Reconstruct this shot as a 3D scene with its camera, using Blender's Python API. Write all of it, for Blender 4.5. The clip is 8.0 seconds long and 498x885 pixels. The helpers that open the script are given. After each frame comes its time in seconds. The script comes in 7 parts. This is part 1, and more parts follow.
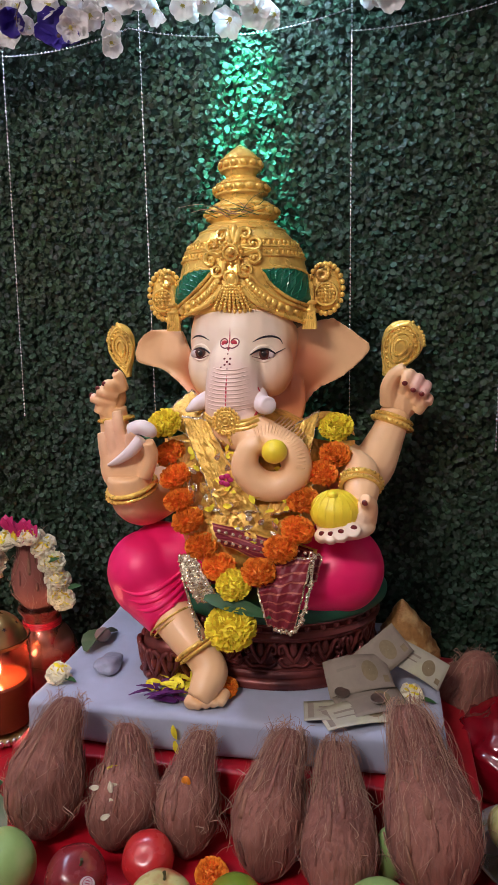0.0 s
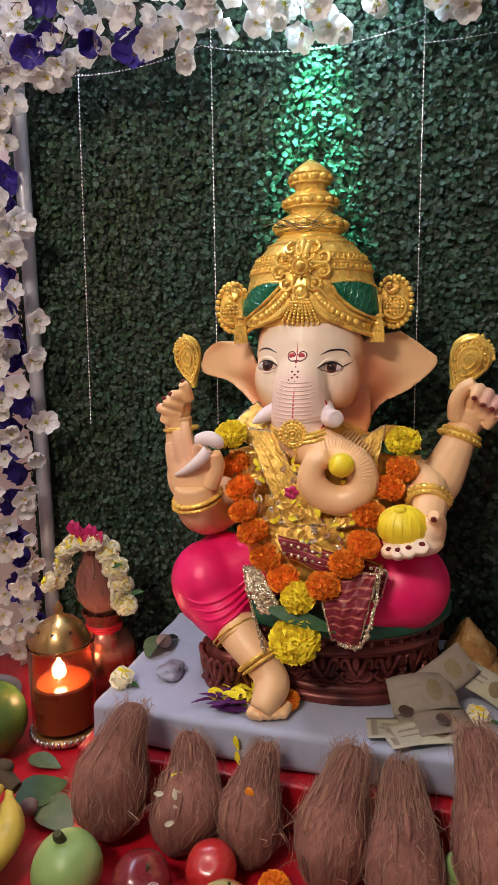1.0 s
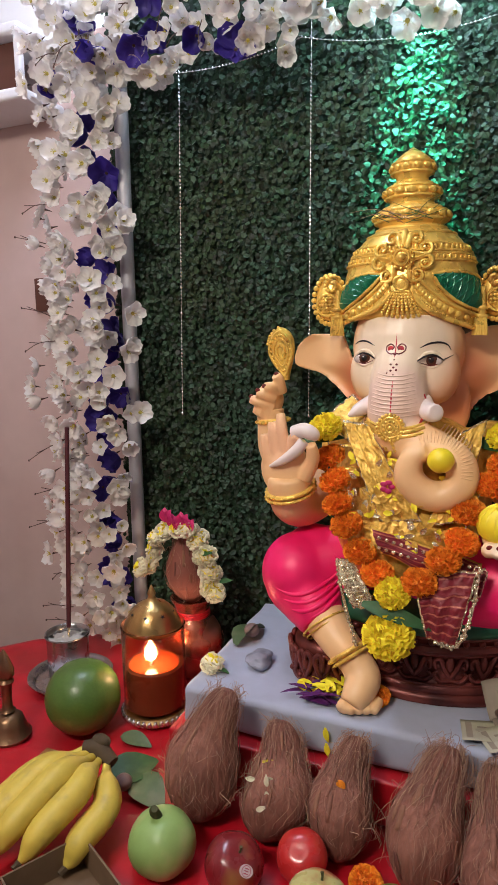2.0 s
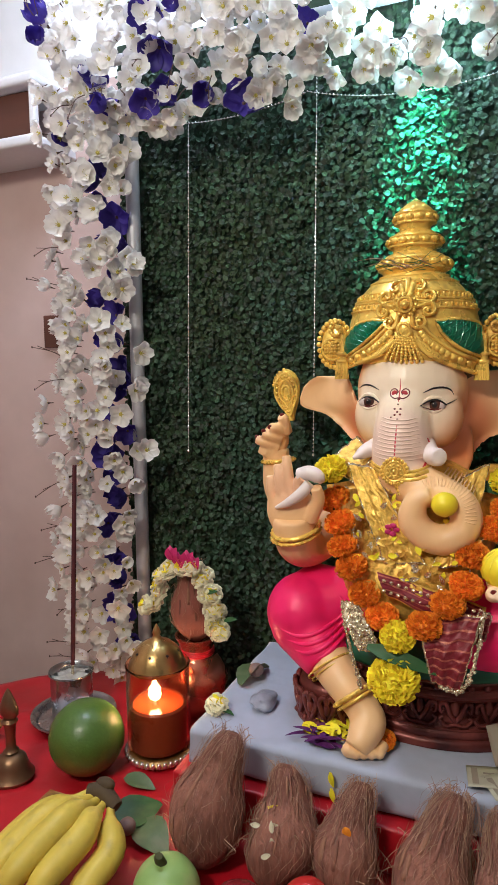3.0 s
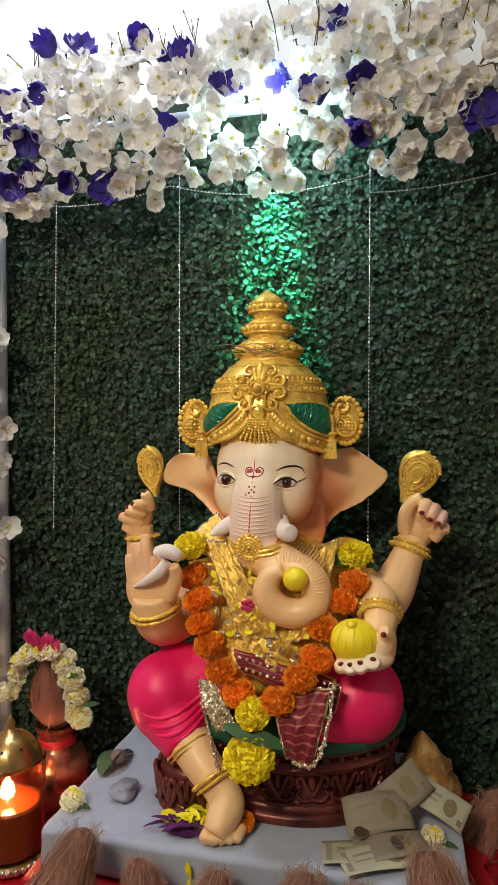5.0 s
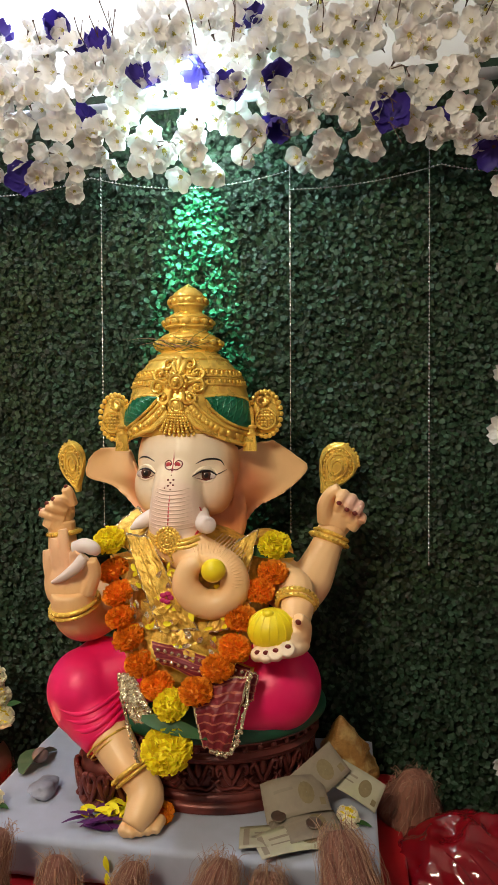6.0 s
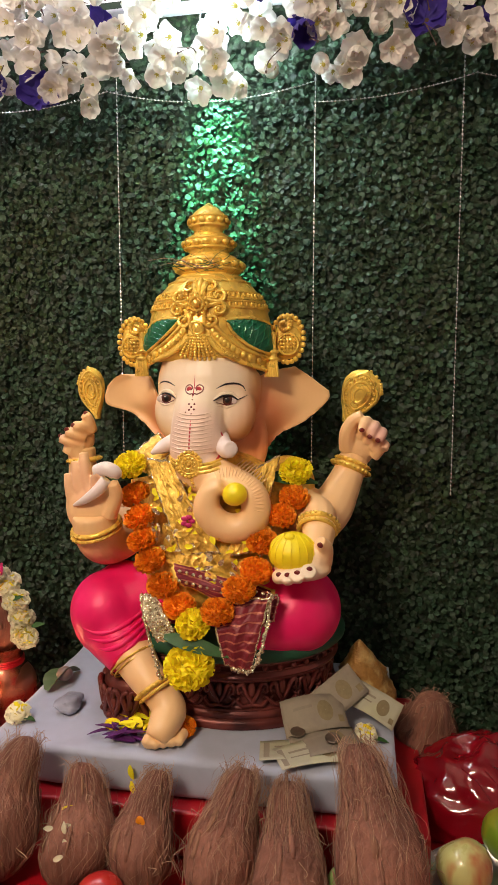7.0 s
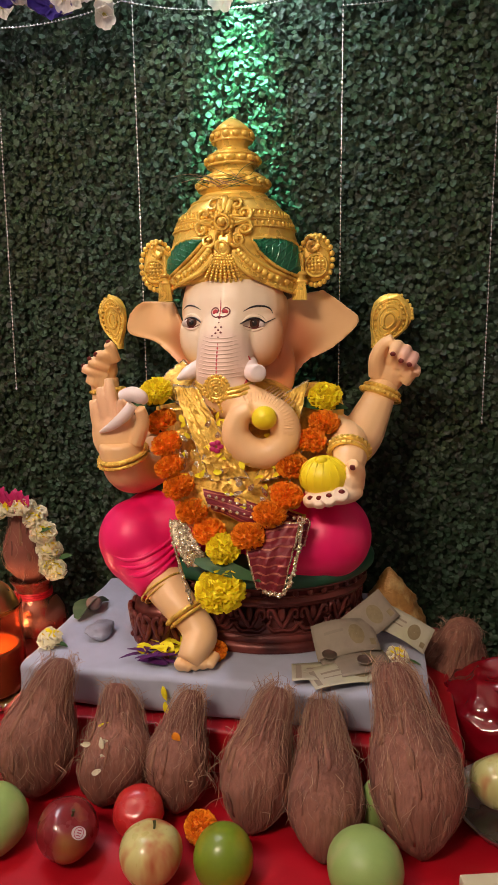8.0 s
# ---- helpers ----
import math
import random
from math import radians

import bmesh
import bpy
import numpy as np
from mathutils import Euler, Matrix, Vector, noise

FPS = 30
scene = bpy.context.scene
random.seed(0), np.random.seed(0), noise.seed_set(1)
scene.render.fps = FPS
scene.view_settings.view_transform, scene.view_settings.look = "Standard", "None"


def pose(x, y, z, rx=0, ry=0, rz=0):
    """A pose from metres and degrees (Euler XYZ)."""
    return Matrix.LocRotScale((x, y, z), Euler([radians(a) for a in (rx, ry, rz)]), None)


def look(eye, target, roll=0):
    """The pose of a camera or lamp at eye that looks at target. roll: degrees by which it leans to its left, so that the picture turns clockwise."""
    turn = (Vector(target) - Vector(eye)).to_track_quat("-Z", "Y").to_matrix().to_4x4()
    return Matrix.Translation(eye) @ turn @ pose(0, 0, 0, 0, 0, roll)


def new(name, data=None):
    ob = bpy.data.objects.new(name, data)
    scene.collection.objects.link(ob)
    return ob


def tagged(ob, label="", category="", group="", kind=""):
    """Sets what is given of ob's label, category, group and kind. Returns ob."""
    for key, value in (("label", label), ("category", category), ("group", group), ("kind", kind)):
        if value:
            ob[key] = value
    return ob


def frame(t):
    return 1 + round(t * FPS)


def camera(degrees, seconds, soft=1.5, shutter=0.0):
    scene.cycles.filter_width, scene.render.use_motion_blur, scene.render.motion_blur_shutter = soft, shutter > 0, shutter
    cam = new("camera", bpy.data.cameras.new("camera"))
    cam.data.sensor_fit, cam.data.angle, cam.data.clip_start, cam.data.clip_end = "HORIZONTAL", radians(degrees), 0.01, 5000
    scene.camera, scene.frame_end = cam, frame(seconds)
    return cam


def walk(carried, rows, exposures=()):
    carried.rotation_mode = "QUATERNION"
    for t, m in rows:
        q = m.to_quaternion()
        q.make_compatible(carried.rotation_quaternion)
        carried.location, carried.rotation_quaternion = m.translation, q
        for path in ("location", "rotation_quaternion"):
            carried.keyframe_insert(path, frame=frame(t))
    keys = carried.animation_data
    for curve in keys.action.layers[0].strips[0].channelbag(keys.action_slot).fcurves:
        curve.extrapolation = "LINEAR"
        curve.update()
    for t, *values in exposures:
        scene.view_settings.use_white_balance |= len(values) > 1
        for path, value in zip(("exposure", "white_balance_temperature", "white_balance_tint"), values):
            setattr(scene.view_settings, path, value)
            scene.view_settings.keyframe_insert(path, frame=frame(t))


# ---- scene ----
cam = camera(42.2, 8.0)
PATH = [
    (0, (0.16, 0.019, 1.397), (-0.258, 1.948, 1.074), -1.5),
    (0.5, (0.149, 0.007, 1.418), (-0.297, 1.938, 1.147), -1.0),
    (1, (0.129, 0.008, 1.41), (-0.43, 1.905, 1.107), -1.1),
    (1.5, (0.108, 0.006, 1.404), (-0.581, 1.855, 1.075), -1.2),
    (1.7, (0.101, 0.0, 1.404), (-0.629, 1.833, 1.076), -1.0),
    (2.8, (0.088, -0.022, 1.427), (-0.711, 1.794, 1.174), -0.5),
    (3, (0.092, -0.025, 1.434), (-0.686, 1.803, 1.203), -0.5),
    (3.5, (0.105, -0.031, 1.439), (-0.619, 1.827, 1.288), -0.3),
    (4, (0.12, -0.035, 1.447), (-0.534, 1.852, 1.344), -0.2),
    (4.5, (0.136, -0.035, 1.457), (-0.442, 1.879, 1.391), -0.1),
    (5, (0.16, -0.029, 1.463), (-0.31, 1.915, 1.424), -0.3),
    (6.3, (0.219, -0.027, 1.448), (-0.078, 1.95, 1.388), -0.6),
    (6.5, (0.216, -0.024, 1.442), (-0.079, 1.951, 1.342), -0.6),
    (7, (0.197, -0.015, 1.413), (-0.158, 1.942, 1.203), -0.4),
    (7.5, (0.18, -0.009, 1.384), (-0.213, 1.931, 1.099), -1.0),
    (8, (0.165, -0.004, 1.355), (-0.225, 1.928, 1.013), -1.1),
]
walk(cam, [(t, look(eye, target, roll)) for t, eye, target, roll in PATH], [(0.0, -0.02, 5350, 30), (1.0, 0.0, 5750, 27), (3.0, 0.07, 5500, 14), (5.0, -0.13, 5950, 10), (6.5, 0.03, 6450, 16), (7.0, 0.1, 6650, 22), (8.0, 0.02, 6550, 29)])

# ---- light ----
world = bpy.data.worlds.new("world")
scene.world = world
world.use_nodes = True
world.node_tree.nodes["Background"].inputs["Color"].default_value = (0.5, 0.55, 0.65, 1)
world.node_tree.nodes["Background"].inputs["Strength"].default_value = 0.04


def lamp(name, kind, m, power, colour, size=0.1, size_y=None):
    data = bpy.data.lights.new(name, kind)
    data.energy, data.color = power, colour
    if kind == "AREA":
        data.size = size
        if size_y:
            data.shape, data.size_y = "RECTANGLE", size_y
    else:
        data.shadow_soft_size = size
    ob = new(name, data)
    ob.matrix_world = m
    return ob


# the tube on the ceiling over the shrine, the room's lamp behind and over the camera, and the small cool spot in the canopy
lamp("tube_light_glow", "AREA", look((-0.75, 1.10, 2.735), (-0.55, 1.06, 0.8)), 10.5, (0.84, 0.93, 1.0), 0.9, 0.06)
lamp("room_lamp_glow", "AREA", look((-0.52, -0.60, 2.42), (-0.1, 1.1, 1.25)), 27.0, (1.0, 0.87, 0.61), 0.5, 0.26)
spot = lamp("spot_bulb_light", "SPOT", look((-0.112, 1.315, 2.10), (-0.122, 1.385, 1.86)), 100.0, (0.10, 1.0, 0.47), 0.03)
spot.data.spot_size, spot.data.spot_blend = radians(38), 1.0
lamp("canopy_bulb_light", "POINT", pose(-0.088, 1.252, 2.105), 18.0, (0.66, 1.0, 0.97), 0.028)

# ---- materials ----


def material(name, colour, rough=0.5, metal=0.0, vary=0.12, grain=60.0, bump=0.15, second=None, second_scale=9.0, second_amount=0.5,
             island=0.0, each=0.0, coat=0.0, sheen=0.0, emit=0.0, sub=0.0, stretch=(1, 1, 1), dist=0.002, thin=0.0):
    m = bpy.data.materials.new(name)
    m.use_nodes = True
    nt = m.node_tree
    b = nt.nodes["Principled BSDF"]
    co = nt.nodes.new("ShaderNodeTexCoord")
    mp = nt.nodes.new("ShaderNodeMapping")
    mp.inputs["Scale"].default_value = stretch
    nt.links.new(co.outputs["Object"], mp.inputs["Vector"])

    def fine(scale, detail=4.0):
        n = nt.nodes.new("ShaderNodeTexNoise")
        n.inputs["Scale"].default_value, n.inputs["Detail"].default_value = scale, detail
        nt.links.new(mp.outputs["Vector"], n.inputs["Vector"])
        return n.outputs["Fac"]

    def math_node(op, a, c):
        n = nt.nodes.new("ShaderNodeMath")
        n.operation = op
        for k, v in enumerate((a, c)):
            if isinstance(v, (int, float)):
                n.inputs[k].default_value = v
            else:
                nt.links.new(v, n.inputs[k])
        return n.outputs[0]

    def mix(fac, a, c):
        n = nt.nodes.new("ShaderNodeMix")
        n.data_type = "RGBA"
        for k, v in ((0, fac), (6, a), (7, c)):
            if isinstance(v, tuple):
                n.inputs[k].default_value = (*v, 1)
            elif isinstance(v, (int, float)):
                n.inputs[k].default_value = v
            else:
                nt.links.new(v, n.inputs[k])
        return n.outputs[2]

    small = fine(grain)
    col = colour
    if second:
        ramp = nt.nodes.new("ShaderNodeMapRange")
        ramp.inputs[1].default_value, ramp.inputs[2].default_value = 0.62 - 0.3 * second_amount, 0.85 - 0.3 * second_amount
        nt.links.new(fine(second_scale, 3.0), ramp.inputs[0])
        col = mix(ramp.outputs[0], colour, second)
    hsv = nt.nodes.new("ShaderNodeHueSaturation")
    if isinstance(col, tuple):
        hsv.inputs["Color"].default_value = (*col, 1)
    else:
        nt.links.new(col, hsv.inputs["Color"])
    value = math_node("ADD", math_node("MULTIPLY", math_node("SUBTRACT", small, 0.5), 2.5 * vary), 1.0)
    value = math_node("ADD", value, math_node("MULTIPLY", math_node("SUBTRACT", fine(grain * 0.17, 2.0), 0.5), 1.6 * vary))
    if island:
        g = nt.nodes.new("ShaderNodeNewGeometry")
        value = math_node("ADD", value, math_node("MULTIPLY", math_node("SUBTRACT", g.outputs["Random Per Island"], 0.5), island))
        nt.links.new(math_node("ADD", math_node("MULTIPLY", g.outputs["Random Per Island"], 0.05 * island), 0.5 - 0.025 * island), hsv.inputs["Hue"])
    if each:
        o = nt.nodes.new("ShaderNodeObjectInfo")
        value = math_node("ADD", value, math_node("MULTIPLY", math_node("SUBTRACT", o.outputs["Random"], 0.5), each))
    nt.links.new(value, hsv.inputs["Value"])
    nt.links.new(hsv.outputs["Color"], b.inputs["Base Color"])
    rg = math_node("ADD", math_node("MULTIPLY", math_node("SUBTRACT", fine(grain * 0.4, 3.0), 0.5), 0.25), rough)
    nt.links.new(rg, b.inputs["Roughness"])
    b.inputs["Metallic"].default_value = metal
    b.inputs["Coat Weight"].default_value = coat
    b.inputs["Coat Roughness"].default_value = 0.15
    b.inputs["Sheen Weight"].default_value = sheen
    if sub:
        b.inputs["Subsurface Weight"].default_value = sub
        b.inputs["Subsurface Scale"].default_value = 0.01
    if emit:
        b.inputs["Emission Color"].default_value = (*colour, 1)
        b.inputs["Emission Strength"].default_value = emit
    if bump:
        bp = nt.nodes.new("ShaderNodeBump")
        bp.inputs["Strength"].default_value, bp.inputs["Distance"].default_value = bump, dist
        nt.links.new(small, bp.inputs["Height"])
        nt.links.new(bp.outputs["Normal"], b.inputs["Normal"])
    if thin:
        # petals let light through
        t = nt.nodes.new("ShaderNodeBsdfTranslucent")
        nt.links.new(hsv.outputs["Color"], t.inputs["Color"])
        x = nt.nodes.new("ShaderNodeMixShader")
        x.inputs[0].default_value = thin
        nt.links.new(b.outputs["BSDF"], x.inputs[1])
        nt.links.new(t.outputs["BSDF"], x.inputs[2])
        nt.links.new(x.outputs["Shader"], nt.nodes["Material Output"].inputs["Surface"])
    return m


def glass(name, colour, rough=0.05):
    m = bpy.data.materials.new(name)
    m.use_nodes = True
    nt = m.node_tree
    b = nt.nodes["Principled BSDF"]
    b.inputs["Base Color"].default_value = (*colour, 1)
    b.inputs["Transmission Weight"].default_value, b.inputs["IOR"].default_value = 1.0, 1.15
    n = nt.nodes.new("ShaderNodeTexNoise")
    n.inputs["Scale"].default_value = 35.0
    r = nt.nodes.new("ShaderNodeMapRange")
    r.inputs[3].default_value, r.inputs[4].default_value = rough * 0.5, rough * 2.0
    nt.links.new(n.outputs["Fac"], r.inputs[0])
    nt.links.new(r.outputs[0], b.inputs["Roughness"])
    return m




def painted_skin(zones):
    """Peach paint, airbrushed paler or redder round some places of the statue: (centre, inner, outer, colour)."""
    m = material("painted_skin", (0.95, 0.605, 0.295), 0.36, vary=0.03, grain=30, bump=0.03)
    nt = m.node_tree
    b = nt.nodes["Principled BSDF"]
    co = nt.nodes.new("ShaderNodeTexCoord")
    col = b.inputs["Base Color"].links[0].from_socket
    for c, r0, r1, colour in zones:
        d = nt.nodes.new("ShaderNodeVectorMath")
        d.operation = "DISTANCE"
        nt.links.new(co.outputs["Object"], d.inputs[0])
        d.inputs[1].default_value = (c[0] + 0.07, c[1] - 1.17, c[2] - 0.797)
        r = nt.nodes.new("ShaderNodeMapRange")
        r.interpolation_type = "SMOOTHSTEP"
        r.inputs[1].default_value, r.inputs[2].default_value, r.inputs[3].default_value, r.inputs[4].default_value = r0, r1, 1.0, 0.0
        nt.links.new(d.outputs["Value"], r.inputs[0])
        x = nt.nodes.new("ShaderNodeMix")
        x.data_type = "RGBA"
        nt.links.new(r.outputs[0], x.inputs[0])
        nt.links.new(col, x.inputs[6])
        x.inputs[7].default_value = (*colour, 1)
        col = x.outputs[2]
    nt.links.new(col, b.inputs["Base Color"])
    return m


PALE, BLUSH = (0.91, 0.745, 0.545), (0.80, 0.29, 0.12)
SKIN = painted_skin([((-0.10, 1.10, 1.385), 0.075, 0.13, PALE), ((-0.10, 1.09, 1.30), 0.04, 0.075, (0.82, 0.60, 0.48)), ((-0.02, 1.215, 1.32), 0.045, 0.115, BLUSH), ((-0.18, 1.215, 1.32), 0.03, 0.09, BLUSH),
                     ((-0.29, 1.11, 1.08), 0.03, 0.085, (0.72, 0.27, 0.16)), ((-0.284, 1.02, 1.23), 0.02, 0.07, (0.92, 0.56, 0.33)), ((0.10, 0.99, 1.09), 0.02, 0.06, PALE), ((0.225, 1.21, 1.30), 0.01, 0.05, (0.80, 0.46, 0.36)), ((-0.425, 1.2, 1.31), 0.01, 0.045, (0.80, 0.46, 0.36))])
GOLD = material("gold_paint", (0.95, 0.65, 0.12), 0.29, 0.36, vary=0.14, grain=90, bump=0.12, second=(0.50, 0.25, 0.04), second_scale=22, second_amount=0.35, dist=0.001)
BROCADE = material("gold_brocade", (0.86, 0.55, 0.09), 0.36, 0.35, vary=0.28, grain=150, bump=0.6, second=(0.62, 0.34, 0.045), second_scale=70, second_amount=0.5, dist=0.003)
TINSEL = material("silver_gold_tinsel", (0.75, 0.66, 0.45), 0.25, 0.85, vary=0.35, grain=320, bump=0.9, dist=0.003)
PINK = material("magenta_paint", (0.95, 0.014, 0.150), 0.40, 0.05, vary=0.05, grain=25, bump=0.03)
ENAMEL_GREEN = material("green_enamel", (0.005, 0.16, 0.075), 0.3, 0.2, vary=0.15, grain=40, bump=0.1, coat=0.3)
SEAT_GREEN = material("dark_green_paint", (0.012, 0.10, 0.05), 0.45, vary=0.12, grain=40, bump=0.08)
COPPER_DARK = material("dark_copper_paint", (0.20, 0.045, 0.035), 0.36, 0.35, vary=0.18, grain=70, bump=0.15, second=(0.06, 0.012, 0.012), second_scale=18, second_amount=0.45)
TUSK = material("ivory_paint", (0.85, 0.74, 0.70), 0.35, vary=0.03, bump=0.02)
RED_PAINT = material("red_paint", (0.55, 0.035, 0.045), 0.4, vary=0.08, bump=0.03)
NAIL = material("dark_nail_paint", (0.17, 0.02, 0.015), 0.3, vary=0.05, bump=0.02)
BLACK_PAINT = material("black_paint", (0.012, 0.008, 0.008), 0.35, vary=0.1, bump=0.02)
EYE_WHITE = material("eye_white_paint", (0.60, 0.50, 0.46), 0.3, vary=0.02, bump=0.0)
IRIS = material("brown_iris_paint", (0.085, 0.022, 0.008), 0.45, vary=0.1, bump=0.0)
YELLOW_PAINT = material("yellow_paint", (0.93, 0.74, 0.010), 0.42, vary=0.05, grain=40, bump=0.05)
MARIGOLD = material("marigold_orange", (1.0, 0.36, 0.012), 0.60, thin=0.25, vary=0.10, grain=120, bump=0.1, island=0.35, each=0.15, sub=0.0)
MARIGOLD_Y = material("marigold_yellow", (1.0, 0.84, 0.015), 0.65, thin=0.15, vary=0.10, grain=120, bump=0.1, island=0.35, each=0.12)
LEAF = material("fresh_leaf", (0.022, 0.095, 0.020), 0.55, vary=0.2, grain=70, bump=0.2, second=(0.045, 0.12, 0.03), second_scale=30)
HEDGE = material("plastic_hedge_leaf", (0.021, 0.060, 0.025), 0.60, vary=0.2, grain=80, bump=0.1, island=0.9, each=0.7, second=(0.030, 0.052, 0.014), second_scale=3.0, second_amount=0.6)
HEDGE_BACK = material("hedge_mat", (0.018, 0.040, 0.020), 0.8, vary=0.4, grain=60, bump=0.5)
BLOSSOM = material("white_silk_petal", (0.90, 0.875, 0.85), 0.7, vary=0.05, grain=110, bump=0.12, each=0.12, sheen=0.1, thin=0.38)
BLOSSOM_EYE = material("yellow_flower_eye", (0.55, 0.48, 0.10), 0.7, vary=0.15, grain=200, bump=0.2)
PURPLE = material("purple_silk_petal", (0.048, 0.026, 0.27), 0.6, thin=0.2, vary=0.15, grain=90, bump=0.15, each=0.4)
TWIG = material("brown_twig", (0.085, 0.045, 0.035), 0.7, vary=0.2, grain=90, bump=0.3)
SILVER = material("silver_bead", (0.75, 0.75, 0.76), 0.22, 0.9, vary=0.06, grain=200, bump=0.05)
POST = material("grey_metal_post", (0.45, 0.44, 0.47), 0.45, 0.3, vary=0.1, grain=30, bump=0.05)
WALL_PINK = material("pink_wall_tile", (0.60, 0.455, 0.41), 0.35, vary=0.06, grain=14, bump=0.03, second=(0.54, 0.39, 0.35), second_scale=3)
WALL_WHITE = material("white_wall_paint", (0.80, 0.80, 0.80), 0.7, vary=0.04, grain=20, bump=0.06)
FLOOR_M = material("beige_floor_tile", (0.60, 0.53, 0.46), 0.35, vary=0.1, grain=12, bump=0.03)
WHITE_CLOTH = material("bluish_white_cloth", (0.43, 0.47, 0.59), 0.75, vary=0.07, grain=45, bump=0.25, second=(0.38, 0.41, 0.52), second_scale=5, sheen=0.15, dist=0.003)
RED_CLOTH = material("red_satin_cloth", (0.47, 0.004, 0.012), 0.42, vary=0.12, grain=30, bump=0.2, second=(0.36, 0.004, 0.008), second_scale=6, sheen=0.03, dist=0.004)
CELLOPHANE = material("red_cellophane", (0.22, 0.003, 0.009), 0.10, vary=0.15, grain=16, bump=0.18, coat=0.8, dist=0.006)
MAROON = material("maroon_brocade", (0.20, 0.008, 0.018), 0.45, vary=0.25, grain=140, bump=0.5, sheen=0.2, dist=0.002)
HUSK = material("coconut_husk", (0.31, 0.130, 0.088), 0.85, vary=0.34, grain=130, bump=1.0, second=(0.17, 0.068, 0.046), second_scale=22, second_amount=0.6, stretch=(1, 1, 0.14), each=0.25, dist=0.007)
FIBRE = material("coconut_fibre", (0.38, 0.22, 0.15), 0.8, vary=0.15, grain=80, bump=0.0, island=0.9)
HUSK_STRIP = material("husk_strip", (0.25, 0.105, 0.070), 0.8, vary=0.25, grain=140, bump=0.6, island=0.5, stretch=(1, 1, 0.15), dist=0.003)
COPPER = material("polished_copper", (0.56, 0.20, 0.13), 0.27, 0.9, vary=0.12, grain=24, bump=0.05, second=(0.40, 0.15, 0.10), second_scale=8)
BRASS = material("brass", (0.55, 0.36, 0.13), 0.28, 0.9, vary=0.14, grain=30, bump=0.06, second=(0.32, 0.19, 0.07), second_scale=11)
BELL_BRASS = material("worn_bell_brass", (0.24, 0.14, 0.075), 0.38, 0.85, vary=0.2, grain=40, bump=0.12)
STEEL = material("stainless_steel", (0.40, 0.39, 0.39), 0.28, 0.95, vary=0.08, grain=40, bump=0.04)
OIL = material("lamp_oil", (0.55, 0.10, 0.015), 0.2, vary=0.08, bump=0.0, coat=0.5)
GLASS = glass("amber_glass", (1.0, 0.62, 0.40), 0.14)
FLAME = material("flame", (1.0, 0.72, 0.36), 0.5, vary=0.0, bump=0.0, emit=46.0)
BULB = material("cool_bulb", (0.72, 1.0, 0.95), 0.5, vary=0.0, bump=0.0, emit=60.0)
TUBE_GLOW = material("tube_lamp_glass", (0.92, 0.96, 1.0), 0.5, vary=0.0, bump=0.0, emit=24.0)
CEILING_GLOW = material("ceiling_lamp_diffuser", (1.0, 0.90, 0.78), 0.5, vary=0.0, bump=0.0, emit=3.0)
ASH = material("incense_ash", (0.42, 0.41, 0.38), 0.9, vary=0.3, grain=160, bump=0.8)
STICK = material("maroon_incense_stick", (0.075, 0.012, 0.018), 0.7, vary=0.15, grain=90, bump=0.2)
MELON = material("green_citrus_peel", (0.075, 0.15, 0.022), 0.38, vary=0.14, grain=180, bump=0.25, second=(0.33, 0.19, 0.03), second_scale=7, second_amount=0.25, coat=0.1)
GUAVA = material("pale_green_guava", (0.27, 0.42, 0.12), 0.40, vary=0.10, grain=60, bump=0.12, second=(0.42, 0.46, 0.19), second_scale=18)
LIME = material("yellow_green_mango", (0.16, 0.26, 0.015), 0.33, vary=0.08, grain=120, bump=0.06, second=(0.42, 0.30, 0.015), second_scale=14, second_amount=0.5, coat=0.2)
BANANA = material("ripe_banana", (0.66, 0.50, 0.065), 0.5, vary=0.10, grain=50, bump=0.10, second=(0.40, 0.30, 0.06), second_scale=30, second_amount=0.15, each=0.12)
BANANA_END = material("brown_banana_end", (0.07, 0.045, 0.02), 0.8, vary=0.3, bump=0.3)
APPLE_DARK = material("dark_red_apple", (0.20, 0.014, 0.018), 0.28, vary=0.14, grain=90, bump=0.03, second=(0.36, 0.20, 0.04), second_scale=17, second_amount=0.30, coat=0.35, stretch=(1, 1, 0.5))
APPLE_RED = material("bright_red_apple", (0.52, 0.025, 0.022), 0.26, vary=0.10, grain=90, bump=0.03, second=(0.55, 0.11, 0.05), second_scale=14, second_amount=0.35, coat=0.4)
APPLE_YELLOW = material("yellow_red_apple", (0.56, 0.53, 0.20), 0.3, vary=0.08, grain=90, bump=0.03, second=(0.45, 0.09, 0.035), second_scale=28, second_amount=0.55, coat=0.35, stretch=(1, 1, 0.25))
STEM = material("apple_stem", (0.06, 0.065, 0.02), 0.7, vary=0.2, bump=0.2)
STICKER = material("white_sticker", (0.70, 0.62, 0.65), 0.4, vary=0.03, bump=0.0)
STICKER_PRINT = material("red_sticker_print", (0.45, 0.03, 0.10), 0.4, vary=0.03, bump=0.0)
NOTE = material("worn_bank_paper", (0.29, 0.245, 0.185), 0.75, vary=0.12, grain=70, bump=0.1, second=(0.24, 0.20, 0.16), second_scale=26, each=0.2)
NOTE_PALE = material("pale_bank_paper", (0.44, 0.42, 0.31), 0.7, vary=0.1, grain=70, bump=0.1, second=(0.47, 0.48, 0.30), second_scale=24, each=0.15)
NOTE_PRINT = material("note_print", (0.24, 0.19, 0.10), 0.75, vary=0.2, grain=150, bump=0.0)
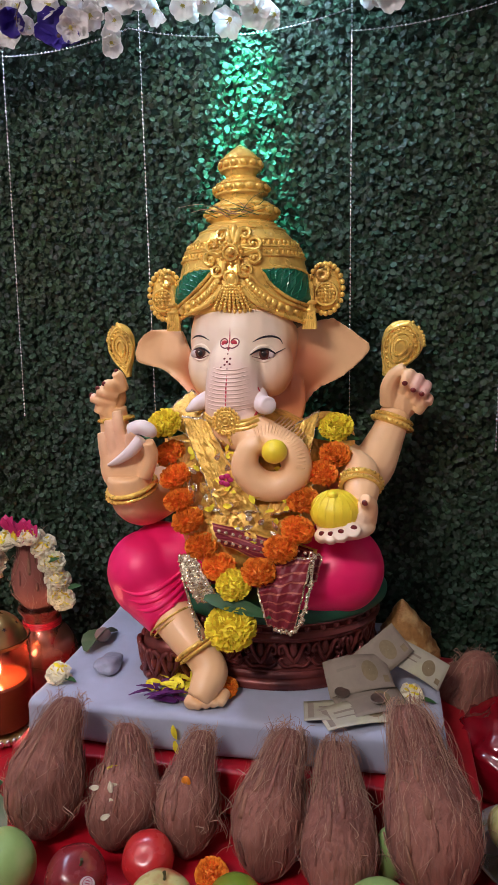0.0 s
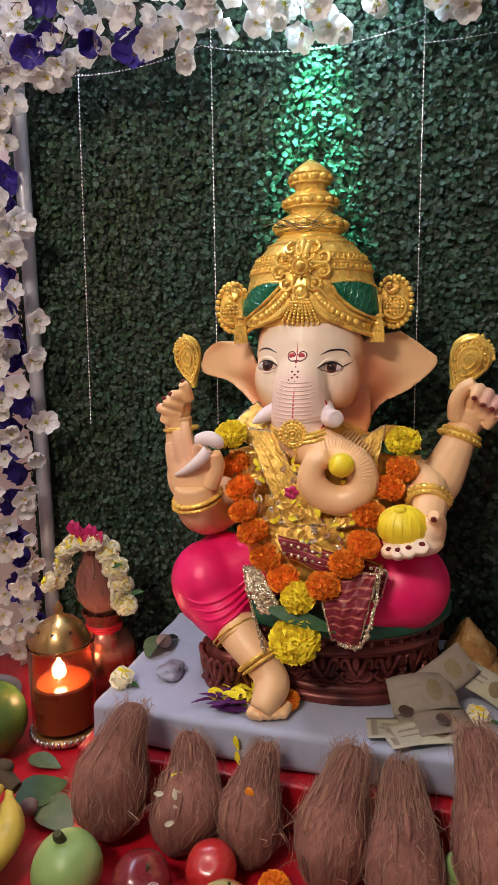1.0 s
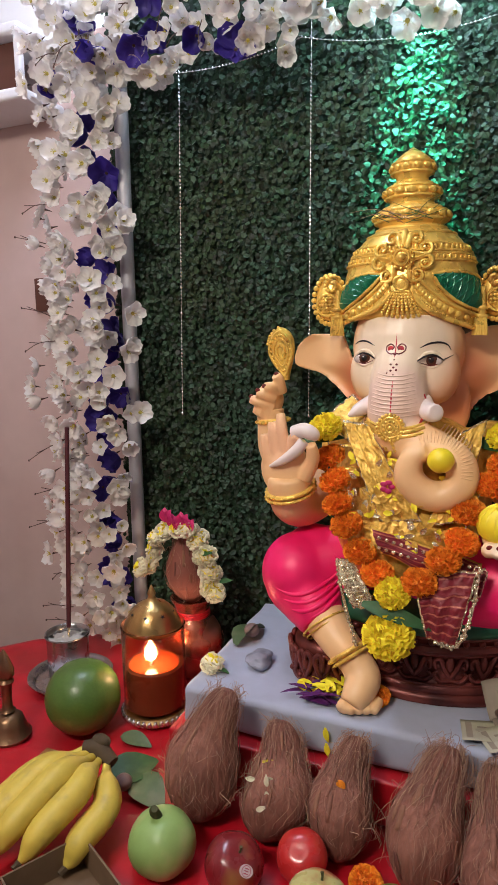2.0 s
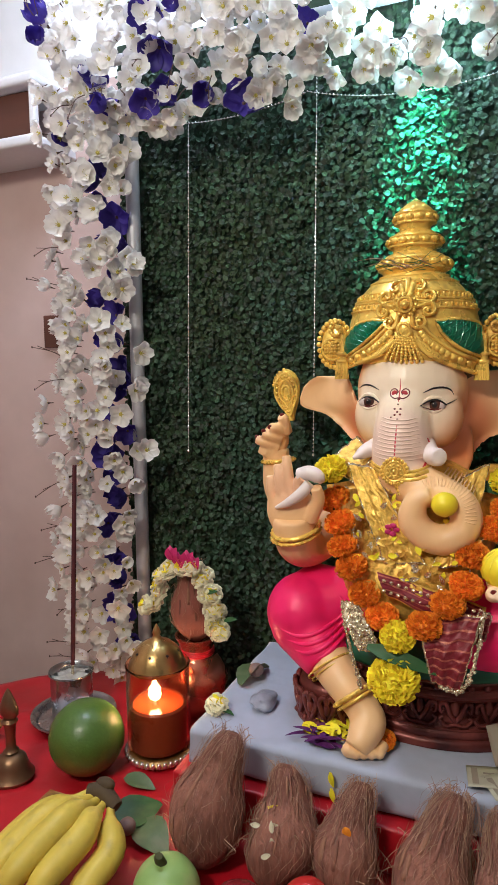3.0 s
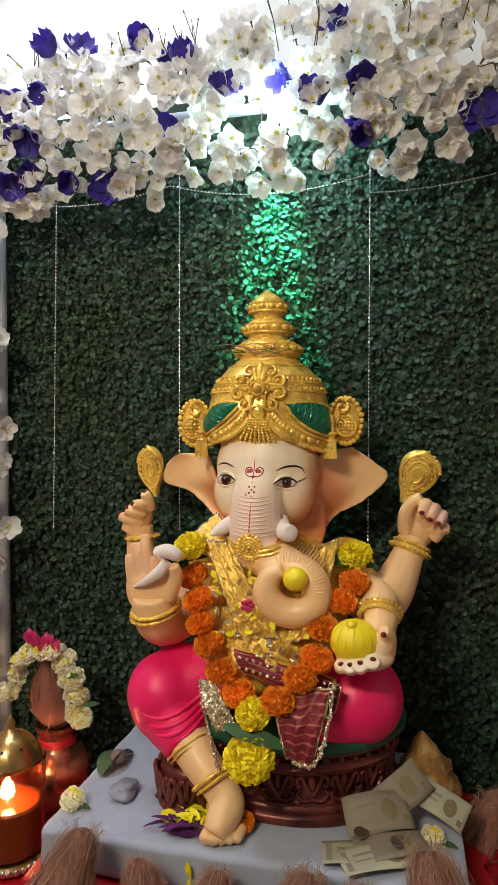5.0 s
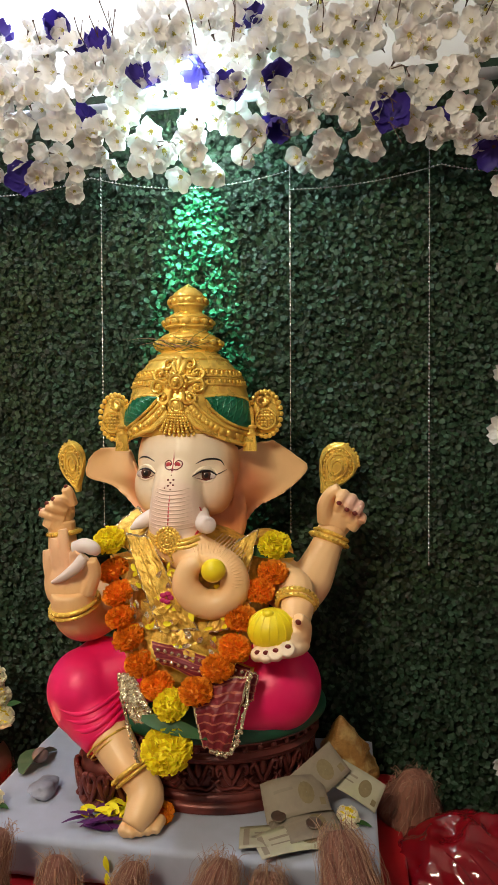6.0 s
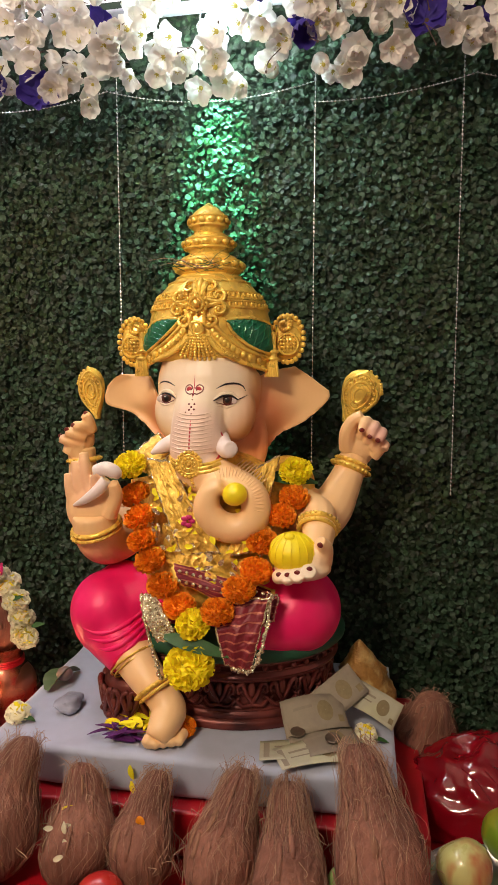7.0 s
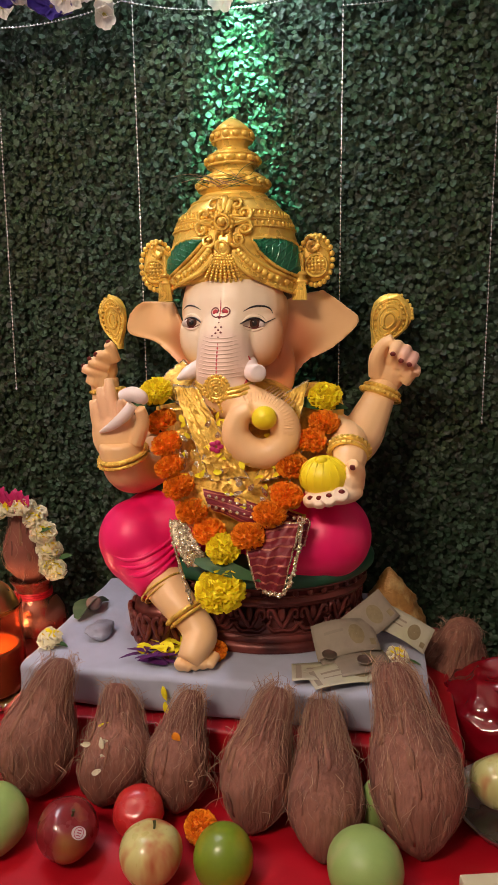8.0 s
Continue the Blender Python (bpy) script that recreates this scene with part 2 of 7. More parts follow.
COIN = material("dull_coin", (0.23, 0.19, 0.15), 0.4, 0.8, vary=0.15, grain=160, bump=0.3)
JAGGERY = material("golden_sugar", (0.38, 0.19, 0.045), 0.38, 0.25, vary=0.3, grain=150, bump=0.9, second=(0.62, 0.45, 0.18), second_scale=40, dist=0.003)
SHELL = material("grey_crystal_shell", (0.30, 0.31, 0.38), 0.35, vary=0.2, grain=70, bump=0.5)
NUT = material("betel_nut", (0.22, 0.14, 0.12), 0.55, vary=0.2, grain=90, bump=0.2)
CREAM_PETAL = material("cream_petal", (0.92, 0.88, 0.68), 0.6, thin=0.25, vary=0.07, grain=90, bump=0.1, island=0.2)
ROSE_PETAL = material("deep_pink_petal", (0.55, 0.02, 0.14), 0.55, vary=0.15, grain=70, bump=0.1, each=0.2)
DRY_LEAF = material("olive_betel_leaf", (0.10, 0.15, 0.06), 0.5, vary=0.2, grain=60, bump=0.2, second=(0.16, 0.17, 0.09), second_scale=25)
CARD = material("brown_cardboard", (0.16, 0.10, 0.055), 0.7, vary=0.15, grain=60, bump=0.1)
CREAM_BOX = material("cream_card", (0.66, 0.60, 0.40), 0.6, vary=0.06, grain=60, bump=0.05)
WOOD_DARK = material("dark_wood_shelf", (0.10, 0.035, 0.02), 0.45, vary=0.2, grain=24, bump=0.1, stretch=(0.2, 1, 1))
PLASTIC_WHITE = material("white_plastic", (0.72, 0.71, 0.72), 0.4, vary=0.04, bump=0.02)

# ---- mesh helpers ----
from mathutils.bvhtree import BVHTree

V = Vector


def surf(bm, rows, wrap=True, caps=True, mi=0):
    """A skin over rings of points; caps close the first and the last ring."""
    rings = [[bm.verts.new(p) for p in r] for r in rows]
    out = []
    for a, c in zip(rings, rings[1:]):
        n = len(a)
        for k in range(n if wrap else n - 1):
            out.append(bm.faces.new((a[k], a[(k + 1) % n], c[(k + 1) % n], c[k])))
    if caps and wrap:
        out.append(bm.faces.new(list(reversed(rings[0]))))
        out.append(bm.faces.new(rings[-1]))
    for fc in out:
        fc.material_index = mi
    return out


def ring_xy(c, rx, ry, n, turn=0.0):
    return [V((c[0] + rx * math.cos(2 * math.pi * k / n + turn), c[1] + ry * math.sin(2 * math.pi * k / n + turn), c[2])) for k in range(n)]


def lathe(bm, c, profile, n=24, mi=0, sx=1.0, sy=1.0):
    rows = [ring_xy((c[0], c[1], c[2] + z), max(r, 0.0004) * sx, max(r, 0.0004) * sy, n) for r, z in profile]
    return surf(bm, rows, mi=mi)


def ball(bm, c, r, n=14, m=9, mi=0, rot=None):
    r = (r, r, r) if isinstance(r, (int, float)) else r
    turn = Euler([radians(a) for a in rot]).to_matrix() if rot else None
    rows = []
    for j in range(m + 1):
        a = -math.pi / 2 + math.pi * j / m
        s = max(math.cos(a), 0.02)
        row = []
        for k in range(n):
            b = 2 * math.pi * k / n
            p = V((r[0] * s * math.cos(b), r[1] * s * math.sin(b), r[2] * math.sin(a)))
            row.append(V(c) + (turn @ p if turn else p))
        rows.append(row)
    return surf(bm, rows, mi=mi)


def spline(pts, k=5):
    """Catmull-Rom through tuples of any length."""
    pts = [np.array(p, float) for p in pts]
    ext = [2 * pts[0] - pts[1], *pts, 2 * pts[-1] - pts[-2]]
    out = []
    for a, b, c, d in zip(ext, ext[1:], ext[2:], ext[3:]):
        for j in range(k):
            t = j / k
            out.append(0.5 * (2 * b + (c - a) * t + (2 * a - 5 * b + 4 * c - d) * t * t + (3 * b - a - 3 * c + d) * t**3))
    return [*out, pts[-1]]


def tube(bm, pts, n=8, mi=0, k=5, flat=1.0):
    """A swept round or flattened rod through (x, y, z, radius) points."""
    line = spline(pts, k) if k > 1 else [np.array(p, float) for p in pts]
    rows, up = [], V((0.13, 0.31, 0.94))
    for j, p in enumerate(line):
        q0, q1 = line[max(j - 1, 0)], line[min(j + 1, len(line) - 1)]
        way = V(q1[:3] - q0[:3])
        if way.length < 1e-9:
            way = V((0, 0, 1))
        way.normalize()
        side = way.cross(up)
        if side.length < 1e-4:
            side = way.orthogonal()
        side.normalize()
        up = side.cross(way).normalized()
        r = max(p[3], 0.0002)
        rows.append([V(p[:3]) + side * (r * math.cos(2 * math.pi * i / n)) + up * (flat * r * math.sin(2 * math.pi * i / n)) for i in range(n)])
    return surf(bm, rows, mi=mi)


def hoop(bm, c, r, thick, normal, n=20, m=7, mi=0, squash=1.0):
    """A ring of round section about an axis."""
    axis = V(normal).normalized()
    u = axis.orthogonal().normalized()
    w = axis.cross(u)
    rows = []
    for j in range(n):
        a = 2 * math.pi * j / n
        d = u * math.cos(a) + w * (math.sin(a) * squash)
        rows.append([V(c) + d * (r + thick * math.cos(2 * math.pi * i / m)) + axis * (thick * math.sin(2 * math.pi * i / m)) for i in range(m)])
    rows.append(rows[0])
    return surf(bm, rows, caps=False, mi=mi)


def block(bm, lo, hi, bevel=0.0, mi=0, cuts=0):
    mats = bmesh.ops.create_cube(bm, size=1.0)
    vs = mats["verts"]
    for v in vs:
        v.co = V([lo[i] + (hi[i] - lo[i]) * (v.co[i] + 0.5) for i in range(3)])
    fs = list({f for v in vs for f in v.link_faces})
    for fc in fs:
        fc.material_index = mi
    if bevel:
        es = list({e for v in vs for e in v.link_edges})
        bmesh.ops.bevel(bm, geom=es, offset=bevel, segments=3, profile=0.6, affect="EDGES")


def sheet(bm, grid, thick, mi=0, mi_edge=None):
    """A sheet of cloth or leaf over a grid of points, with thickness along its mean normal."""
    a, b, c = V(grid[0][0]), V(grid[0][-1]), V(grid[-1][0])
    nrm = (b - a).cross(c - a)
    nrm = nrm.normalized() if nrm.length > 1e-9 else V((0, -1, 0))
    top = [[bm.verts.new(V(p) + nrm * thick / 2) for p in r] for r in grid]
    low = [[bm.verts.new(V(p) - nrm * thick / 2) for p in r] for r in grid]
    h, w = len(grid), len(grid[0])
    fs = []
    for j in range(h - 1):
        for i in range(w - 1):
            edge = mi_edge is not None and (i in (0, w - 2) or j in (0, h - 2))
            for g, flip in ((top, False), (low, True)):
                q = [g[j][i], g[j][i + 1], g[j + 1][i + 1], g[j + 1][i]]
                fc = bm.faces.new(q[::-1] if flip else q)
                fc.material_index = mi_edge if edge else mi
                fs.append(fc)
    rim = [(0, i) for i in range(w)] + [(j, w - 1) for j in range(1, h)] + [(h - 1, i) for i in range(w - 2, -1, -1)] + [(j, 0) for j in range(h - 2, 0, -1)]
    for (j0, i0), (j1, i1) in zip(rim, rim[1:] + rim[:1]):
        fc = bm.faces.new((top[j0][i0], low[j0][i0], low[j1][i1], top[j1][i1]))
        fc.material_index = mi if mi_edge is None else mi_edge
    return fs


def finish(name, bm, mats, origin, sharp=50):
    bmesh.ops.recalc_face_normals(bm, faces=bm.faces[:])
    bm.transform(Matrix.Translation(-V(origin)))
    me = bpy.data.meshes.new(name)
    bm.to_mesh(me)
    bm.free()
    for m in mats if isinstance(mats, (list, tuple)) else [mats]:
        me.materials.append(m)
    me.shade_smooth()
    if sharp:
        me.set_sharp_from_angle(angle=radians(sharp))
    return me


def thing(name, at, label, category, group="", kind=""):
    ob = new(name)
    ob.empty_display_size = 0.02
    ob.location = at
    return tagged(ob, label, category, group, kind)


def base_of(ob):
    at = V((0, 0, 0))
    while ob:
        at += ob.location
        ob = ob.parent
    return at


def part(name, bm, mats, parent, label="", sharp=50):
    """One mesh, given in the room's coordinates, as a part of a thing or of a part."""
    ob = new(name, finish(name, bm, mats, base_of(parent), sharp))
    ob.parent = parent
    return tagged(ob, label)


def solid(name, bm, mats, at, label, category, group="", kind="", sharp=50):
    ob = new(name, finish(name, bm, mats, at, sharp))
    ob.location = at
    return tagged(ob, label, category, group, kind)


def fused(bm, voxel=0.004, rounds=6):
    """Melts overlapping closed shapes into one smooth skin; returns its mesh."""
    me = bpy.data.meshes.new("melt")
    bmesh.ops.recalc_face_normals(bm, faces=bm.faces[:])
    bm.to_mesh(me)
    bm.free()
    ob = new("melt", me)
    r = ob.modifiers.new("remesh", "REMESH")
    r.mode, r.voxel_size = "VOXEL", voxel
    s = ob.modifiers.new("smooth", "SMOOTH")
    s.factor, s.iterations = 0.5, rounds
    got = bpy.data.meshes.new_from_object(ob.evaluated_get(bpy.context.evaluated_depsgraph_get()))
    bpy.data.objects.remove(ob)
    return got


def rnd(a, b):
    return random.uniform(a, b)


TABLE, TOP = 0.645, 0.797

# ---- the room ----
def room():
    def wall(name, lo, hi, mat, label):
        bm = bmesh.new()
        block(bm, lo, hi)
        solid(name, bm, mat, lo, label, "wall", kind="structure")
    wall("floor", (-1.65, -2.6, -0.1), (2.2, 1.62, 0.0), FLOOR_M, "beige tiled room floor")
    wall("wall_back", (-1.65, 1.62, 0.0), (2.2, 1.74, 2.26), WALL_PINK, "pale pinkish tiled wall behind the shrine")
    # upper band coloured white to carry the glare on the wall
    wall("wall_back_top", (-1.65, 1.622, 2.26), (2.2, 1.74, 2.8), WALL_WHITE, "upper wall behind the shrine, white in place of blown-out glare")
    wall("wall_left", (-1.77, -2.6, 0.0), (-1.65, 1.74, 2.8), WALL_PINK, "pinkish glossy wall beside the shrine")
    wall("wall_right", (2.2, -2.6, 0.0), (2.32, 1.74, 2.8), WALL_WHITE, "white painted side wall")
    wall("wall_front", (-1.77, -2.72, 0.0), (2.32, -2.6, 2.8), WALL_WHITE, "white painted wall of the room")
    wall("ceiling", (-1.77, -2.72, 2.8), (2.32, 1.74, 2.9), WALL_WHITE, "white painted ceiling")


room()


def ceiling_fixtures():
    c = thing("room_lamp", (-0.52, -0.70, 2.8), "square hanging room lamp with a milky diffuser", "lamp")
    bm = bmesh.new()
    block(bm, (-0.80, -0.76, 2.27), (-0.24, -0.675, 2.59), 0.006)
    part("frame", bm, PLASTIC_WHITE, c)
    bm = bmesh.new()
    block(bm, (-0.78, -0.675, 2.29), (-0.26, -0.662, 2.57), 0.004)
    part("diffuser", bm, CEILING_GLOW, c, "glowing milky diffuser")
    bm = bmesh.new()
    tube(bm, [(-0.52, -0.72, 2.57, 0.01), (-0.52, -0.72, 2.8, 0.01)], n=10, k=1)
    part("rod", bm, PLASTIC_WHITE, c)
    c = thing("tube_lamp", (-0.75, 1.10, 2.8), "fluorescent tube lamp on the ceiling over the shrine", "lamp")
    bm = bmesh.new()
    block(bm, (-1.22, 1.08, 2.775), (-0.28, 1.12, 2.8), 0.004)
    part("batten", bm, PLASTIC_WHITE, c)
    bm = bmesh.new()
    tube(bm, [(-1.20, 1.10, 2.757, 0.013), (-0.30, 1.10, 2.757, 0.013)], n=12, k=1)
    part("tube", bm, TUBE_GLOW, c, "glowing glass tube")


ceiling_fixtures()


def table():
    t = thing("altar_table", (-0.2, 0.9, 0.0), "low table covered with a red satin cloth", "table")
    bm = bmesh.new()
    block(bm, (-1.2, 0.36, 0.60), (1.0, 1.05, TABLE - 0.006), 0.004)
    block(bm, (-0.88, 1.05, 0.60), (1.0, 1.30, TABLE - 0.006), 0.004)
    part("tabletop", bm, WOOD_DARK, t)
    for x in (-1.12, 0.92):
        for y in (0.44, 0.98):
            bm = bmesh.new()
            block(bm, (x - 0.03, y - 0.03, 0.0), (x + 0.03, y + 0.03, 0.60), 0.004)
            part("leg", bm, WOOD_DARK, t)
    bm = bmesh.new()
    rows = []
    for j in range(90):
        row = []
        for i in range(150):
            x = -1.22 + 2.24 * i / 149
            s = j / 89 * 1.32
            back = 1.31 - 0.80 * max(0.0, -0.90 - x)
            y, z = (0.34, TABLE - (0.35 - s)) if s < 0.35 else (0.34 + (s - 0.35) / 0.97 * (back - 0.34), TABLE)
            w = 0.010 * max(0.0, noise.noise(V((x * 7, y * 7, z * 7)))) + 0.006 * max(0.0, noise.noise(V((x * 19 + 3, y * 14, z * 19))))
            ridge = 1 - abs(noise.noise(V((x * 5 + 9, y * 4, 0)))) * 6
            w += 0.007 * max(0.0, ridge)
            if s < 0.35:
                y -= w + 0.02 * math.sin(x * 21) * (0.35 - s)
            else:
                z += w * 0.75
            row.append(V((x, y, z)))
        rows.append(row)
    surf(bm, rows, wrap=False)
    ob = part("cloth", bm, RED_CLOTH, t, "wrinkled red satin cloth", sharp=0)
    ob.modifiers.new("thick", "SOLIDIFY").thickness = 0.0015


table()


def platform():
    p = thing("platform", (-0.08, 1.12, TABLE), "raised platform wrapped in a bluish-white cloth on a red base", "platform")
    bm = bmesh.new()
    block(bm, (-0.455, 0.90, TABLE + 0.004), (0.30, 1.33, 0.728), 0.006)
    bmesh.ops.subdivide_edges(bm, edges=[e for e in bm.edges if e.calc_length() > 0.2], cuts=40, use_grid_fill=True)
    for v in bm.verts:
        v.co += V((0, 0.004, 0.002)) * noise.noise(v.co * 14)
    part("base", bm, RED_CLOTH, p, "red cloth-covered base")
    bm = bmesh.new()
    n, m = 90, 60
    x0, x1, y0, y1, r = -0.432, 0.252, 0.93, 1.33, 0.014

    def pt(u, v):
        # wraps a cloth over the slab: u, v run past its edges and fold down
        x, y, z = u, v, TOP
        drop = 0.0
        for lo, hi, ax in ((x0, x1, 0), (y0, y1, 1)):
            c = (x, y)[ax]
            if c < lo:
                drop, c = max(drop, lo - c), lo
            elif c > hi:
                drop, c = max(drop, c - hi), hi
            if ax == 0:
                x = c
            else:
                y = c
        z -= drop
        wr = 0.0022 * noise.noise(V((u * 12, v * 12, 1))) + 0.0012 * noise.noise(V((u * 45, v * 30, 4)))
        if drop > 0:
            fold = 0.004 * noise.noise(V((u * 16, v * 16, 7)))
            y += (fold - 0.003) if v < y0 else 0
            x += (fold - 0.003) if u < x0 else 0
        return V((x, y, z + wr))
    us = [x0 - 0.064 + (x1 - x0 + 0.128) * i / n for i in range(n + 1)]
    vs = [y0 - 0.064 + (y1 - y0 + 0.128) * j / m for j in range(m + 1)]
    surf(bm, [[pt(u, v) for u in us] for v in vs], wrap=False)
    bmesh.ops.smooth_vert(bm, verts=bm.verts[:], factor=0.5, use_axis_x=True, use_axis_y=True, use_axis_z=True)
    ob = part("cloth", bm, WHITE_CLOTH, p, "creased bluish-white cloth", sharp=0)
    ob.modifiers.new("thick", "SOLIDIFY").thickness = 0.002
    bm = bmesh.new()
    block(bm, (-0.425, 0.937, 0.7285), (0.245, 1.32, 0.789))
    part("slab", bm, CARD, p)


platform()


# ---- the statue: one mesh ----
def statue():
    at = V((-0.07, 1.17, TOP))
    sk = bmesh.new()
    # head, cheeks and trunk
    ball(sk, (-0.100, 1.200, 1.390), (0.100, 0.090, 0.112), 24, 16)
    for x in (-0.156, -0.044):
        ball(sk, (x, 1.163, 1.345), (0.041, 0.042, 0.056), 16, 12)
    tube(sk, [(-0.101, 1.165, 1.385, 0.050), (-0.102, 1.133, 1.345, 0.048), (-0.102, 1.118, 1.305, 0.051), (-0.098, 1.110, 1.265, 0.053), (-0.080, 1.092, 1.237, 0.042),
              (-0.0289, 1.0750, 1.2244, 0.030), (0.0066, 1.0660, 1.2052, 0.0265), (0.0124, 1.0620, 1.1716, 0.0262), (-0.0159, 1.0580, 1.1488, 0.0262), (-0.0506, 1.0540, 1.1548, 0.0262), (-0.0703, 1.0500, 1.1813, 0.0250), (-0.0631, 1.0470, 1.2126, 0.0195), (-0.0405, 1.0450, 1.2254, 0.0130)], 18)
    # neck, and the fold where the ear runs down to the shoulder
    ball(sk, (-0.090, 1.225, 1.275), (0.095, 0.050, 0.075), 20, 12)
    ball(sk, (-0.0169, 1.2150, 1.2822), (0.030, 0.018, 0.058), 14, 10)
    # ears: cupped sheets with a rolled upper rim
    for inner, outer in (
        ([(-0.2246, 1.2150, 1.4130), (-0.2053, 1.2050, 1.3702), (-0.1902, 1.2000, 1.3201), (-0.1686, 1.1950, 1.2667)], [(-0.2933, 1.2350, 1.4171), (-0.3232, 1.2450, 1.3948), (-0.3322, 1.2500, 1.3546), (-0.2770, 1.2500, 1.3357), (-0.2308, 1.2400, 1.2978), (-0.1923, 1.2150, 1.2646)]),
        ([(-0.0095, 1.2150, 1.4173), (-0.0133, 1.2050, 1.3508), (-0.0175, 1.2000, 1.2993), (-0.0304, 1.1950, 1.2453)], [(0.0599, 1.2500, 1.4292), (0.1007, 1.2680, 1.3991), (0.1267, 1.2780, 1.3677), (0.0762, 1.2680, 1.3187), (0.0249, 1.2500, 1.2904), (-0.0123, 1.2150, 1.2320)]),
    ):
        k = 30
        a, b = spline(inner, k // (len(inner) - 1)), spline(outer, k // (len(outer) - 1))
        grid = []
        for j in range(11):
            s = j / 10
            grid.append([V(p + (q - p) * s) + V((0, 0.022 * math.sin(math.pi * s), 0)) for p, q in zip(a, b)])
        sheet(sk, grid, 0.011)
    # blessing arm: a short forearm that points forward
    tube(sk, [(-0.2482, 1.1700, 1.1171, 0.046), (-0.2737, 1.1200, 1.1024, 0.045), (-0.2804, 1.0850, 1.1133, 0.044), (-0.2803, 1.0600, 1.1442, 0.041), (-0.2808, 1.0500, 1.1717, 0.036)], 16)
    # raised arm on the same side
    tube(sk, [(-0.2758, 1.2000, 1.1231, 0.042), (-0.3341, 1.2150, 1.1417, 0.040), (-0.3720, 1.2250, 1.1857, 0.033), (-0.3790, 1.2280, 1.2315, 0.029), (-0.3805, 1.2280, 1.2659, 0.029)], 12)
    # raised arm of the other side
    tube(sk, [(0.0628, 1.2000, 1.1677, 0.050), (0.1064, 1.1950, 1.1408, 0.046), (0.1327, 1.2050, 1.1561, 0.042), (0.1506, 1.2250, 1.1888, 0.036), (0.1657, 1.2480, 1.2215, 0.031), (0.1749, 1.2620, 1.2498, 0.030)], 14)
    # arm that holds the sweet
    tube(sk, [(0.0757, 1.1650, 1.1643, 0.042), (0.1118, 1.1200, 1.1611, 0.036), (0.1202, 1.0750, 1.1480, 0.030), (0.1169, 1.0450, 1.1194, 0.026)], 12)
    # shin and foot
    tube(sk, [(-0.2285, 1.0550, 0.9289, 0.038), (-0.2072, 1.0400, 0.9135, 0.0385), (-0.1753, 1.0150, 0.8897, 0.033), (-0.1417, 1.0000, 0.8627, 0.029), (-0.1278, 0.9900, 0.8426, 0.031), (-0.1311, 0.9650, 0.8278, 0.026), (-0.1389, 0.9500, 0.8137, 0.020)], 16)
    skin = fused(sk, 0.0034, 7)
    # the four palms and the toes keep crisper forms
    hd = bmesh.new()
    ball(hd, (-0.2855, 1.0500, 1.1806), (0.046, 0.021, 0.054), 16, 12)
    for pts in (
        [(-0.3161, 1.0460, 1.1849, 0.0105), (-0.3186, 1.0400, 1.2179, 0.0092), (-0.3206, 1.0410, 1.2414, 0.0078)],
        [(-0.2986, 1.0440, 1.1976, 0.0105), (-0.3027, 1.0380, 1.2399, 0.0096), (-0.3062, 1.0400, 1.2631, 0.0080)],
        [(-0.2814, 1.0430, 1.2000, 0.0105), (-0.2864, 1.0380, 1.2517, 0.0100), (-0.2902, 1.0410, 1.2785, 0.0084)],
        [(-0.2640, 1.0430, 1.1962, 0.0110), (-0.2635, 1.0320, 1.2343, 0.0105), (-0.2508, 1.0220, 1.2446, 0.0090)],
        [(-0.2480, 1.0450, 1.1664, 0.0150), (-0.2295, 1.0340, 1.2043, 0.0125), (-0.2296, 1.0220, 1.2295, 0.0100)],
        [(-0.3804, 1.2250, 1.2457, 0.024), (-0.3864, 1.2150, 1.2719, 0.022), (-0.4002, 1.2050, 1.2516, 0.014)],
        [(-0.3708, 1.2150, 1.2718, 0.013), (-0.3902, 1.1980, 1.2804, 0.0115), (-0.4103, 1.1960, 1.2874, 0.0100)],
        [(-0.3660, 1.2120, 1.2879, 0.013), (-0.3801, 1.1940, 1.2963, 0.0115), (-0.3946, 1.1900, 1.3012, 0.0098)],
        [(-0.3625, 1.2140, 1.3011, 0.013), (-0.3682, 1.1960, 1.3115, 0.0115), (-0.3796, 1.1900, 1.3120, 0.0095)],
        [(-0.3564, 1.2220, 1.3004, 0.015), (-0.3548, 1.2080, 1.3259, 0.0115), (-0.3590, 1.2000, 1.3353, 0.0095)],
        [(0.1622, 1.2500, 1.2661, 0.017), (0.1619, 1.2360, 1.2989, 0.0155), (0.1737, 1.2260, 1.3242, 0.0125), (0.1914, 1.2220, 1.3354, 0.0105)],
        [(0.1865, 1.2450, 1.2938, 0.012), (0.1997, 1.2260, 1.3218, 0.0110), (0.1953, 1.2120, 1.3187, 0.0108), (0.1895, 1.2100, 1.3058, 0.0090)],
        [(0.2008, 1.2450, 1.2832, 0.012), (0.2146, 1.2260, 1.3135, 0.0110), (0.2112, 1.2120, 1.3085, 0.0108), (0.2054, 1.2100, 1.2945, 0.0088)],
        [(0.2112, 1.2460, 1.2684, 0.012), (0.2278, 1.2280, 1.3010, 0.0108), (0.2252, 1.2140, 1.2960, 0.0105), (0.2203, 1.2120, 1.2861, 0.0086)],
        [(0.2135, 1.2480, 1.2535, 0.012), (0.2324, 1.2320, 1.2780, 0.0100), (0.2310, 1.2220, 1.2688, 0.0088)],
        [(0.1315, 1.0400, 1.1006, 0.015), (0.1345, 1.0250, 1.1290, 0.0130), (0.1262, 1.0080, 1.1441, 0.0100)],
    ):
        tube(hd, pts, 9)
    ball(hd, (-0.3817, 1.2280, 1.2842), (0.030, 0.026, 0.034), 14, 10)
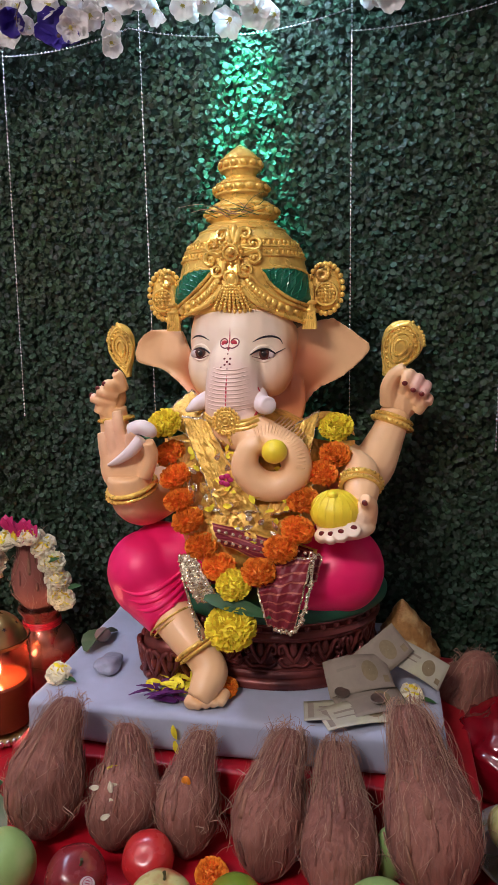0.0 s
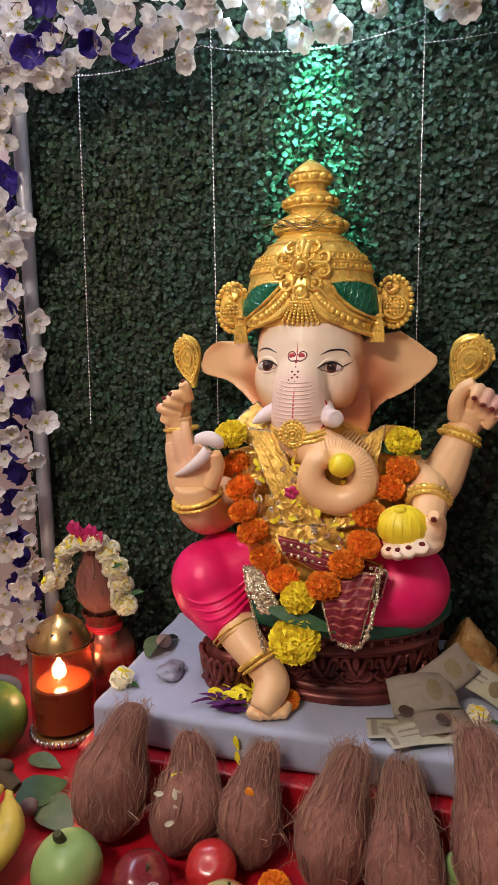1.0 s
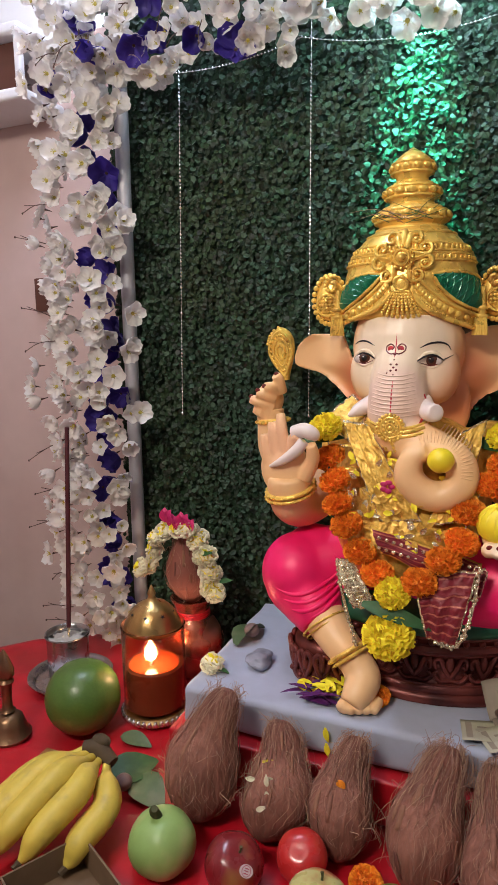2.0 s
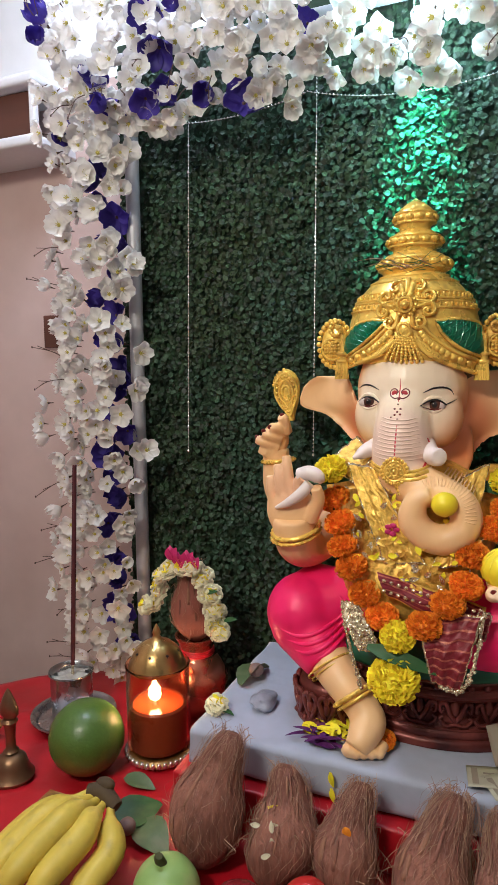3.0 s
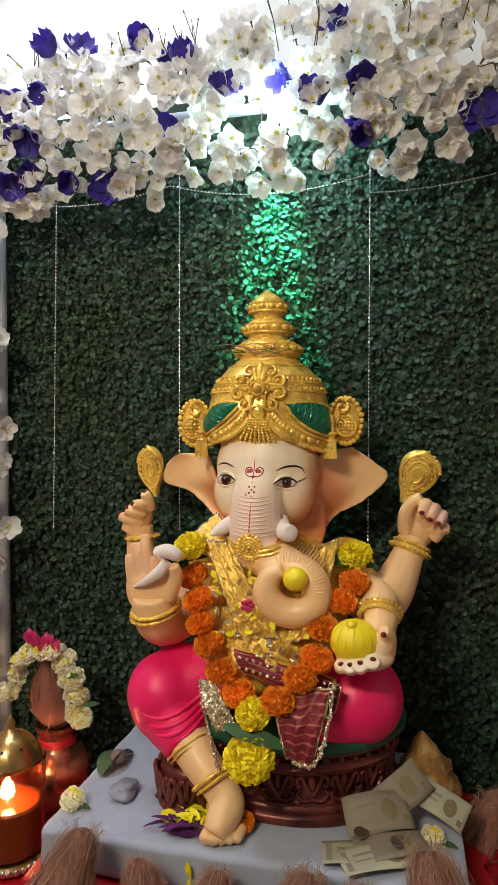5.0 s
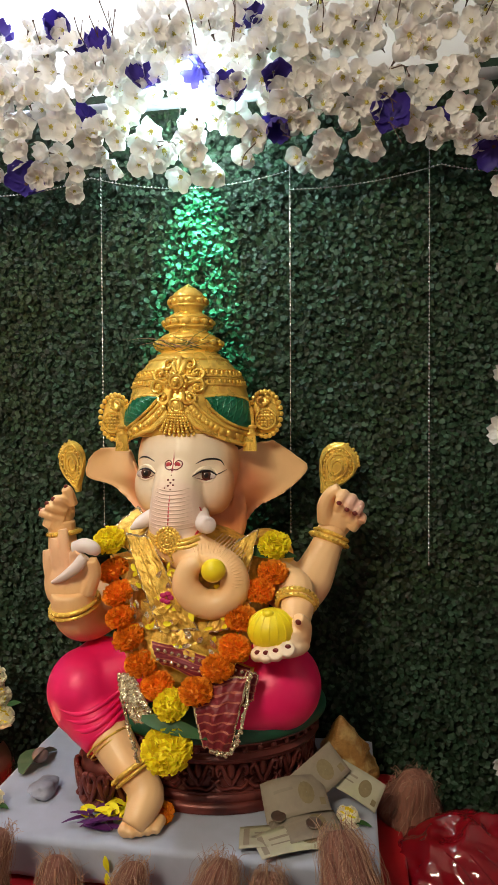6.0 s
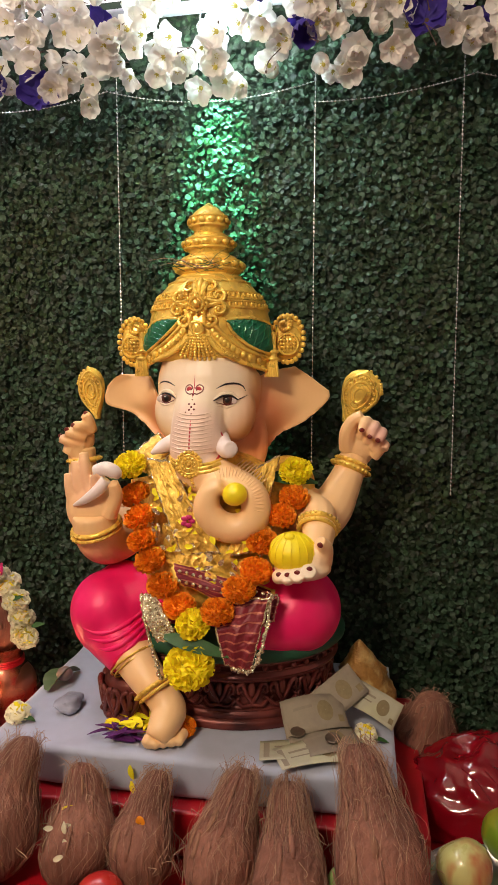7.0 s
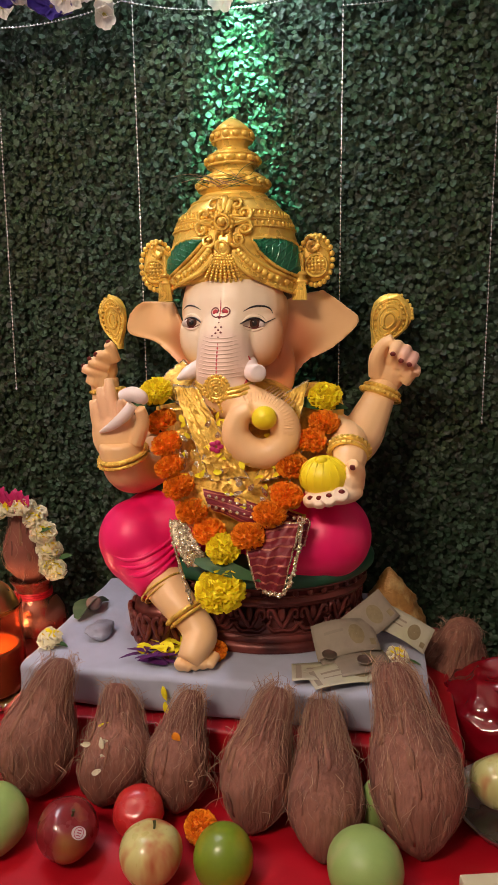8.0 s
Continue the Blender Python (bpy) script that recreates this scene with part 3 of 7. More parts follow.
    ball(hd, (0.1830, 1.2620, 1.2690), (0.034, 0.028, 0.037), 14, 10)
    ball(hd, (0.0956, 1.0380, 1.0905), (0.049, 0.040, 0.021), 16, 10)
    ball(hd, (0.1207, 1.0420, 1.1091), (0.022, 0.030, 0.030), 14, 10)
    tips = ((0.0603, 0.9980, 1.0864), (0.0748, 0.9940, 1.0864), (0.0907, 0.9920, 1.0904), (0.1096, 0.9940, 1.0969))
    for k, (x, y, z) in enumerate(tips):
        tube(hd, [(x + 0.004, y + 0.034, z - 0.006, 0.012), (x, y + 0.010, z - 0.005, 0.0125), (x, y, z + 0.002, 0.0105 + 0.001 * k)], 9)
    for i in range(5):
        x, y = -0.150 + 0.0120 * i, 0.938 + 0.005 * abs(i - 0.6)
        tube(hd, [(x + 0.002, y + 0.028, 0.812, 0.0105), (x, y + 0.006, 0.8085, 0.0090 + (0.004 if i == 0 else 0)), (x - 0.001, y - 0.001, 0.806, 0.0070)], 8)
    grip = fused(hd, 0.0023, 3)
    tree = BVHTree.FromPolygons([v.co for v in skin.vertices], [p.vertices for p in skin.polygons])
    palm = BVHTree.FromPolygons([v.co for v in grip.vertices], [p.vertices for p in grip.polygons])

    def on(x, z, lift=0.0):
        hit = tree.ray_cast(V((x, 0.5, z)), V((0, 1, 0)))
        return (hit[0] if hit[0] else V((x, 1.12, z))) + V((0, -lift, 0))

    bm = bmesh.new()
    bm.from_mesh(skin)
    bm.from_mesh(grip)
    MATS = [SKIN, SKIN, SKIN, GOLD, PINK, ENAMEL_GREEN, SEAT_GREEN, COPPER_DARK, TUSK, RED_PAINT, NAIL, BLACK_PAINT, EYE_WHITE, IRIS, YELLOW_PAINT, BROCADE]
    G, PK, EG, SG, CD, TK, RD, NL, BK, EW, IR, YE, BR = range(3, 16)

    def stroke(pts, r, mi, k=6, lift=0.0):
        line = spline([(*p, 1.0)[:3] for p in pts], k)
        tube(bm, [(*on(p[0], p[1], lift), r * p[2]) for p in line], 6, mi, k=1)

    # eyes: long, half shut under full lids
    for sx, ex, ez in ((-1, -0.1639, 1.3703), (1, -0.0489, 1.3667)):
        c = on(ex, ez)
        ball(bm, c + V((0, 0.0040, 0)), (0.0190, 0.0058, 0.0090), 16, 9, EW, (0, 6 * sx, 14 * -sx))
        ball(bm, c + V((0.0005, -0.0012, 0.0006)), (0.0104, 0.0036, 0.0092), 14, 7, IR)
        ball(bm, c + V((0.0005, -0.0038, 0.0008)), (0.0056, 0.0016, 0.0054), 10, 6, BK)
        # white fleck on the pupil, a painted glint
        ball(bm, c + V((-0.0012, -0.0054, 0.0032)), 0.0011, 6, 5, EW)
        # upper lid, lash line, lower rim
        stroke([(ex - 0.0200, ez + 0.0020, 0.5), (ex - 0.010, ez + 0.0105, 1.0), (ex, ez + 0.0130, 1.1), (ex + 0.010, ez + 0.0105, 1.0), (ex + 0.0200, ez + 0.0020, 0.5)], 0.0040, 0, lift=0.0006)
        stroke([(ex - 0.0200, ez, 0.5), (ex - 0.010, ez + 0.0068), (ex, ez + 0.0088, 1.2), (ex + 0.010, ez + 0.0070), (ex + 0.0205, ez + 0.0006, 0.6)], 0.0019, BK, lift=0.0046)
        stroke([(ex - 0.017, ez - 0.003, 0.4), (ex, ez - 0.0085, 0.9), (ex + 0.017, ez - 0.003, 0.4)], 0.0011, NL, lift=0.0016)
        stroke([(ex - 0.016, ez - 0.007, 0.4), (ex, ez - 0.0120, 0.9), (ex + 0.016, ez - 0.007, 0.4)], 0.0030, 0)
        if sx > 0:
            stroke([(ex + 0.017, ez + 0.001), (ex + 0.025, ez + 0.004, 0.8), (ex + 0.034, ez + 0.009, 0.3)], 0.0012, BK, lift=0.001)
        else:
            stroke([(ex - 0.017, ez + 0.001), (ex - 0.024, ez + 0.004, 0.3)], 0.0011, BK, lift=0.001)
    stroke([(-0.1885, 1.3946, 0.3), (-0.1757, 1.4004, 1.0), (-0.1603, 1.4000, 1.1), (-0.1444, 1.3929, 0.3)], 0.0015, BK)
    stroke([(-0.0670, 1.3880, 0.3), (-0.0519, 1.3953, 1.1), (-0.0358, 1.3968, 1.2), (-0.0246, 1.3926, 0.9), (-0.0193, 1.3835, 0.3)], 0.0015, BK)
    # forehead mark: two small scrolls on a fine stem, and a cluster of dots
    mx, mz = -0.1053, 1.3872
    for sx in (-1, 1):
        ball(bm, on(mx + sx * 0.0085, mz), (0.0056, 0.0014, 0.0052), 10, 6, RD)
        stroke([(mx + sx * 0.001, mz - 0.007), (mx + sx * 0.007, mz - 0.0085), (mx + sx * 0.015, mz - 0.004), (mx + sx * 0.016, mz + 0.004), (mx + sx * 0.009, mz + 0.008), (mx + sx * 0.003, mz + 0.003), (mx + sx * 0.006, mz - 0.002)], 0.0012, NL)
    stroke([(mx, mz + 0.026, 0.2), (mx, mz + 0.012, 0.8), (mx, mz - 0.004, 0.9), (mx, mz - 0.014, 0.5)], 0.0011, RD)
    for dx, dz, s in ((0, -0.010, 1.5), (0, -0.018, 0.8), (0, -0.031, 1.2), (-0.005, -0.026, 1.2), (0.005, -0.026, 1.2), (-0.004, -0.036, 1.2), (0.005, -0.035, 1.2), (-0.010, -0.040, 0.9), (0.001, -0.043, 1.0)):
        ball(bm, on(mx + dx, mz + dz), (0.0018 * s, 0.001, 0.0018 * s), 6, 5, NL)
    stroke([(-0.1037, 1.3375, 0.3), (-0.1043, 1.3182, 1.0), (-0.1044, 1.2840, 1.0)], 0.0013, RD)
    # folds across the trunk and round the outside of its curl
    for i in range(11):
        z = 1.343 - 0.0066 * i
        w = 0.030 + 0.0015 * i
        stroke([(-0.102 - w, z + 0.004, 0.4), (-0.102 - 0.4 * w, z, 1.0), (-0.102 + 0.4 * w, z, 1.0), (-0.102 + w, z + 0.004, 0.4)], 0.0015, 0, 5)
    cx, cz = -0.0289, 1.1953
    for i in range(22):
        a = radians(118 - 6.2 * i)
        stroke([(cx + 0.042 * math.cos(a), cz + 0.042 * math.sin(a), 0.4), (cx + 0.052 * math.cos(a), cz + 0.052 * math.sin(a), 1.0), (cx + 0.060 * math.cos(a), cz + 0.060 * math.sin(a), 0.8)], 0.0014, 0, 4)
    stroke([(-0.1519, 1.3080, 0.4), (-0.1548, 1.2862, 1.0), (-0.1505, 1.2632, 0.5)], 0.0020, RD)
    stroke([(-0.0559, 1.3121, 0.4), (-0.0515, 1.2930, 1.0), (-0.0581, 1.2644, 0.7)], 0.0028, RD)
    # the trunk's gold band and medallion
    for dz, r in ((0.006, 0.0030), (0, 0.0042), (-0.007, 0.0032)):
        stroke([(-0.150, 1.262 + dz), (-0.125, 1.254 + dz), (-0.100, 1.251 + dz), (-0.070, 1.254 + dz), (-0.050, 1.260 + dz)], r, G)
    mc = on(-0.1024, 1.2588, 0.003)
    ball(bm, mc, (0.022, 0.005, 0.022), 20, 8, G)
    hoop(bm, mc + V((0, -0.003, 0)), 0.0160, 0.0018, (0, 1, 0), 24, 5, G)
    for i in range(20):
        a = 2 * math.pi * i / 20
        ball(bm, mc + V((0.0215 * math.cos(a), -0.002, 0.0215 * math.sin(a))), 0.0035, 6, 5, G)
        if i % 2:
            ball(bm, mc + V((0.0115 * math.cos(a), -0.0045, 0.0115 * math.sin(a))), 0.0026, 6, 5, G)
    hoop(bm, mc + V((0, -0.0055, 0)), 0.0068, 0.0016, (0, 1, 0), 16, 5, G)
    ball(bm, mc + V((0, -0.006, 0)), 0.0038, 8, 6, G)
    for i in range(3):
        ball(bm, on(mc.x + 0.003 + 0.002 * i, mc.z - 0.027 - 0.006 * i, 0.001), 0.0036 - 0.0006 * i, 6, 5, G)
    # sweet in the curl, tusks, sweet in the palm
    ball(bm, (-0.0186, 1.0360, 1.2122), (0.0215, 0.020, 0.0200), 16, 11, YE, (0, -15, 0))
    tube(bm, [(-0.142, 1.13, 1.296, 0.016), (-0.1644, 1.1000, 1.2833, 0.0125), (-0.1807, 1.0850, 1.2731, 0.0030)], 12, TK)
    tube(bm, [(-0.060, 1.12, 1.297, 0.016), (-0.0478, 1.0900, 1.2839, 0.0155), (-0.0357, 1.0720, 1.2839, 0.0155), (-0.0318, 1.0660, 1.2836, 0.0130), (-0.0305, 1.0640, 1.2838, 0.005)], 14, TK)
    bx, by, bz = 0.0805, 1.0350, 1.1163
    ball(bm, (bx, by, bz), (0.0415, 0.039, 0.0350), 22, 14, YE)
    ball(bm, (bx - 0.004, by - 0.016, bz + 0.030), (0.010, 0.009, 0.008), 10, 7, YE)
    for i in range(9):
        a = radians(-80 + 20 * i)
        tube(bm, [(bx + 0.0415 * math.sin(a) * math.cos(b), by - 0.039 * math.cos(a) * math.cos(b), bz + 0.0350 * math.sin(b), 0.0013) for b in (-0.5, 0.0, 0.4, 0.8, 1.2)], 5, YE, 3)
    tube(bm, [(-0.3058, 1.0280, 1.1867, 0.0025), (-0.2819, 1.0220, 1.1980, 0.0075), (-0.2556, 1.0200, 1.2171, 0.0105), (-0.2413, 1.0220, 1.2351, 0.010)], 10, TK)
    tube(bm, [(-0.2619, 1.0300, 1.2472, 0.0125), (-0.2419, 1.0260, 1.2526, 0.0130), (-0.2271, 1.0280, 1.2457, 0.0120), (-0.2220, 1.0320, 1.2375, 0.006)], 10, TK)
    # nails lie on the finger ends
    def nail(x, z, turn, w=0.0052, h=0.0046):
        hit = palm.ray_cast(V((x, 0.5, z)), V((0, 1, 0)))
        if hit[0]:
            ball(bm, hit[0], (w, 0.0022, h), 10, 6, NL, (0, turn, 0))
    for x, z, turn in ((-0.2488, 1.2442, 0), (-0.2276, 1.2330, 20), (-0.4083, 1.2924, -30), (-0.3905, 1.3062, -30), (-0.3770, 1.3148, -30), (-0.3565, 1.3379, 0), (0.1903, 1.3084, 0), (0.2051, 1.2962, 10),
                       (0.2199, 1.2889, 20), (0.0613, 1.0886, 0), (0.0756, 1.0896, 0), (0.0914, 1.0944, 0), (0.1110, 1.1009, 0), (0.1274, 1.1390, 40), (-0.1367, 0.8288, 30)):
        nail(x, z, turn)

    def bangle(c, r, nrm, thick=0.0050, beads=26):
        hoop(bm, c, r, thick, nrm, 30, 7, G)
        axis = V(nrm).normalized()
        u = axis.orthogonal().normalized()
        w = axis.cross(u)
        for i in range(beads):
            a = 2 * math.pi * i / beads
            ball(bm, V(c) + (u * math.cos(a) + w * math.sin(a)) * (r + thick * 0.8), thick * 0.55, 6, 4, G)
    bangle((-0.2792, 1.0600, 1.1442), 0.0425, (-0.15, -0.30, 1), 0.0042)
    bangle((-0.2803, 1.0640, 1.1351), 0.0445, (-0.15, -0.30, 1), 0.0036)
    bangle((-0.3748, 1.2280, 1.2407), 0.0305, (-0.1, 0, 1), 0.0055)
    bangle((0.1688, 1.2520, 1.2296), 0.0340, (0.38, 0.30, 1), 0.0065)
    bangle((0.1729, 1.2580, 1.2384), 0.0320, (0.38, 0.30, 1), 0.0045)
    bangle((0.1180, 1.0850, 1.1514), 0.0320, (-0.05, -1.0, -0.75), 0.0058)
    bangle((0.1167, 1.0720, 1.1467), 0.0310, (-0.05, -1.0, -0.75), 0.0040)
    # an ankle chain and the trouser's thin gold hem
    bangle((-0.1566, 1.0050, 0.8775), 0.0350, (0.62, -0.25, -0.75), 0.0045)
    bangle((-0.1502, 1.0030, 0.8718), 0.0340, (0.62, -0.25, -0.75), 0.0032)

    # the two held emblems: gold leaf blades, broad above, with roped edges round a paisley
    def blade(c, w, h, tilt, bend):
        turn = Euler((0, radians(tilt), 0)).to_matrix()
        prof = ((-1.0, 0.16), (-0.72, 0.36), (-0.35, 0.72), (0.1, 0.98), (0.45, 1.0), (0.75, 0.78), (0.93, 0.42), (1.0, 0.10))

        def wide(s):
            return float(np.interp(s, [p[0] for p in prof], [p[1] for p in prof])) * w

        def spot_at(u, s, y):
            return V(c) + turn @ V((u * wide(s) + bend * (1 - s * s) * w, y, s * h))
        rows = []
        for s in np.linspace(-1, 1, 22):
            rows.append([spot_at(math.cos(a), s, 0.010 * math.sin(a)) for a in np.linspace(0, 2 * math.pi, 18, endpoint=False)])
        surf(bm, rows, mi=G)
        for scale, rad in ((0.90, 0.0030), (0.56, 0.0026), (0.30, 0.0030)):
            ring = []
            for a in np.linspace(0, 2 * math.pi, 33):
                s = -0.92 * scale * math.cos(a) + 0.10 * (1 - scale)
                ring.append((*spot_at(scale * math.sin(a) ** 1 * 0.98, s, -0.0085 - 0.0025 * (1 - scale)), rad))
            tube(bm, ring, 6, G, 1)
        for i in range(22):
            a = 2 * math.pi * i / 22
            ball(bm, spot_at(0.73 * math.sin(a), 0.68 * -math.cos(a) + 0.03, -0.0095), 0.0030, 6, 5, G)
        for i in range(7):
            s = 0.45 + 0.09 * i
            ball(bm, spot_at(1.0 if bend > 0 else -1.0, min(s, 0.99), 0.0), 0.0040, 6, 5, G)
    blade((-0.3587, 1.2500, 1.3765), 0.0290, 0.0540, -8, -0.10)
    blade((0.1784, 1.3120, 1.3669), 0.0400, 0.0570, 24, 0.10)
    # crown: three stacked beads over a broad dome
    ax = V((-0.1035, 1.225, 0))
    prof = [(0.1166, 1.4380), (0.1229, 1.4451), (0.1237, 1.4602), (0.1222, 1.4853), (0.1197, 1.5053), (0.1163, 1.5212), (0.1141, 1.5271), (0.1140, 1.5330), (0.1108, 1.5392), (0.1054, 1.5518), (0.0969, 1.5645), (0.0842, 1.5794), (0.0727, 1.5901), (0.0581, 1.5976), (0.0560, 1.6027), (0.0642, 1.6096), (0.0651, 1.6186), (0.0599, 1.6284), (0.0516, 1.6363), (0.0392, 1.6412), (0.0391, 1.6461), (0.0463, 1.6520), (0.0483, 1.6608), (0.0441, 1.6696), (0.0369, 1.6764), (0.0277, 1.6813), (0.0287, 1.6871), (0.0358, 1.6929), (0.0378, 1.7007), (0.0357, 1.7103), (0.0285, 1.7200), (0.0163, 1.7296), (0.0010, 1.7391)]
    lathe(bm, ax, prof, 48, G, 1.0, 0.84)

    def crown_at(x, z, lift=0.0):
        r = float(np.interp(z, [p[1] for p in prof], [p[0] for p in prof]))
        s = max(-0.985, min(0.985, (x - ax.x) / r))
        return V((ax.x + (r + lift) * s, ax.y - 0.84 * (r + lift) * math.sqrt(1 - s * s), z))

    def girdle(z, rad, lift=0.001):
        r = float(np.interp(z, [p[1] for p in prof], [p[0] for p in prof])) + lift
        tube(bm, [(ax.x + r * math.cos(a), ax.y + 0.84 * r * math.sin(a), z, rad) for a in np.linspace(0, 2 * math.pi, 41)], 6, G, 1)

    def beads(z, count, w, h, lift=0.001):
        r = float(np.interp(z, [p[1] for p in prof], [p[0] for p in prof])) + lift
        for i in range(count):
            a = 2 * math.pi * (i + 0.5) / count
            ball(bm, (ax.x + r * math.cos(a), ax.y + 0.84 * r * math.sin(a), z), (w, w * 0.6, h), 8, 6, G, (0, 0, math.degrees(a) + 90))
    for z, count, w, h in ((1.7026, 13, 0.0078, 0.0056), (1.6608, 15, 0.0092, 0.0060), (1.6195, 18, 0.0104, 0.0066)):
        beads(z, count, w, h)
        girdle(z + 0.0085, 0.0020)
        girdle(z - 0.0085, 0.0022)
    girdle(1.5960, 0.0030)
    girdle(1.5850, 0.0022)
    for z, w in ((1.5580, 0.0036), (1.5410, 0.0030)):
        beads(z, 58, w, w * 1.3, 0.002)
        girdle(z + 0.0062, 0.0018, 0.002)
        girdle(z - 0.0062, 0.0022, 0.002)

    def along(pts, k=5):
        return [(float(p[0]), float(p[1])) for p in spline(pts, k)]

    def ridge(pts, rad, lift, k=5, mi=G):
        tube(bm, [(*crown_at(x, z, lift), rad) for x, z in along(pts, k)], 7, mi, 1)
    # green enamel fields, edge by edge, with a net of fine ribs
    fields = (([(-0.1356, 1.5130), (-0.1651, 1.5154), (-0.1943, 1.5087), (-0.2164, 1.4875), (-0.2427, 1.4575)], [(-0.1355, 1.5091), (-0.1487, 1.4956), (-0.1676, 1.4795), (-0.1872, 1.4662), (-0.2189, 1.4499)]),
              ([(-0.0532, 1.5097), (-0.0281, 1.5136), (-0.0023, 1.5128), (0.0157, 1.5018), (0.0195, 1.4540)], [(-0.0513, 1.5058), (-0.0422, 1.4887), (-0.0228, 1.4696), (-0.0020, 1.4564), (0.0184, 1.4487)]))
    for upper, lower in fields:
        a, b = along(upper), along(lower)
        grid = []
        for j in range(8):
            v = j / 7
            grid.append([crown_at(p[0] + (q[0] - p[0]) * v, p[1] + (q[1] - p[1]) * v, 0.003 + 0.007 * math.sin(math.pi * v)) for p, q in zip(a, b)])
        sheet(bm, grid, 0.002, EG)
        for i in range(2, len(a) - 1, 2):
            for d in (-3, 3):
                if 0 <= i + d < len(a):
                    p, q = a[i], b[i + d]
                    tube(bm, [(*crown_at(p[0] + (q[0] - p[0]) * t, p[1] + (q[1] - p[1]) * t, 0.0045 + 0.007 * math.sin(math.pi * t)), 0.0011) for t in (0.05, 0.25, 0.5, 0.75, 0.95)], 5, EG, 1)
        ridge(upper, 0.0034, 0.004)
        ridge(lower, 0.0034, 0.005)
    # sweeping brow bands: two ropes with a row of large drops between
    bands = (([(-0.1279, 1.5048), (-0.1465, 1.4848), (-0.1703, 1.4670), (-0.2106, 1.4441)], [(-0.1168, 1.4794), (-0.1319, 1.4630), (-0.1569, 1.4488), (-0.2360, 1.4256)]),
             ([(-0.0735, 1.5024), (-0.0532, 1.4812), (-0.0263, 1.4600), (0.0125, 1.4414)], [(-0.0813, 1.4781), (-0.0683, 1.4588), (-0.0384, 1.4394), (0.0122, 1.4183)]))
    for upper, lower in bands:
        a, b = along(upper, 8), along(lower, 8)
        sheet(bm, [[crown_at(p[0] + (q[0] - p[0]) * v, p[1] + (q[1] - p[1]) * v, 0.004) for p, q in zip(a, b)] for v in (0, 0.5, 1)], 0.003, G)
        ridge(upper, 0.0036, 0.006)
        ridge(lower, 0.0042, 0.007, 8)
        for j, (p, q) in enumerate(zip(a, b)):
            if j % 2:
                m = crown_at(p[0] * 0.58 + q[0] * 0.42, p[1] * 0.58 + q[1] * 0.42, 0.007)
                ball(bm, m, (0.0062, 0.0040, 0.0062), 8, 6, G)
            ball(bm, crown_at(p[0] * 0.15 + q[0] * 0.85, p[1] * 0.15 + q[1] * 0.85, 0.0075), 0.0026, 6, 5, G)
    # rosette over the brow with scrolls, an upper palmette, a pendant and its fan of strings
    rc = crown_at(-0.1022, 1.5389, 0.005)
    ball(bm, rc, (0.020, 0.009, 0.020), 18, 9, G)
    hoop(bm, rc + V((0, -0.008, 0)), 0.0125, 0.0026, (0, 1, 0.1), 22, 6, G)
    ball(bm, rc + V((0, -0.010, 0)), 0.0075, 12, 8, G)
    for i in range(12):
        a = 2 * math.pi * i / 12
        ball(bm, rc + V((0.0185 * math.cos(a), -0.006, 0.0185 * math.sin(a))), 0.0034, 6, 5, G)

    def scroll(p, way, size, hand):
        # a leaf that curls into a spiral at its end
        d = V((way[0], 0, way[1])).normalized()
        e = V((-d.z, 0, d.x)) * hand
        pts = []
        for t in np.linspace(0, 1, 13):
            r = size * (0.42 - 0.30 * t)
            a = -1.6 + 5.6 * t
            q = p + d * (size * 0.62 + r * math.cos(a)) + e * (r * math.sin(a))
            s = crown_at(q.x, q.z, 0.006)
            pts.append((*s, size * (0.13 - 0.05 * t)))
        tube(bm, [(*crown_at(p.x, p.z, 0.004), size * 0.12), *pts], 6, G, 1)
        m = p + d * size * 0.62
        ball(bm, crown_at(m.x, m.z, 0.006), size * 0.13, 7, 5, G)
    for deg, hand in ((60, -1), (120, 1), (25, 1), (155, -1), (-15, -1), (195, 1), (-50, 1), (230, -1)):
        a = radians(deg)
        scroll(rc + V((0.017 * math.cos(a), 0, 0.017 * math.sin(a))), (math.cos(a), math.sin(a)), 0.032, hand)
    for deg, ln in ((90, 0.050), (74, 0.042), (106, 0.042)):
        a = radians(deg)
        pts = []
        for t, r in ((0.38, 0.0030), (0.62, 0.0058), (0.85, 0.0064), (1.0, 0.0030)):
            q = rc + V((ln * t * math.cos(a), 0, ln * t * math.sin(a)))
            pts.append((*crown_at(q.x, q.z, 0.005), r))
        tube(bm, pts, 7, G, 3)
    pd = crown_at(-0.1015, 1.4958, 0.006)
    ball(bm, pd, (0.0120, 0.006, 0.0140), 12, 8, G)
    hoop(bm, pd + V((0, -0.004, 0)), 0.0100, 0.0025, (0, 1, 0.1), 18, 6, G, 1.2)
    fan0, fan1 = (-0.1127, 1.4831), (-0.0889, 1.4821)
    low0, low1 = (-0.1308, 1.4438), (-0.0727, 1.4391)
    for i in range(8):
        u = i / 7
        for j in range(9):
            q = j / 8
            x = (fan0[0] * (1 - u) + fan1[0] * u) * (1 - q) + (low0[0] * (1 - u) + low1[0] * u) * q
            z = (fan0[1] * (1 - u) + fan1[1] * u) * (1 - q) + (low0[1] * (1 - u) + low1[1] * u) * q + 0.004 * (2 * u - 1) ** 2 * q
            ball(bm, crown_at(x, z, 0.0075), (0.0034, 0.003, 0.0030 if j < 8 else 0.0042), 6, 5, G)
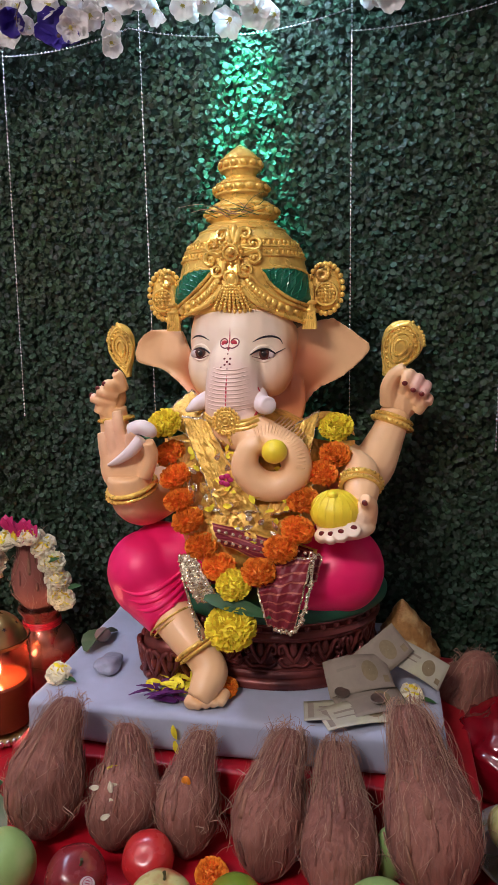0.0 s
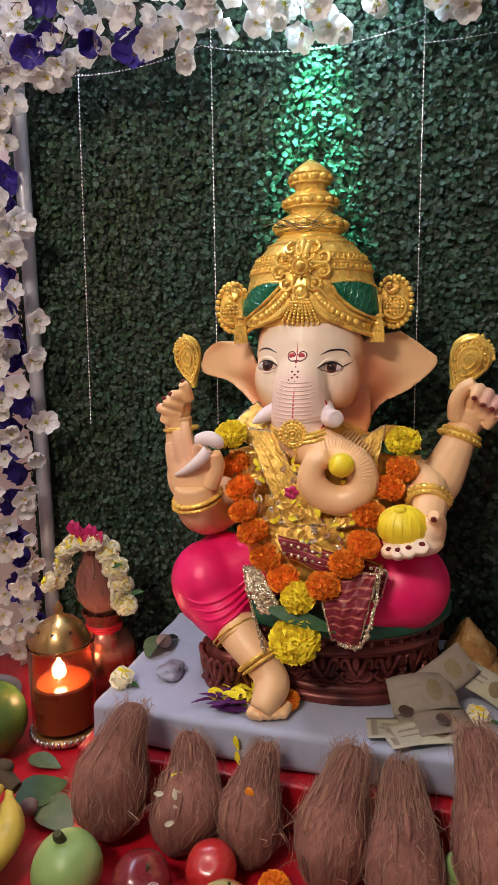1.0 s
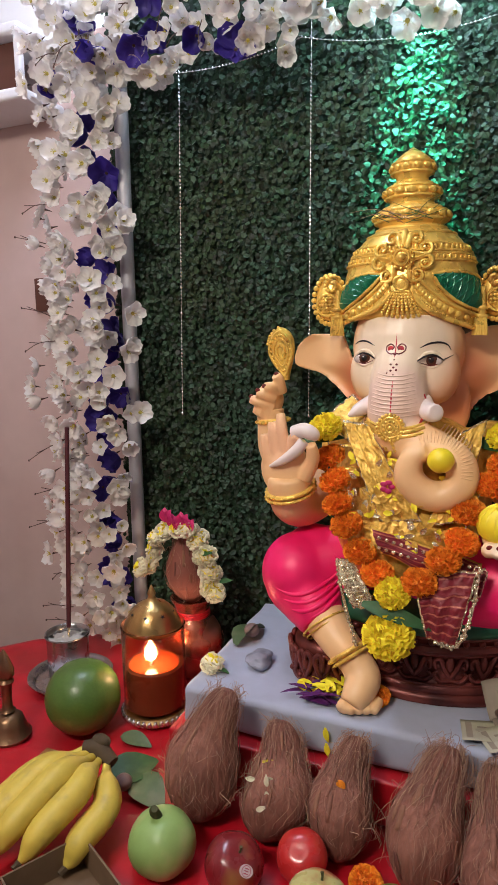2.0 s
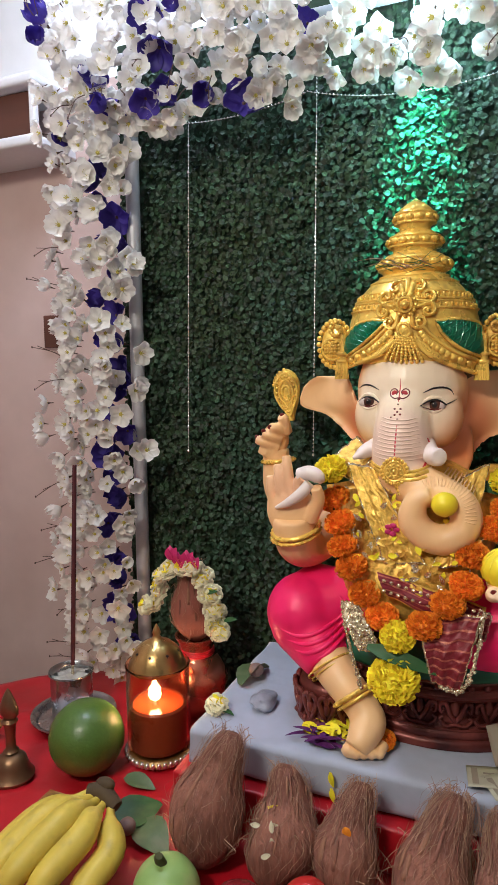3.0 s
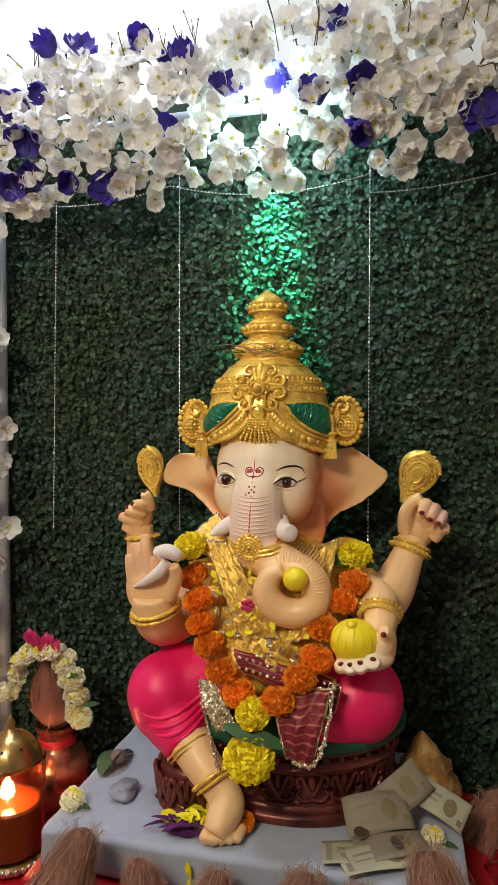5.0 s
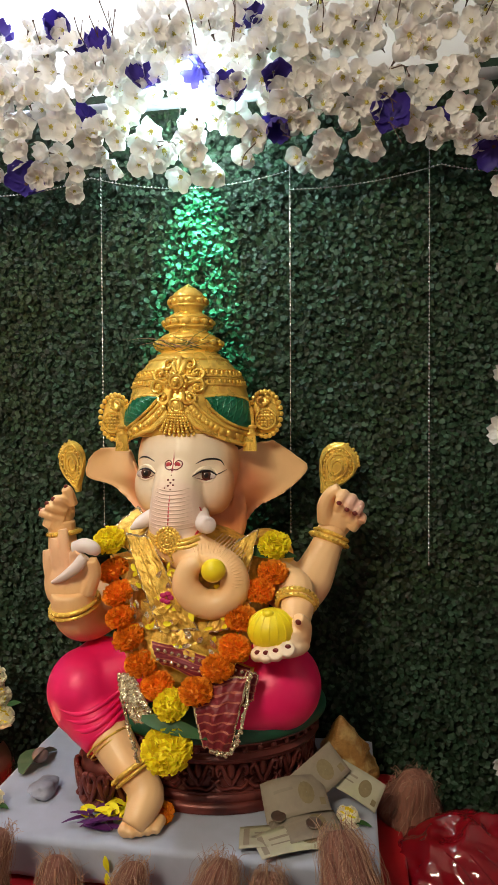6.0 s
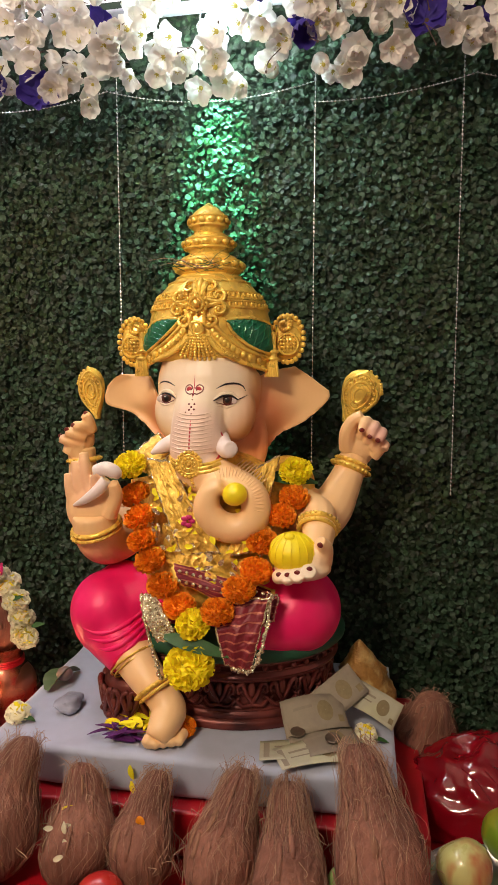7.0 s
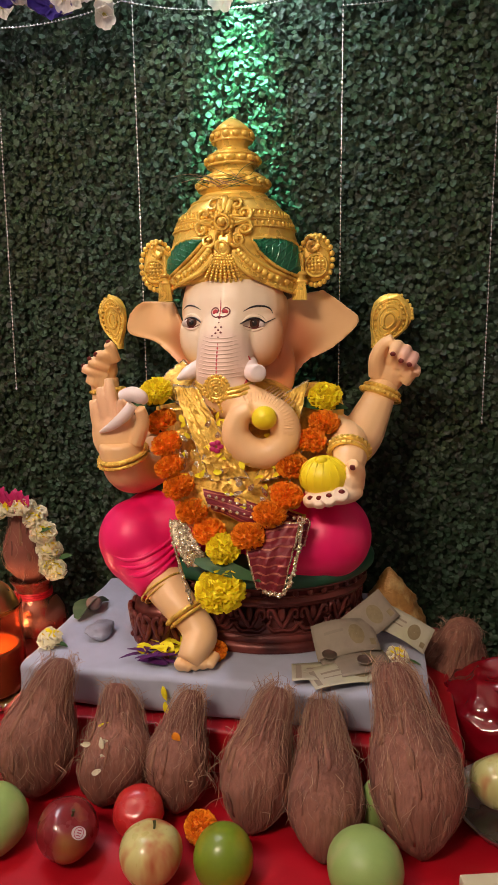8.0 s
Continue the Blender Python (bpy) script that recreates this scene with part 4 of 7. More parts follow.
    # side ornaments: a scrolled boss with a beaded rim and a hanging tassel
    for sx, oc, tx, ty in ((-1, V((-0.2411, 1.1900, 1.4765)), V((-0.2250, 1.1780, 1.4538)), 590), (1, V((0.0469, 1.2250, 1.4795)), V((0.0227, 1.2000, 1.4511)), 585)):
        for j in range(3):
            ball(bm, oc + V((sx * 0.004 * j, -0.003 * j, -0.006 * j)), (0.029 - 0.004 * j, 0.010, 0.040 - 0.007 * j), 18, 11, G, (0, 14 * sx, 0))
        for i in range(24):
            a = 2 * math.pi * i / 24
            ball(bm, oc + V((0.0310 * math.cos(a) + sx * 0.002, -0.006, 0.0440 * math.sin(a))), (0.0052, 0.0045, 0.0052), 7, 5, G)
        sc = oc + V((-sx * 0.004, -0.013, 0.026))
        for t in np.linspace(0, 1, 14):
            a = 1.2 + 6.5 * t
            r = 0.016 * (1 - 0.72 * t)
            ball(bm, sc + V((-sx * r * math.cos(a), -0.003 * t, r * math.sin(a))), 0.0042, 7, 5, G)
        for i in range(5):
            for j in range(5):
                if abs(i - 2) + abs(j - 2) < 4:
                    ball(bm, oc + V((sx * 0.004 - 0.0130 + 0.0065 * i, -0.0205 + 0.0016 * (abs(i - 2) + abs(j - 2)), -0.022 + 0.0062 * j)), (0.0033, 0.003, 0.0031), 6, 4, G)
        hoop(bm, oc + V((sx * 0.004, -0.015, -0.010)), 0.0195, 0.0028, (0, 1, 0), 24, 6, G)
        hoop(bm, tx + V((0, 0, 0.004)), 0.0095, 0.0036, (0, 0, 1), 14, 6, G)
        hoop(bm, tx + V((0, 0, -0.010)), 0.0105, 0.0036, (0, 0, 1), 14, 6, G)
        tube(bm, [(*(tx + V((0, 0, 0.040))), 0.006), (*tx, 0.0085), (*(tx + V((0, 0, -0.016))), 0.009)], 9, G, 2)
        for i in range(6):
            d = 0.0034 * (i - 2.5)
            tube(bm, [(tx.x + d, tx.y - 0.008, tx.z - 0.012, 0.0028), (tx.x + d * 1.3, tx.y - 0.009, tx.z - 0.043, 0.0032)], 6, G, 1)
    # dark hair under the crown's rim
    ball(bm, (-0.100, 1.232, 1.425), (0.112, 0.088, 0.035), 22, 9, BK)
    # body wrap, belly and legs
    bd = bmesh.new()
    ball(bd, (-0.085, 1.19, 1.14), (0.145, 0.115, 0.135), 20, 14)
    ball(bd, (-0.085, 1.14, 1.06), (0.13, 0.115, 0.10), 20, 14)
    for x, y, z in ((-0.205, 1.19, 1.205), (0.050, 1.20, 1.205)):
        ball(bd, (x, y, z), (0.055, 0.05, 0.055), 12, 9)
    me = fused(bd, 0.006, 4)
    for p in me.polygons:
        p.material_index = BR
    bm.from_mesh(me)
    lg = bmesh.new()
    ball(lg, (-0.2734, 1.0900, 0.9793), (0.0690, 0.076, 0.0720), 24, 16)
    ball(lg, (-0.2530, 1.1200, 1.0092), (0.058, 0.060, 0.052), 18, 12)
    tube(lg, [(-0.10, 1.17, 1.0, 0.070), (-0.18, 1.14, 1.0, 0.068), (-0.2694, 1.0900, 0.9719, 0.066), (-0.2502, 1.0700, 0.9449, 0.060), (-0.2266, 1.0520, 0.9239, 0.050), (-0.2095, 1.0400, 0.9080, 0.043)], 20)
    ball(lg, (0.0784, 1.1200, 0.9896), (0.080, 0.09, 0.078), 24, 16)
    tube(lg, [(-0.07, 1.17, 0.99, 0.08), (0.02, 1.14, 0.995, 0.080), (0.06, 1.10, 0.985, 0.072), (-0.02, 1.06, 0.965, 0.045)], 18)
    me = fused(lg, 0.005, 6)
    for p in me.polygons:
        p.material_index = PK
    bm.from_mesh(me)
    # gathered creases above the hem, fanned from the inside of the knee
    folds = BVHTree.FromPolygons([v.co for v in me.vertices], [p.vertices for p in me.polygons])

    def cloth_at(x, z):
        hit = folds.ray_cast(V((x, 0.5, z)), V((0, 1, 0)))
        return hit[0] if hit[0] else V((x, 1.04, z))
    for pts in ([(-0.1799, 1.0059, 0.4), (-0.2138, 0.9756, 1.0), (-0.2611, 0.9604, 1.0), (-0.3026, 0.9704, 0.2)],
                [(-0.1773, 0.9960, 0.4), (-0.2093, 0.9636, 1.0), (-0.2475, 0.9489, 1.0), (-0.2902, 0.9482, 0.2)],
                [(-0.1734, 0.9900, 0.4), (-0.2011, 0.9570, 1.1), (-0.2347, 0.9374, 1.1), (-0.2691, 0.9331, 0.2)],
                [(-0.1738, 0.9799, 0.4), (-0.1954, 0.9482, 1.0), (-0.2251, 0.9257, 0.4)],
                [(-0.2011, 1.0270, 0.3), (-0.1897, 1.0125, 1.0), (-0.1845, 0.9926, 0.4)]):
        tube(bm, [(*(cloth_at(p[0], p[1]) + V((0, 0.0012, 0))), 0.0042 * p[2]) for p in spline(pts, 7)], 8, PK, 1)
    hoop(bm, (-0.2068, 1.0380, 0.9059), 0.0435, 0.0022, (0.62, -0.36, -0.7), 34, 7, G)
    hoop(bm, (-0.2015, 1.0340, 0.9018), 0.0405, 0.0016, (0.62, -0.36, -0.7), 34, 7, G)
    # pedestal
    pc = V((-0.050, 1.185, 0))
    lathe(bm, pc, [(0.175, TOP + 0.001), (0.204, TOP + 0.002), (0.207, TOP + 0.010), (0.204, TOP + 0.016), (0.197, TOP + 0.019), (0.200, TOP + 0.024), (0.198, TOP + 0.030), (0.188, TOP + 0.034), (0.181, TOP + 0.042), (0.178, TOP + 0.062), (0.184, TOP + 0.082),
                   (0.196, TOP + 0.088), (0.200, TOP + 0.094), (0.196, TOP + 0.099), (0.190, TOP + 0.103), (0.192, TOP + 0.110), (0.202, TOP + 0.117), (0.200, TOP + 0.121)], 64, CD, 1.0, 0.80)
    lathe(bm, pc, [(0.17, TOP + 0.120), (0.205, TOP + 0.121), (0.212, TOP + 0.128), (0.213, TOP + 0.138), (0.207, TOP + 0.148), (0.19, TOP + 0.153), (0.12, TOP + 0.155)], 64, SG, 1.0, 0.80)

    def ped(a, r, z):
        return V((pc.x + r * math.cos(a), pc.y + 0.80 * r * math.sin(a), TOP + z))
    for i in range(20):
        a = 2 * math.pi * i / 20
        d = 2 * math.pi / 20
        ball(bm, ped(a, 0.182, 0.068), (0.008, 0.008, 0.015), 8, 7, CD)
        for s in (-1, 1):
            tube(bm, [(*ped(a, 0.184, 0.044), 0.0040), (*ped(a + s * d * 0.17, 0.186, 0.060), 0.0048), (*ped(a + s * d * 0.30, 0.189, 0.079), 0.0046), (*ped(a + s * d * 0.44, 0.190, 0.076), 0.0040), (*ped(a + s * d * 0.42, 0.189, 0.064), 0.0035), (*ped(a + s * d * 0.33, 0.187, 0.066), 0.0028)], 6, CD, 4)
            tube(bm, [(*ped(a, 0.185, 0.040), 0.0040), (*ped(a + s * d * 0.28, 0.188, 0.039), 0.0042), (*ped(a + s * d * 0.46, 0.188, 0.050), 0.0036), (*ped(a + s * d * 0.36, 0.187, 0.055), 0.0025)], 6, CD, 4)
    for i in range(44):
        a = 2 * math.pi * i / 44
        ball(bm, ped(a, 0.195, 0.109), (0.006, 0.005, 0.0062), 6, 5, CD)
    for z, r, rad in ((0.0335, 0.193, 0.0022), (0.0865, 0.193, 0.0022), (0.1025, 0.1925, 0.0018)):
        tube(bm, [(*ped(a, r, z), rad) for a in np.linspace(0, 2 * math.pi, 57)], 6, CD, 1)
    # the carved rest under the knee: petals and curls over a low drum
    fx, fy, fz = -0.212, 1.075, TOP
    lathe(bm, (fx, fy, fz), [(0.058, 0.001), (0.066, 0.002), (0.068, 0.010), (0.060, 0.018), (0.056, 0.040), (0.062, 0.060), (0.058, 0.074), (0.030, 0.082)], 30, CD)
    for i in range(13):
        a = 2 * math.pi * i / 13

        def rim(da, r, z):
            return (fx + r * math.cos(a + da), fy + r * math.sin(a + da), fz + z)
        for s in (-1, 1):
            tube(bm, [(*rim(0, 0.064, 0.016), 0.004), (*rim(s * 0.13, 0.066, 0.034), 0.0052), (*rim(s * 0.20, 0.068, 0.054), 0.0050), (*rim(s * 0.06, 0.070, 0.064), 0.0045), (*rim(s * 0.02, 0.069, 0.050), 0.0035)], 7, CD, 4)
        ball(bm, rim(0, 0.066, 0.040), (0.007, 0.007, 0.012), 8, 6, CD)
        ball(bm, rim(0.24, 0.065, 0.012), (0.007, 0.007, 0.006), 7, 5, CD)
    ob = solid("statue", bm, MATS, at, "seated painted elephant-headed statue with gold crown and magenta trousers", "statue", sharp=60)
    return ob


statue()


# ---- hedge backdrop ----
def leaf_shape(size, fold, curl):
    """Six points of a small rounded leaf, folded on its midrib."""
    return [(0, 0, 0), (-0.42 * size, fold, 0.30 * size), (-0.36 * size, fold + curl * 0.5, 0.72 * size), (0, curl, size), (0.36 * size, fold + curl * 0.5, 0.72 * size), (0.42 * size, fold, 0.30 * size), (0, 0.0, 0.5 * size)]


LEAF_FACES = [(0, 6, 1), (1, 6, 2), (2, 6, 3), (3, 6, 4), (4, 6, 5), (5, 6, 0)]


def hedge():
    h = thing("artificial_hedge", (-0.1, 1.40, 0.3), "dark green artificial boxwood hedge panel behind the statue", "hedge")
    bm = bmesh.new()
    block(bm, (-0.86, 1.405, 0.3), (0.95, 1.42, 2.22))
    part("backing", bm, HEDGE_BACK, h, "dark plastic mat")
    rng = np.random.default_rng(4)
    verts, faces = [], []
    step = 0.0088
    n = 0
    near = []
    for j in range(int((2.2 - 0.62) / step)):
        for i in range(int(1.78 / step)):
            x, z = -0.85 + step * (i + rng.uniform(-0.5, 0.5)), 0.62 + step * (j + rng.uniform(-0.5, 0.5))
            clump = noise.noise(V((x * 30, z * 30, 2.0)))
            y = 1.392 + 0.010 * rng.uniform(-1, 1) - 0.010 * clump
            size = rng.uniform(0.0105, 0.0160)
            turn = Euler((rng.uniform(-0.6, 0.35), rng.uniform(-math.pi, math.pi), rng.uniform(-0.45, 0.45)), "YXZ").to_matrix()
            pts = leaf_shape(size, rng.uniform(-0.003, 0.0015), rng.uniform(-0.003, 0.003))
            if -0.30 < x < 0.10 and 1.72 < z < 2.02 and len(near) < 300 and rng.uniform() < 0.25:
                near.append((x, y, z, turn.to_4x4(), size))
                continue
            for p in pts:
                q = turn @ V((p[0], p[1], p[2] - size / 2))
                verts.append((q.x + x - h.location.x, q.y + y - h.location.y, q.z + z - h.location.z))
            faces.extend([tuple(n + k for k in f) for f in LEAF_FACES])
            n += 7
    me = bpy.data.meshes.new("foliage")
    me.from_pydata(verts, [], faces)
    me.materials.append(HEDGE)
    ob = new("foliage", me)
    ob.parent = h
    tagged(ob, "dense small plastic leaves", kind="stuff")
    shapes = []
    for k in range(6):
        m = bpy.data.meshes.new("leaf")
        m.from_pydata([(p[0], p[1], p[2] - 0.008) for p in leaf_shape(0.016, rnd(-0.003, 0.0015), rnd(-0.003, 0.003))], [], LEAF_FACES)
        m.materials.append(HEDGE)
        shapes.append(m)
    for k, (x, y, z, turn, size) in enumerate(near):
        o = new("leaf", shapes[k % 6])
        o.parent = h
        o.matrix_basis = Matrix.Translation(V((x, y, z)) - h.location) @ turn @ Matrix.Scale(size / 0.016, 4)


hedge()


def bead_strings():
    bead = bmesh.new()
    ball(bead, (0, 0, 0), (0.0024, 0.0024, 0.0036), 6, 4)
    for x, z0, z1 in ((-0.662, 1.232, 2.05), (-0.342, 1.236, 2.05), (0.083, 1.226, 2.05), (0.373, 1.162, 2.05)):
        top = x + (0.018 if x < -0.5 else 0.006)
        bm = bmesh.new()
        n = int((z1 - z0) / 0.0085)
        tube(bm, [(x, 1.366, z0, 0.0005), (top, 1.366, z1, 0.0005)], 5, 0, 1)
        for i in range(n):
            s = i / n
            size = 0.0031 if i % 7 == 0 else 0.0021
            ball(bm, (x + (top - x) * s, 1.366, z0 + (z1 - z0) * s), (size, size, size * 1.5), 6, 4)
        solid("bead_string", bm, SILVER, (x, 1.366, z0), "hanging string of small silver beads against the hedge", "bead string", "bead strings on the hedge")
    for x0, x1, za, zb, sag in ((-0.72, -0.35, 2.0, 2.01, 0.02), (-0.35, 0.09, 2.01, 1.995, 0.03), (0.09, 0.40, 1.955, 1.985, 0.012), (0.40, 0.66, 1.985, 1.98, 0.02)):
        bm = bmesh.new()
        n = int((x1 - x0) / 0.008)
        pts = [(x0 + (x1 - x0) * i / n, 1.345, za + (zb - za) * i / n - sag * 4 * (i / n) * (1 - i / n)) for i in range(n + 1)]
        tube(bm, [(*p, 0.0005) for p in pts], 5, 0, 1)
        for p in pts:
            ball(bm, p, 0.0024, 6, 4)
        solid("bead_swag", bm, SILVER, (x0, 1.345, za), "drooping string of silver beads under the flower canopy", "bead string", "bead swags under the canopy")


bead_strings()


# ---- flower canopy ----
def blossom_mesh(name, mats, petals, size, cup, seed, eye=True):
    random.seed(seed)
    bm = bmesh.new()
    for k in range(petals):
        a = 2 * math.pi * k / petals + rnd(-0.15, 0.15)
        lift, wide = cup + rnd(-0.15, 0.15), rnd(0.43, 0.51)
        grid = []
        for j in range(5):
            s = j / 4
            row = []
            for i in range(5):
                u = (i / 4 - 0.5) * 2
                w = wide * size * math.sin(math.pi * (0.12 + 0.76 * s)) ** 0.8
                r = size * (0.08 + 0.92 * s * math.cos(lift * s * 0.9)) - 0.10 * size * u * u * s
                z = size * (0.95 * s * math.sin(lift * (0.5 + 0.5 * s))) + 0.16 * size * u * u - 0.05 * size * math.cos(u * 3) * s
                row.append(V((r * math.cos(a) - u * w * math.sin(a), r * math.sin(a) + u * w * math.cos(a), z)))
            grid.append(row)
        surf(bm, grid, wrap=False, mi=0)
    if eye:
        ball(bm, (0, 0, size * 0.08), (size * 0.14, size * 0.14, size * 0.11), 7, 5, 1)
        for k in range(5):
            a = 2 * math.pi * k / 5
            tube(bm, [(0, 0, size * 0.1, size * 0.02), (size * 0.17 * math.cos(a), size * 0.17 * math.sin(a), size * 0.30, size * 0.03)], 4, 1, 1)
    tube(bm, [(0, 0, 0, size * 0.10), (0, 0, -size * 0.22, size * 0.05), (0, 0, -size * 0.5, size * 0.025)], 5, 2, 1)
    me = finish(name, bm, mats, (0, 0, 0), 0)
    return me


BLOSSOMS = [blossom_mesh("blossom", [BLOSSOM, BLOSSOM_EYE, TWIG], 5, 0.0288, c, s) for s, c in ((1, 0.25), (2, 0.45), (3, 0.65), (4, 1.1), (5, 0.35))]
PURPLES = [blossom_mesh("purple_blossom", [PURPLE, PURPLE, TWIG], 5, 0.036, c, s, False) for s, c in ((6, 0.5), (7, 1.1))]


def flowers_along(name, at, label, places, n_purple, twigs, post):
    """A garland on a post: blossoms, purple blossoms and twigs, each a part."""
    g = thing(name, at, label, "flower garland", "white flower garlands of the canopy")
    bm = bmesh.new()
    tube(bm, post, 12, 0, 1)
    part("post", bm, POST, g, "grey metal post")
    rest = bmesh.new()
    for k, (p, d) in enumerate(places):
        purple = k < n_purple
        if k >= 300:
            q = V(d).to_track_quat("Z", "Y").to_matrix().to_4x4() @ pose(0, 0, 0, 0, 0, rnd(0, 360))
            n0 = len(rest.verts)
            rest.from_mesh(random.choice(BLOSSOMS))
            rest.verts.ensure_lookup_table()
            m = Matrix.Translation(V(p)) @ q @ Matrix.Scale(rnd(0.78, 1.18), 4)
            for v in rest.verts[n0:]:
                v.co = m @ v.co
            continue
        o = new("purple_blossom" if purple else "blossom", random.choice(PURPLES if purple else BLOSSOMS))
        o.parent = g
        q = V(d).to_track_quat("Z", "Y").to_matrix().to_4x4() @ pose(0, 0, 0, 0, 0, rnd(0, 360))
        s = rnd(0.78, 1.18) * (1.12 if purple else 1.0)
        o.matrix_basis = Matrix.Translation(V(p) - g.location) @ q @ Matrix.Diagonal((s, s, s * rnd(0.9, 1.15), 1))
        if purple:
            tagged(o, "purple silk blossom")
    if rest.verts:
        tagged(part("blossoms", rest, [BLOSSOM, BLOSSOM_EYE, TWIG], g, "crowded white silk blossoms", 0), kind="stuff")
    else:
        rest.free()
    for p, q in twigs:
        bm = bmesh.new()
        p, q = V(p), V(q)
        mid = (p + q) / 2 + V((rnd(-0.01, 0.01), rnd(-0.01, 0.01), rnd(0.0, 0.012)))
        tube(bm, [(*p, 0.0012), (*mid, 0.0011), (*q, 0.0009)], 5, 0, 3)
        ball(bm, q, (0.002, 0.002, 0.003), 6, 4)
        d = (q - mid) * 0.6
        tube(bm, [(*mid, 0.0009), (*(mid + d + V((rnd(-0.012, 0.012), 0, rnd(0.004, 0.014)))), 0.0008)], 4, 0, 1)
        part("twig", bm, TWIG, g, "brown twig")
    return g


def canopy():
    random.seed(21)
    rng = np.random.default_rng(21)

    def column(x, lo, hi, count, half):
        out = []
        for k in range(count):
            z = lo + (hi - lo) * (k + rng.uniform(0, 1)) / count
            a = radians(rng.uniform(-175, -5))
            r = half * rng.uniform(0.55, 1.05)
            p = (x + r * 1.05 * math.cos(a), 1.30 + r * 0.75 * math.sin(a), z)
            d = (math.cos(a) * 0.9 + rng.uniform(-0.4, 0.4), math.sin(a) - 0.35, rng.uniform(-0.55, 0.35))
            out.append((p, d))
        rng.shuffle(out)
        return [(tuple(p), tuple(d)) for p, d in out]
    # dark purple ones lie behind, along the post; white ones hang loosely before them
    # this purple row also stands in for the shadowed gap among the flowers
    purple = [((-0.845 + rng.uniform(-0.03, 0.03), 1.335 + rng.uniform(-0.02, 0.015), 0.70 + 1.3 * (k + rng.uniform(0, 1)) / 34), (rng.uniform(-0.5, 0.5), -1.0, rng.uniform(-0.5, 0.3))) for k in range(34)]
    left = purple + column(-0.872, 0.66, 2.0, 34, 0.055) + column(-0.872, 0.66, 2.0, 120, 0.105) + column(-0.880, 0.66, 2.0, 46, 0.140)
    # pairs and threes hang together
    for p, d in left[40:110:2]:
        left.append(((p[0] + rng.uniform(-0.03, 0.03), p[1] + rng.uniform(-0.02, 0.01), p[2] + rng.uniform(-0.035, 0.035)), (d[0] + rng.uniform(-0.6, 0.6), d[1], d[2] + rng.uniform(-0.5, 0.5))))
    twigs = [((-0.93, 1.25, z), (-0.985 + rnd(-0.03, 0.03), 1.22 + rnd(-0.03, 0.03), z + rnd(-0.05, 0.03))) for z in (0.70, 0.74, 0.83, 0.98, 1.03, 1.17, 1.28, 1.41, 1.46, 1.63, 1.72)]
    flowers_along("flower_column", (-0.86, 1.31, TABLE), "post wound with white silk blossoms and a few purple ones", left, 34, twigs, [(-0.795, 1.355, 0.0, 0.017), (-0.795, 1.355, 2.15, 0.017)])
    right = column(0.625, 0.66, 2.0, 30, 0.05) + column(0.625, 0.66, 2.0, 100, 0.115)
    flowers_along("flower_column", (0.63, 1.31, TABLE), "post wound with white silk blossoms at the canopy's far side", right, 14, [], [(0.70, 1.345, 0.0, 0.017), (0.70, 1.345, 2.15, 0.017)])
    beam = []
    for k in range(640):
        x = -0.95 + 1.78 * (k + rng.uniform(0, 1)) / 640
        low = 1.968 + 0.024 * math.sin(x * 31) * math.sin(x * 9 + 1) + (0.02 if x > 0.1 else 0.0)
        z = low + (2.285 - low) * rng.uniform(0, 1) ** 1.05
        y = 1.26 - 0.055 * max(0.0, math.sin(math.pi * (z - low) / (2.29 - low))) * rng.uniform(0.4, 1.2) + rng.uniform(-0.02, 0.03)
        s = (z - low) / 0.26
        if abs(x + 0.085) < 0.030 and 2.055 < z < 2.155:
            z -= 0.10 if k % 2 else -0.09
        d = (rng.uniform(-0.6, 0.6), -0.8 + rng.uniform(-0.3, 0.3), rng.uniform(-1.3, 0.1) + 0.7 * s)
        beam.append(((x, y, z), d))
    rng.shuffle(beam)
    beam = [(tuple(p), tuple(d)) for p, d in beam]
    twigs = []
    for k in range(46):
        x = rnd(-0.95, 0.8)
        up = k % 2
        z = 2.2 if up else rnd(2.0, 2.12)
        twigs.append(((x, 1.22, z), (x + rnd(-0.03, 0.03), rnd(1.16, 1.2), z + (rnd(0.04, 0.09) if up else rnd(-0.06, -0.02)))))
    flowers_along("flower_canopy", (-0.1, 1.26, 1.95), "top beam thick with white and purple silk blossoms", beam, 36, twigs, [(-0.95, 1.33, 2.15, 0.012), (0.82, 1.33, 2.15, 0.012)])


canopy()


def spot_bulb():
    s = thing("spot_bulb", (-0.085, 1.262, 2.17), "small bright cool-white bulb among the canopy flowers", "lamp")
    bm = bmesh.new()
    ball(bm, (-0.085, 1.262, 2.105), (0.025, 0.025, 0.028), 16, 10)
    part("bulb", bm, BULB, s, "glowing cool-white bulb")
    bm = bmesh.new()
    lathe(bm, (-0.085, 1.262, 2.128), [(0.012, 0.0), (0.016, 0.002), (0.016, 0.03), (0.010, 0.04), (0.003, 0.06)], 16)
    part("holder", bm, PLASTIC_WHITE, s)


spot_bulb()


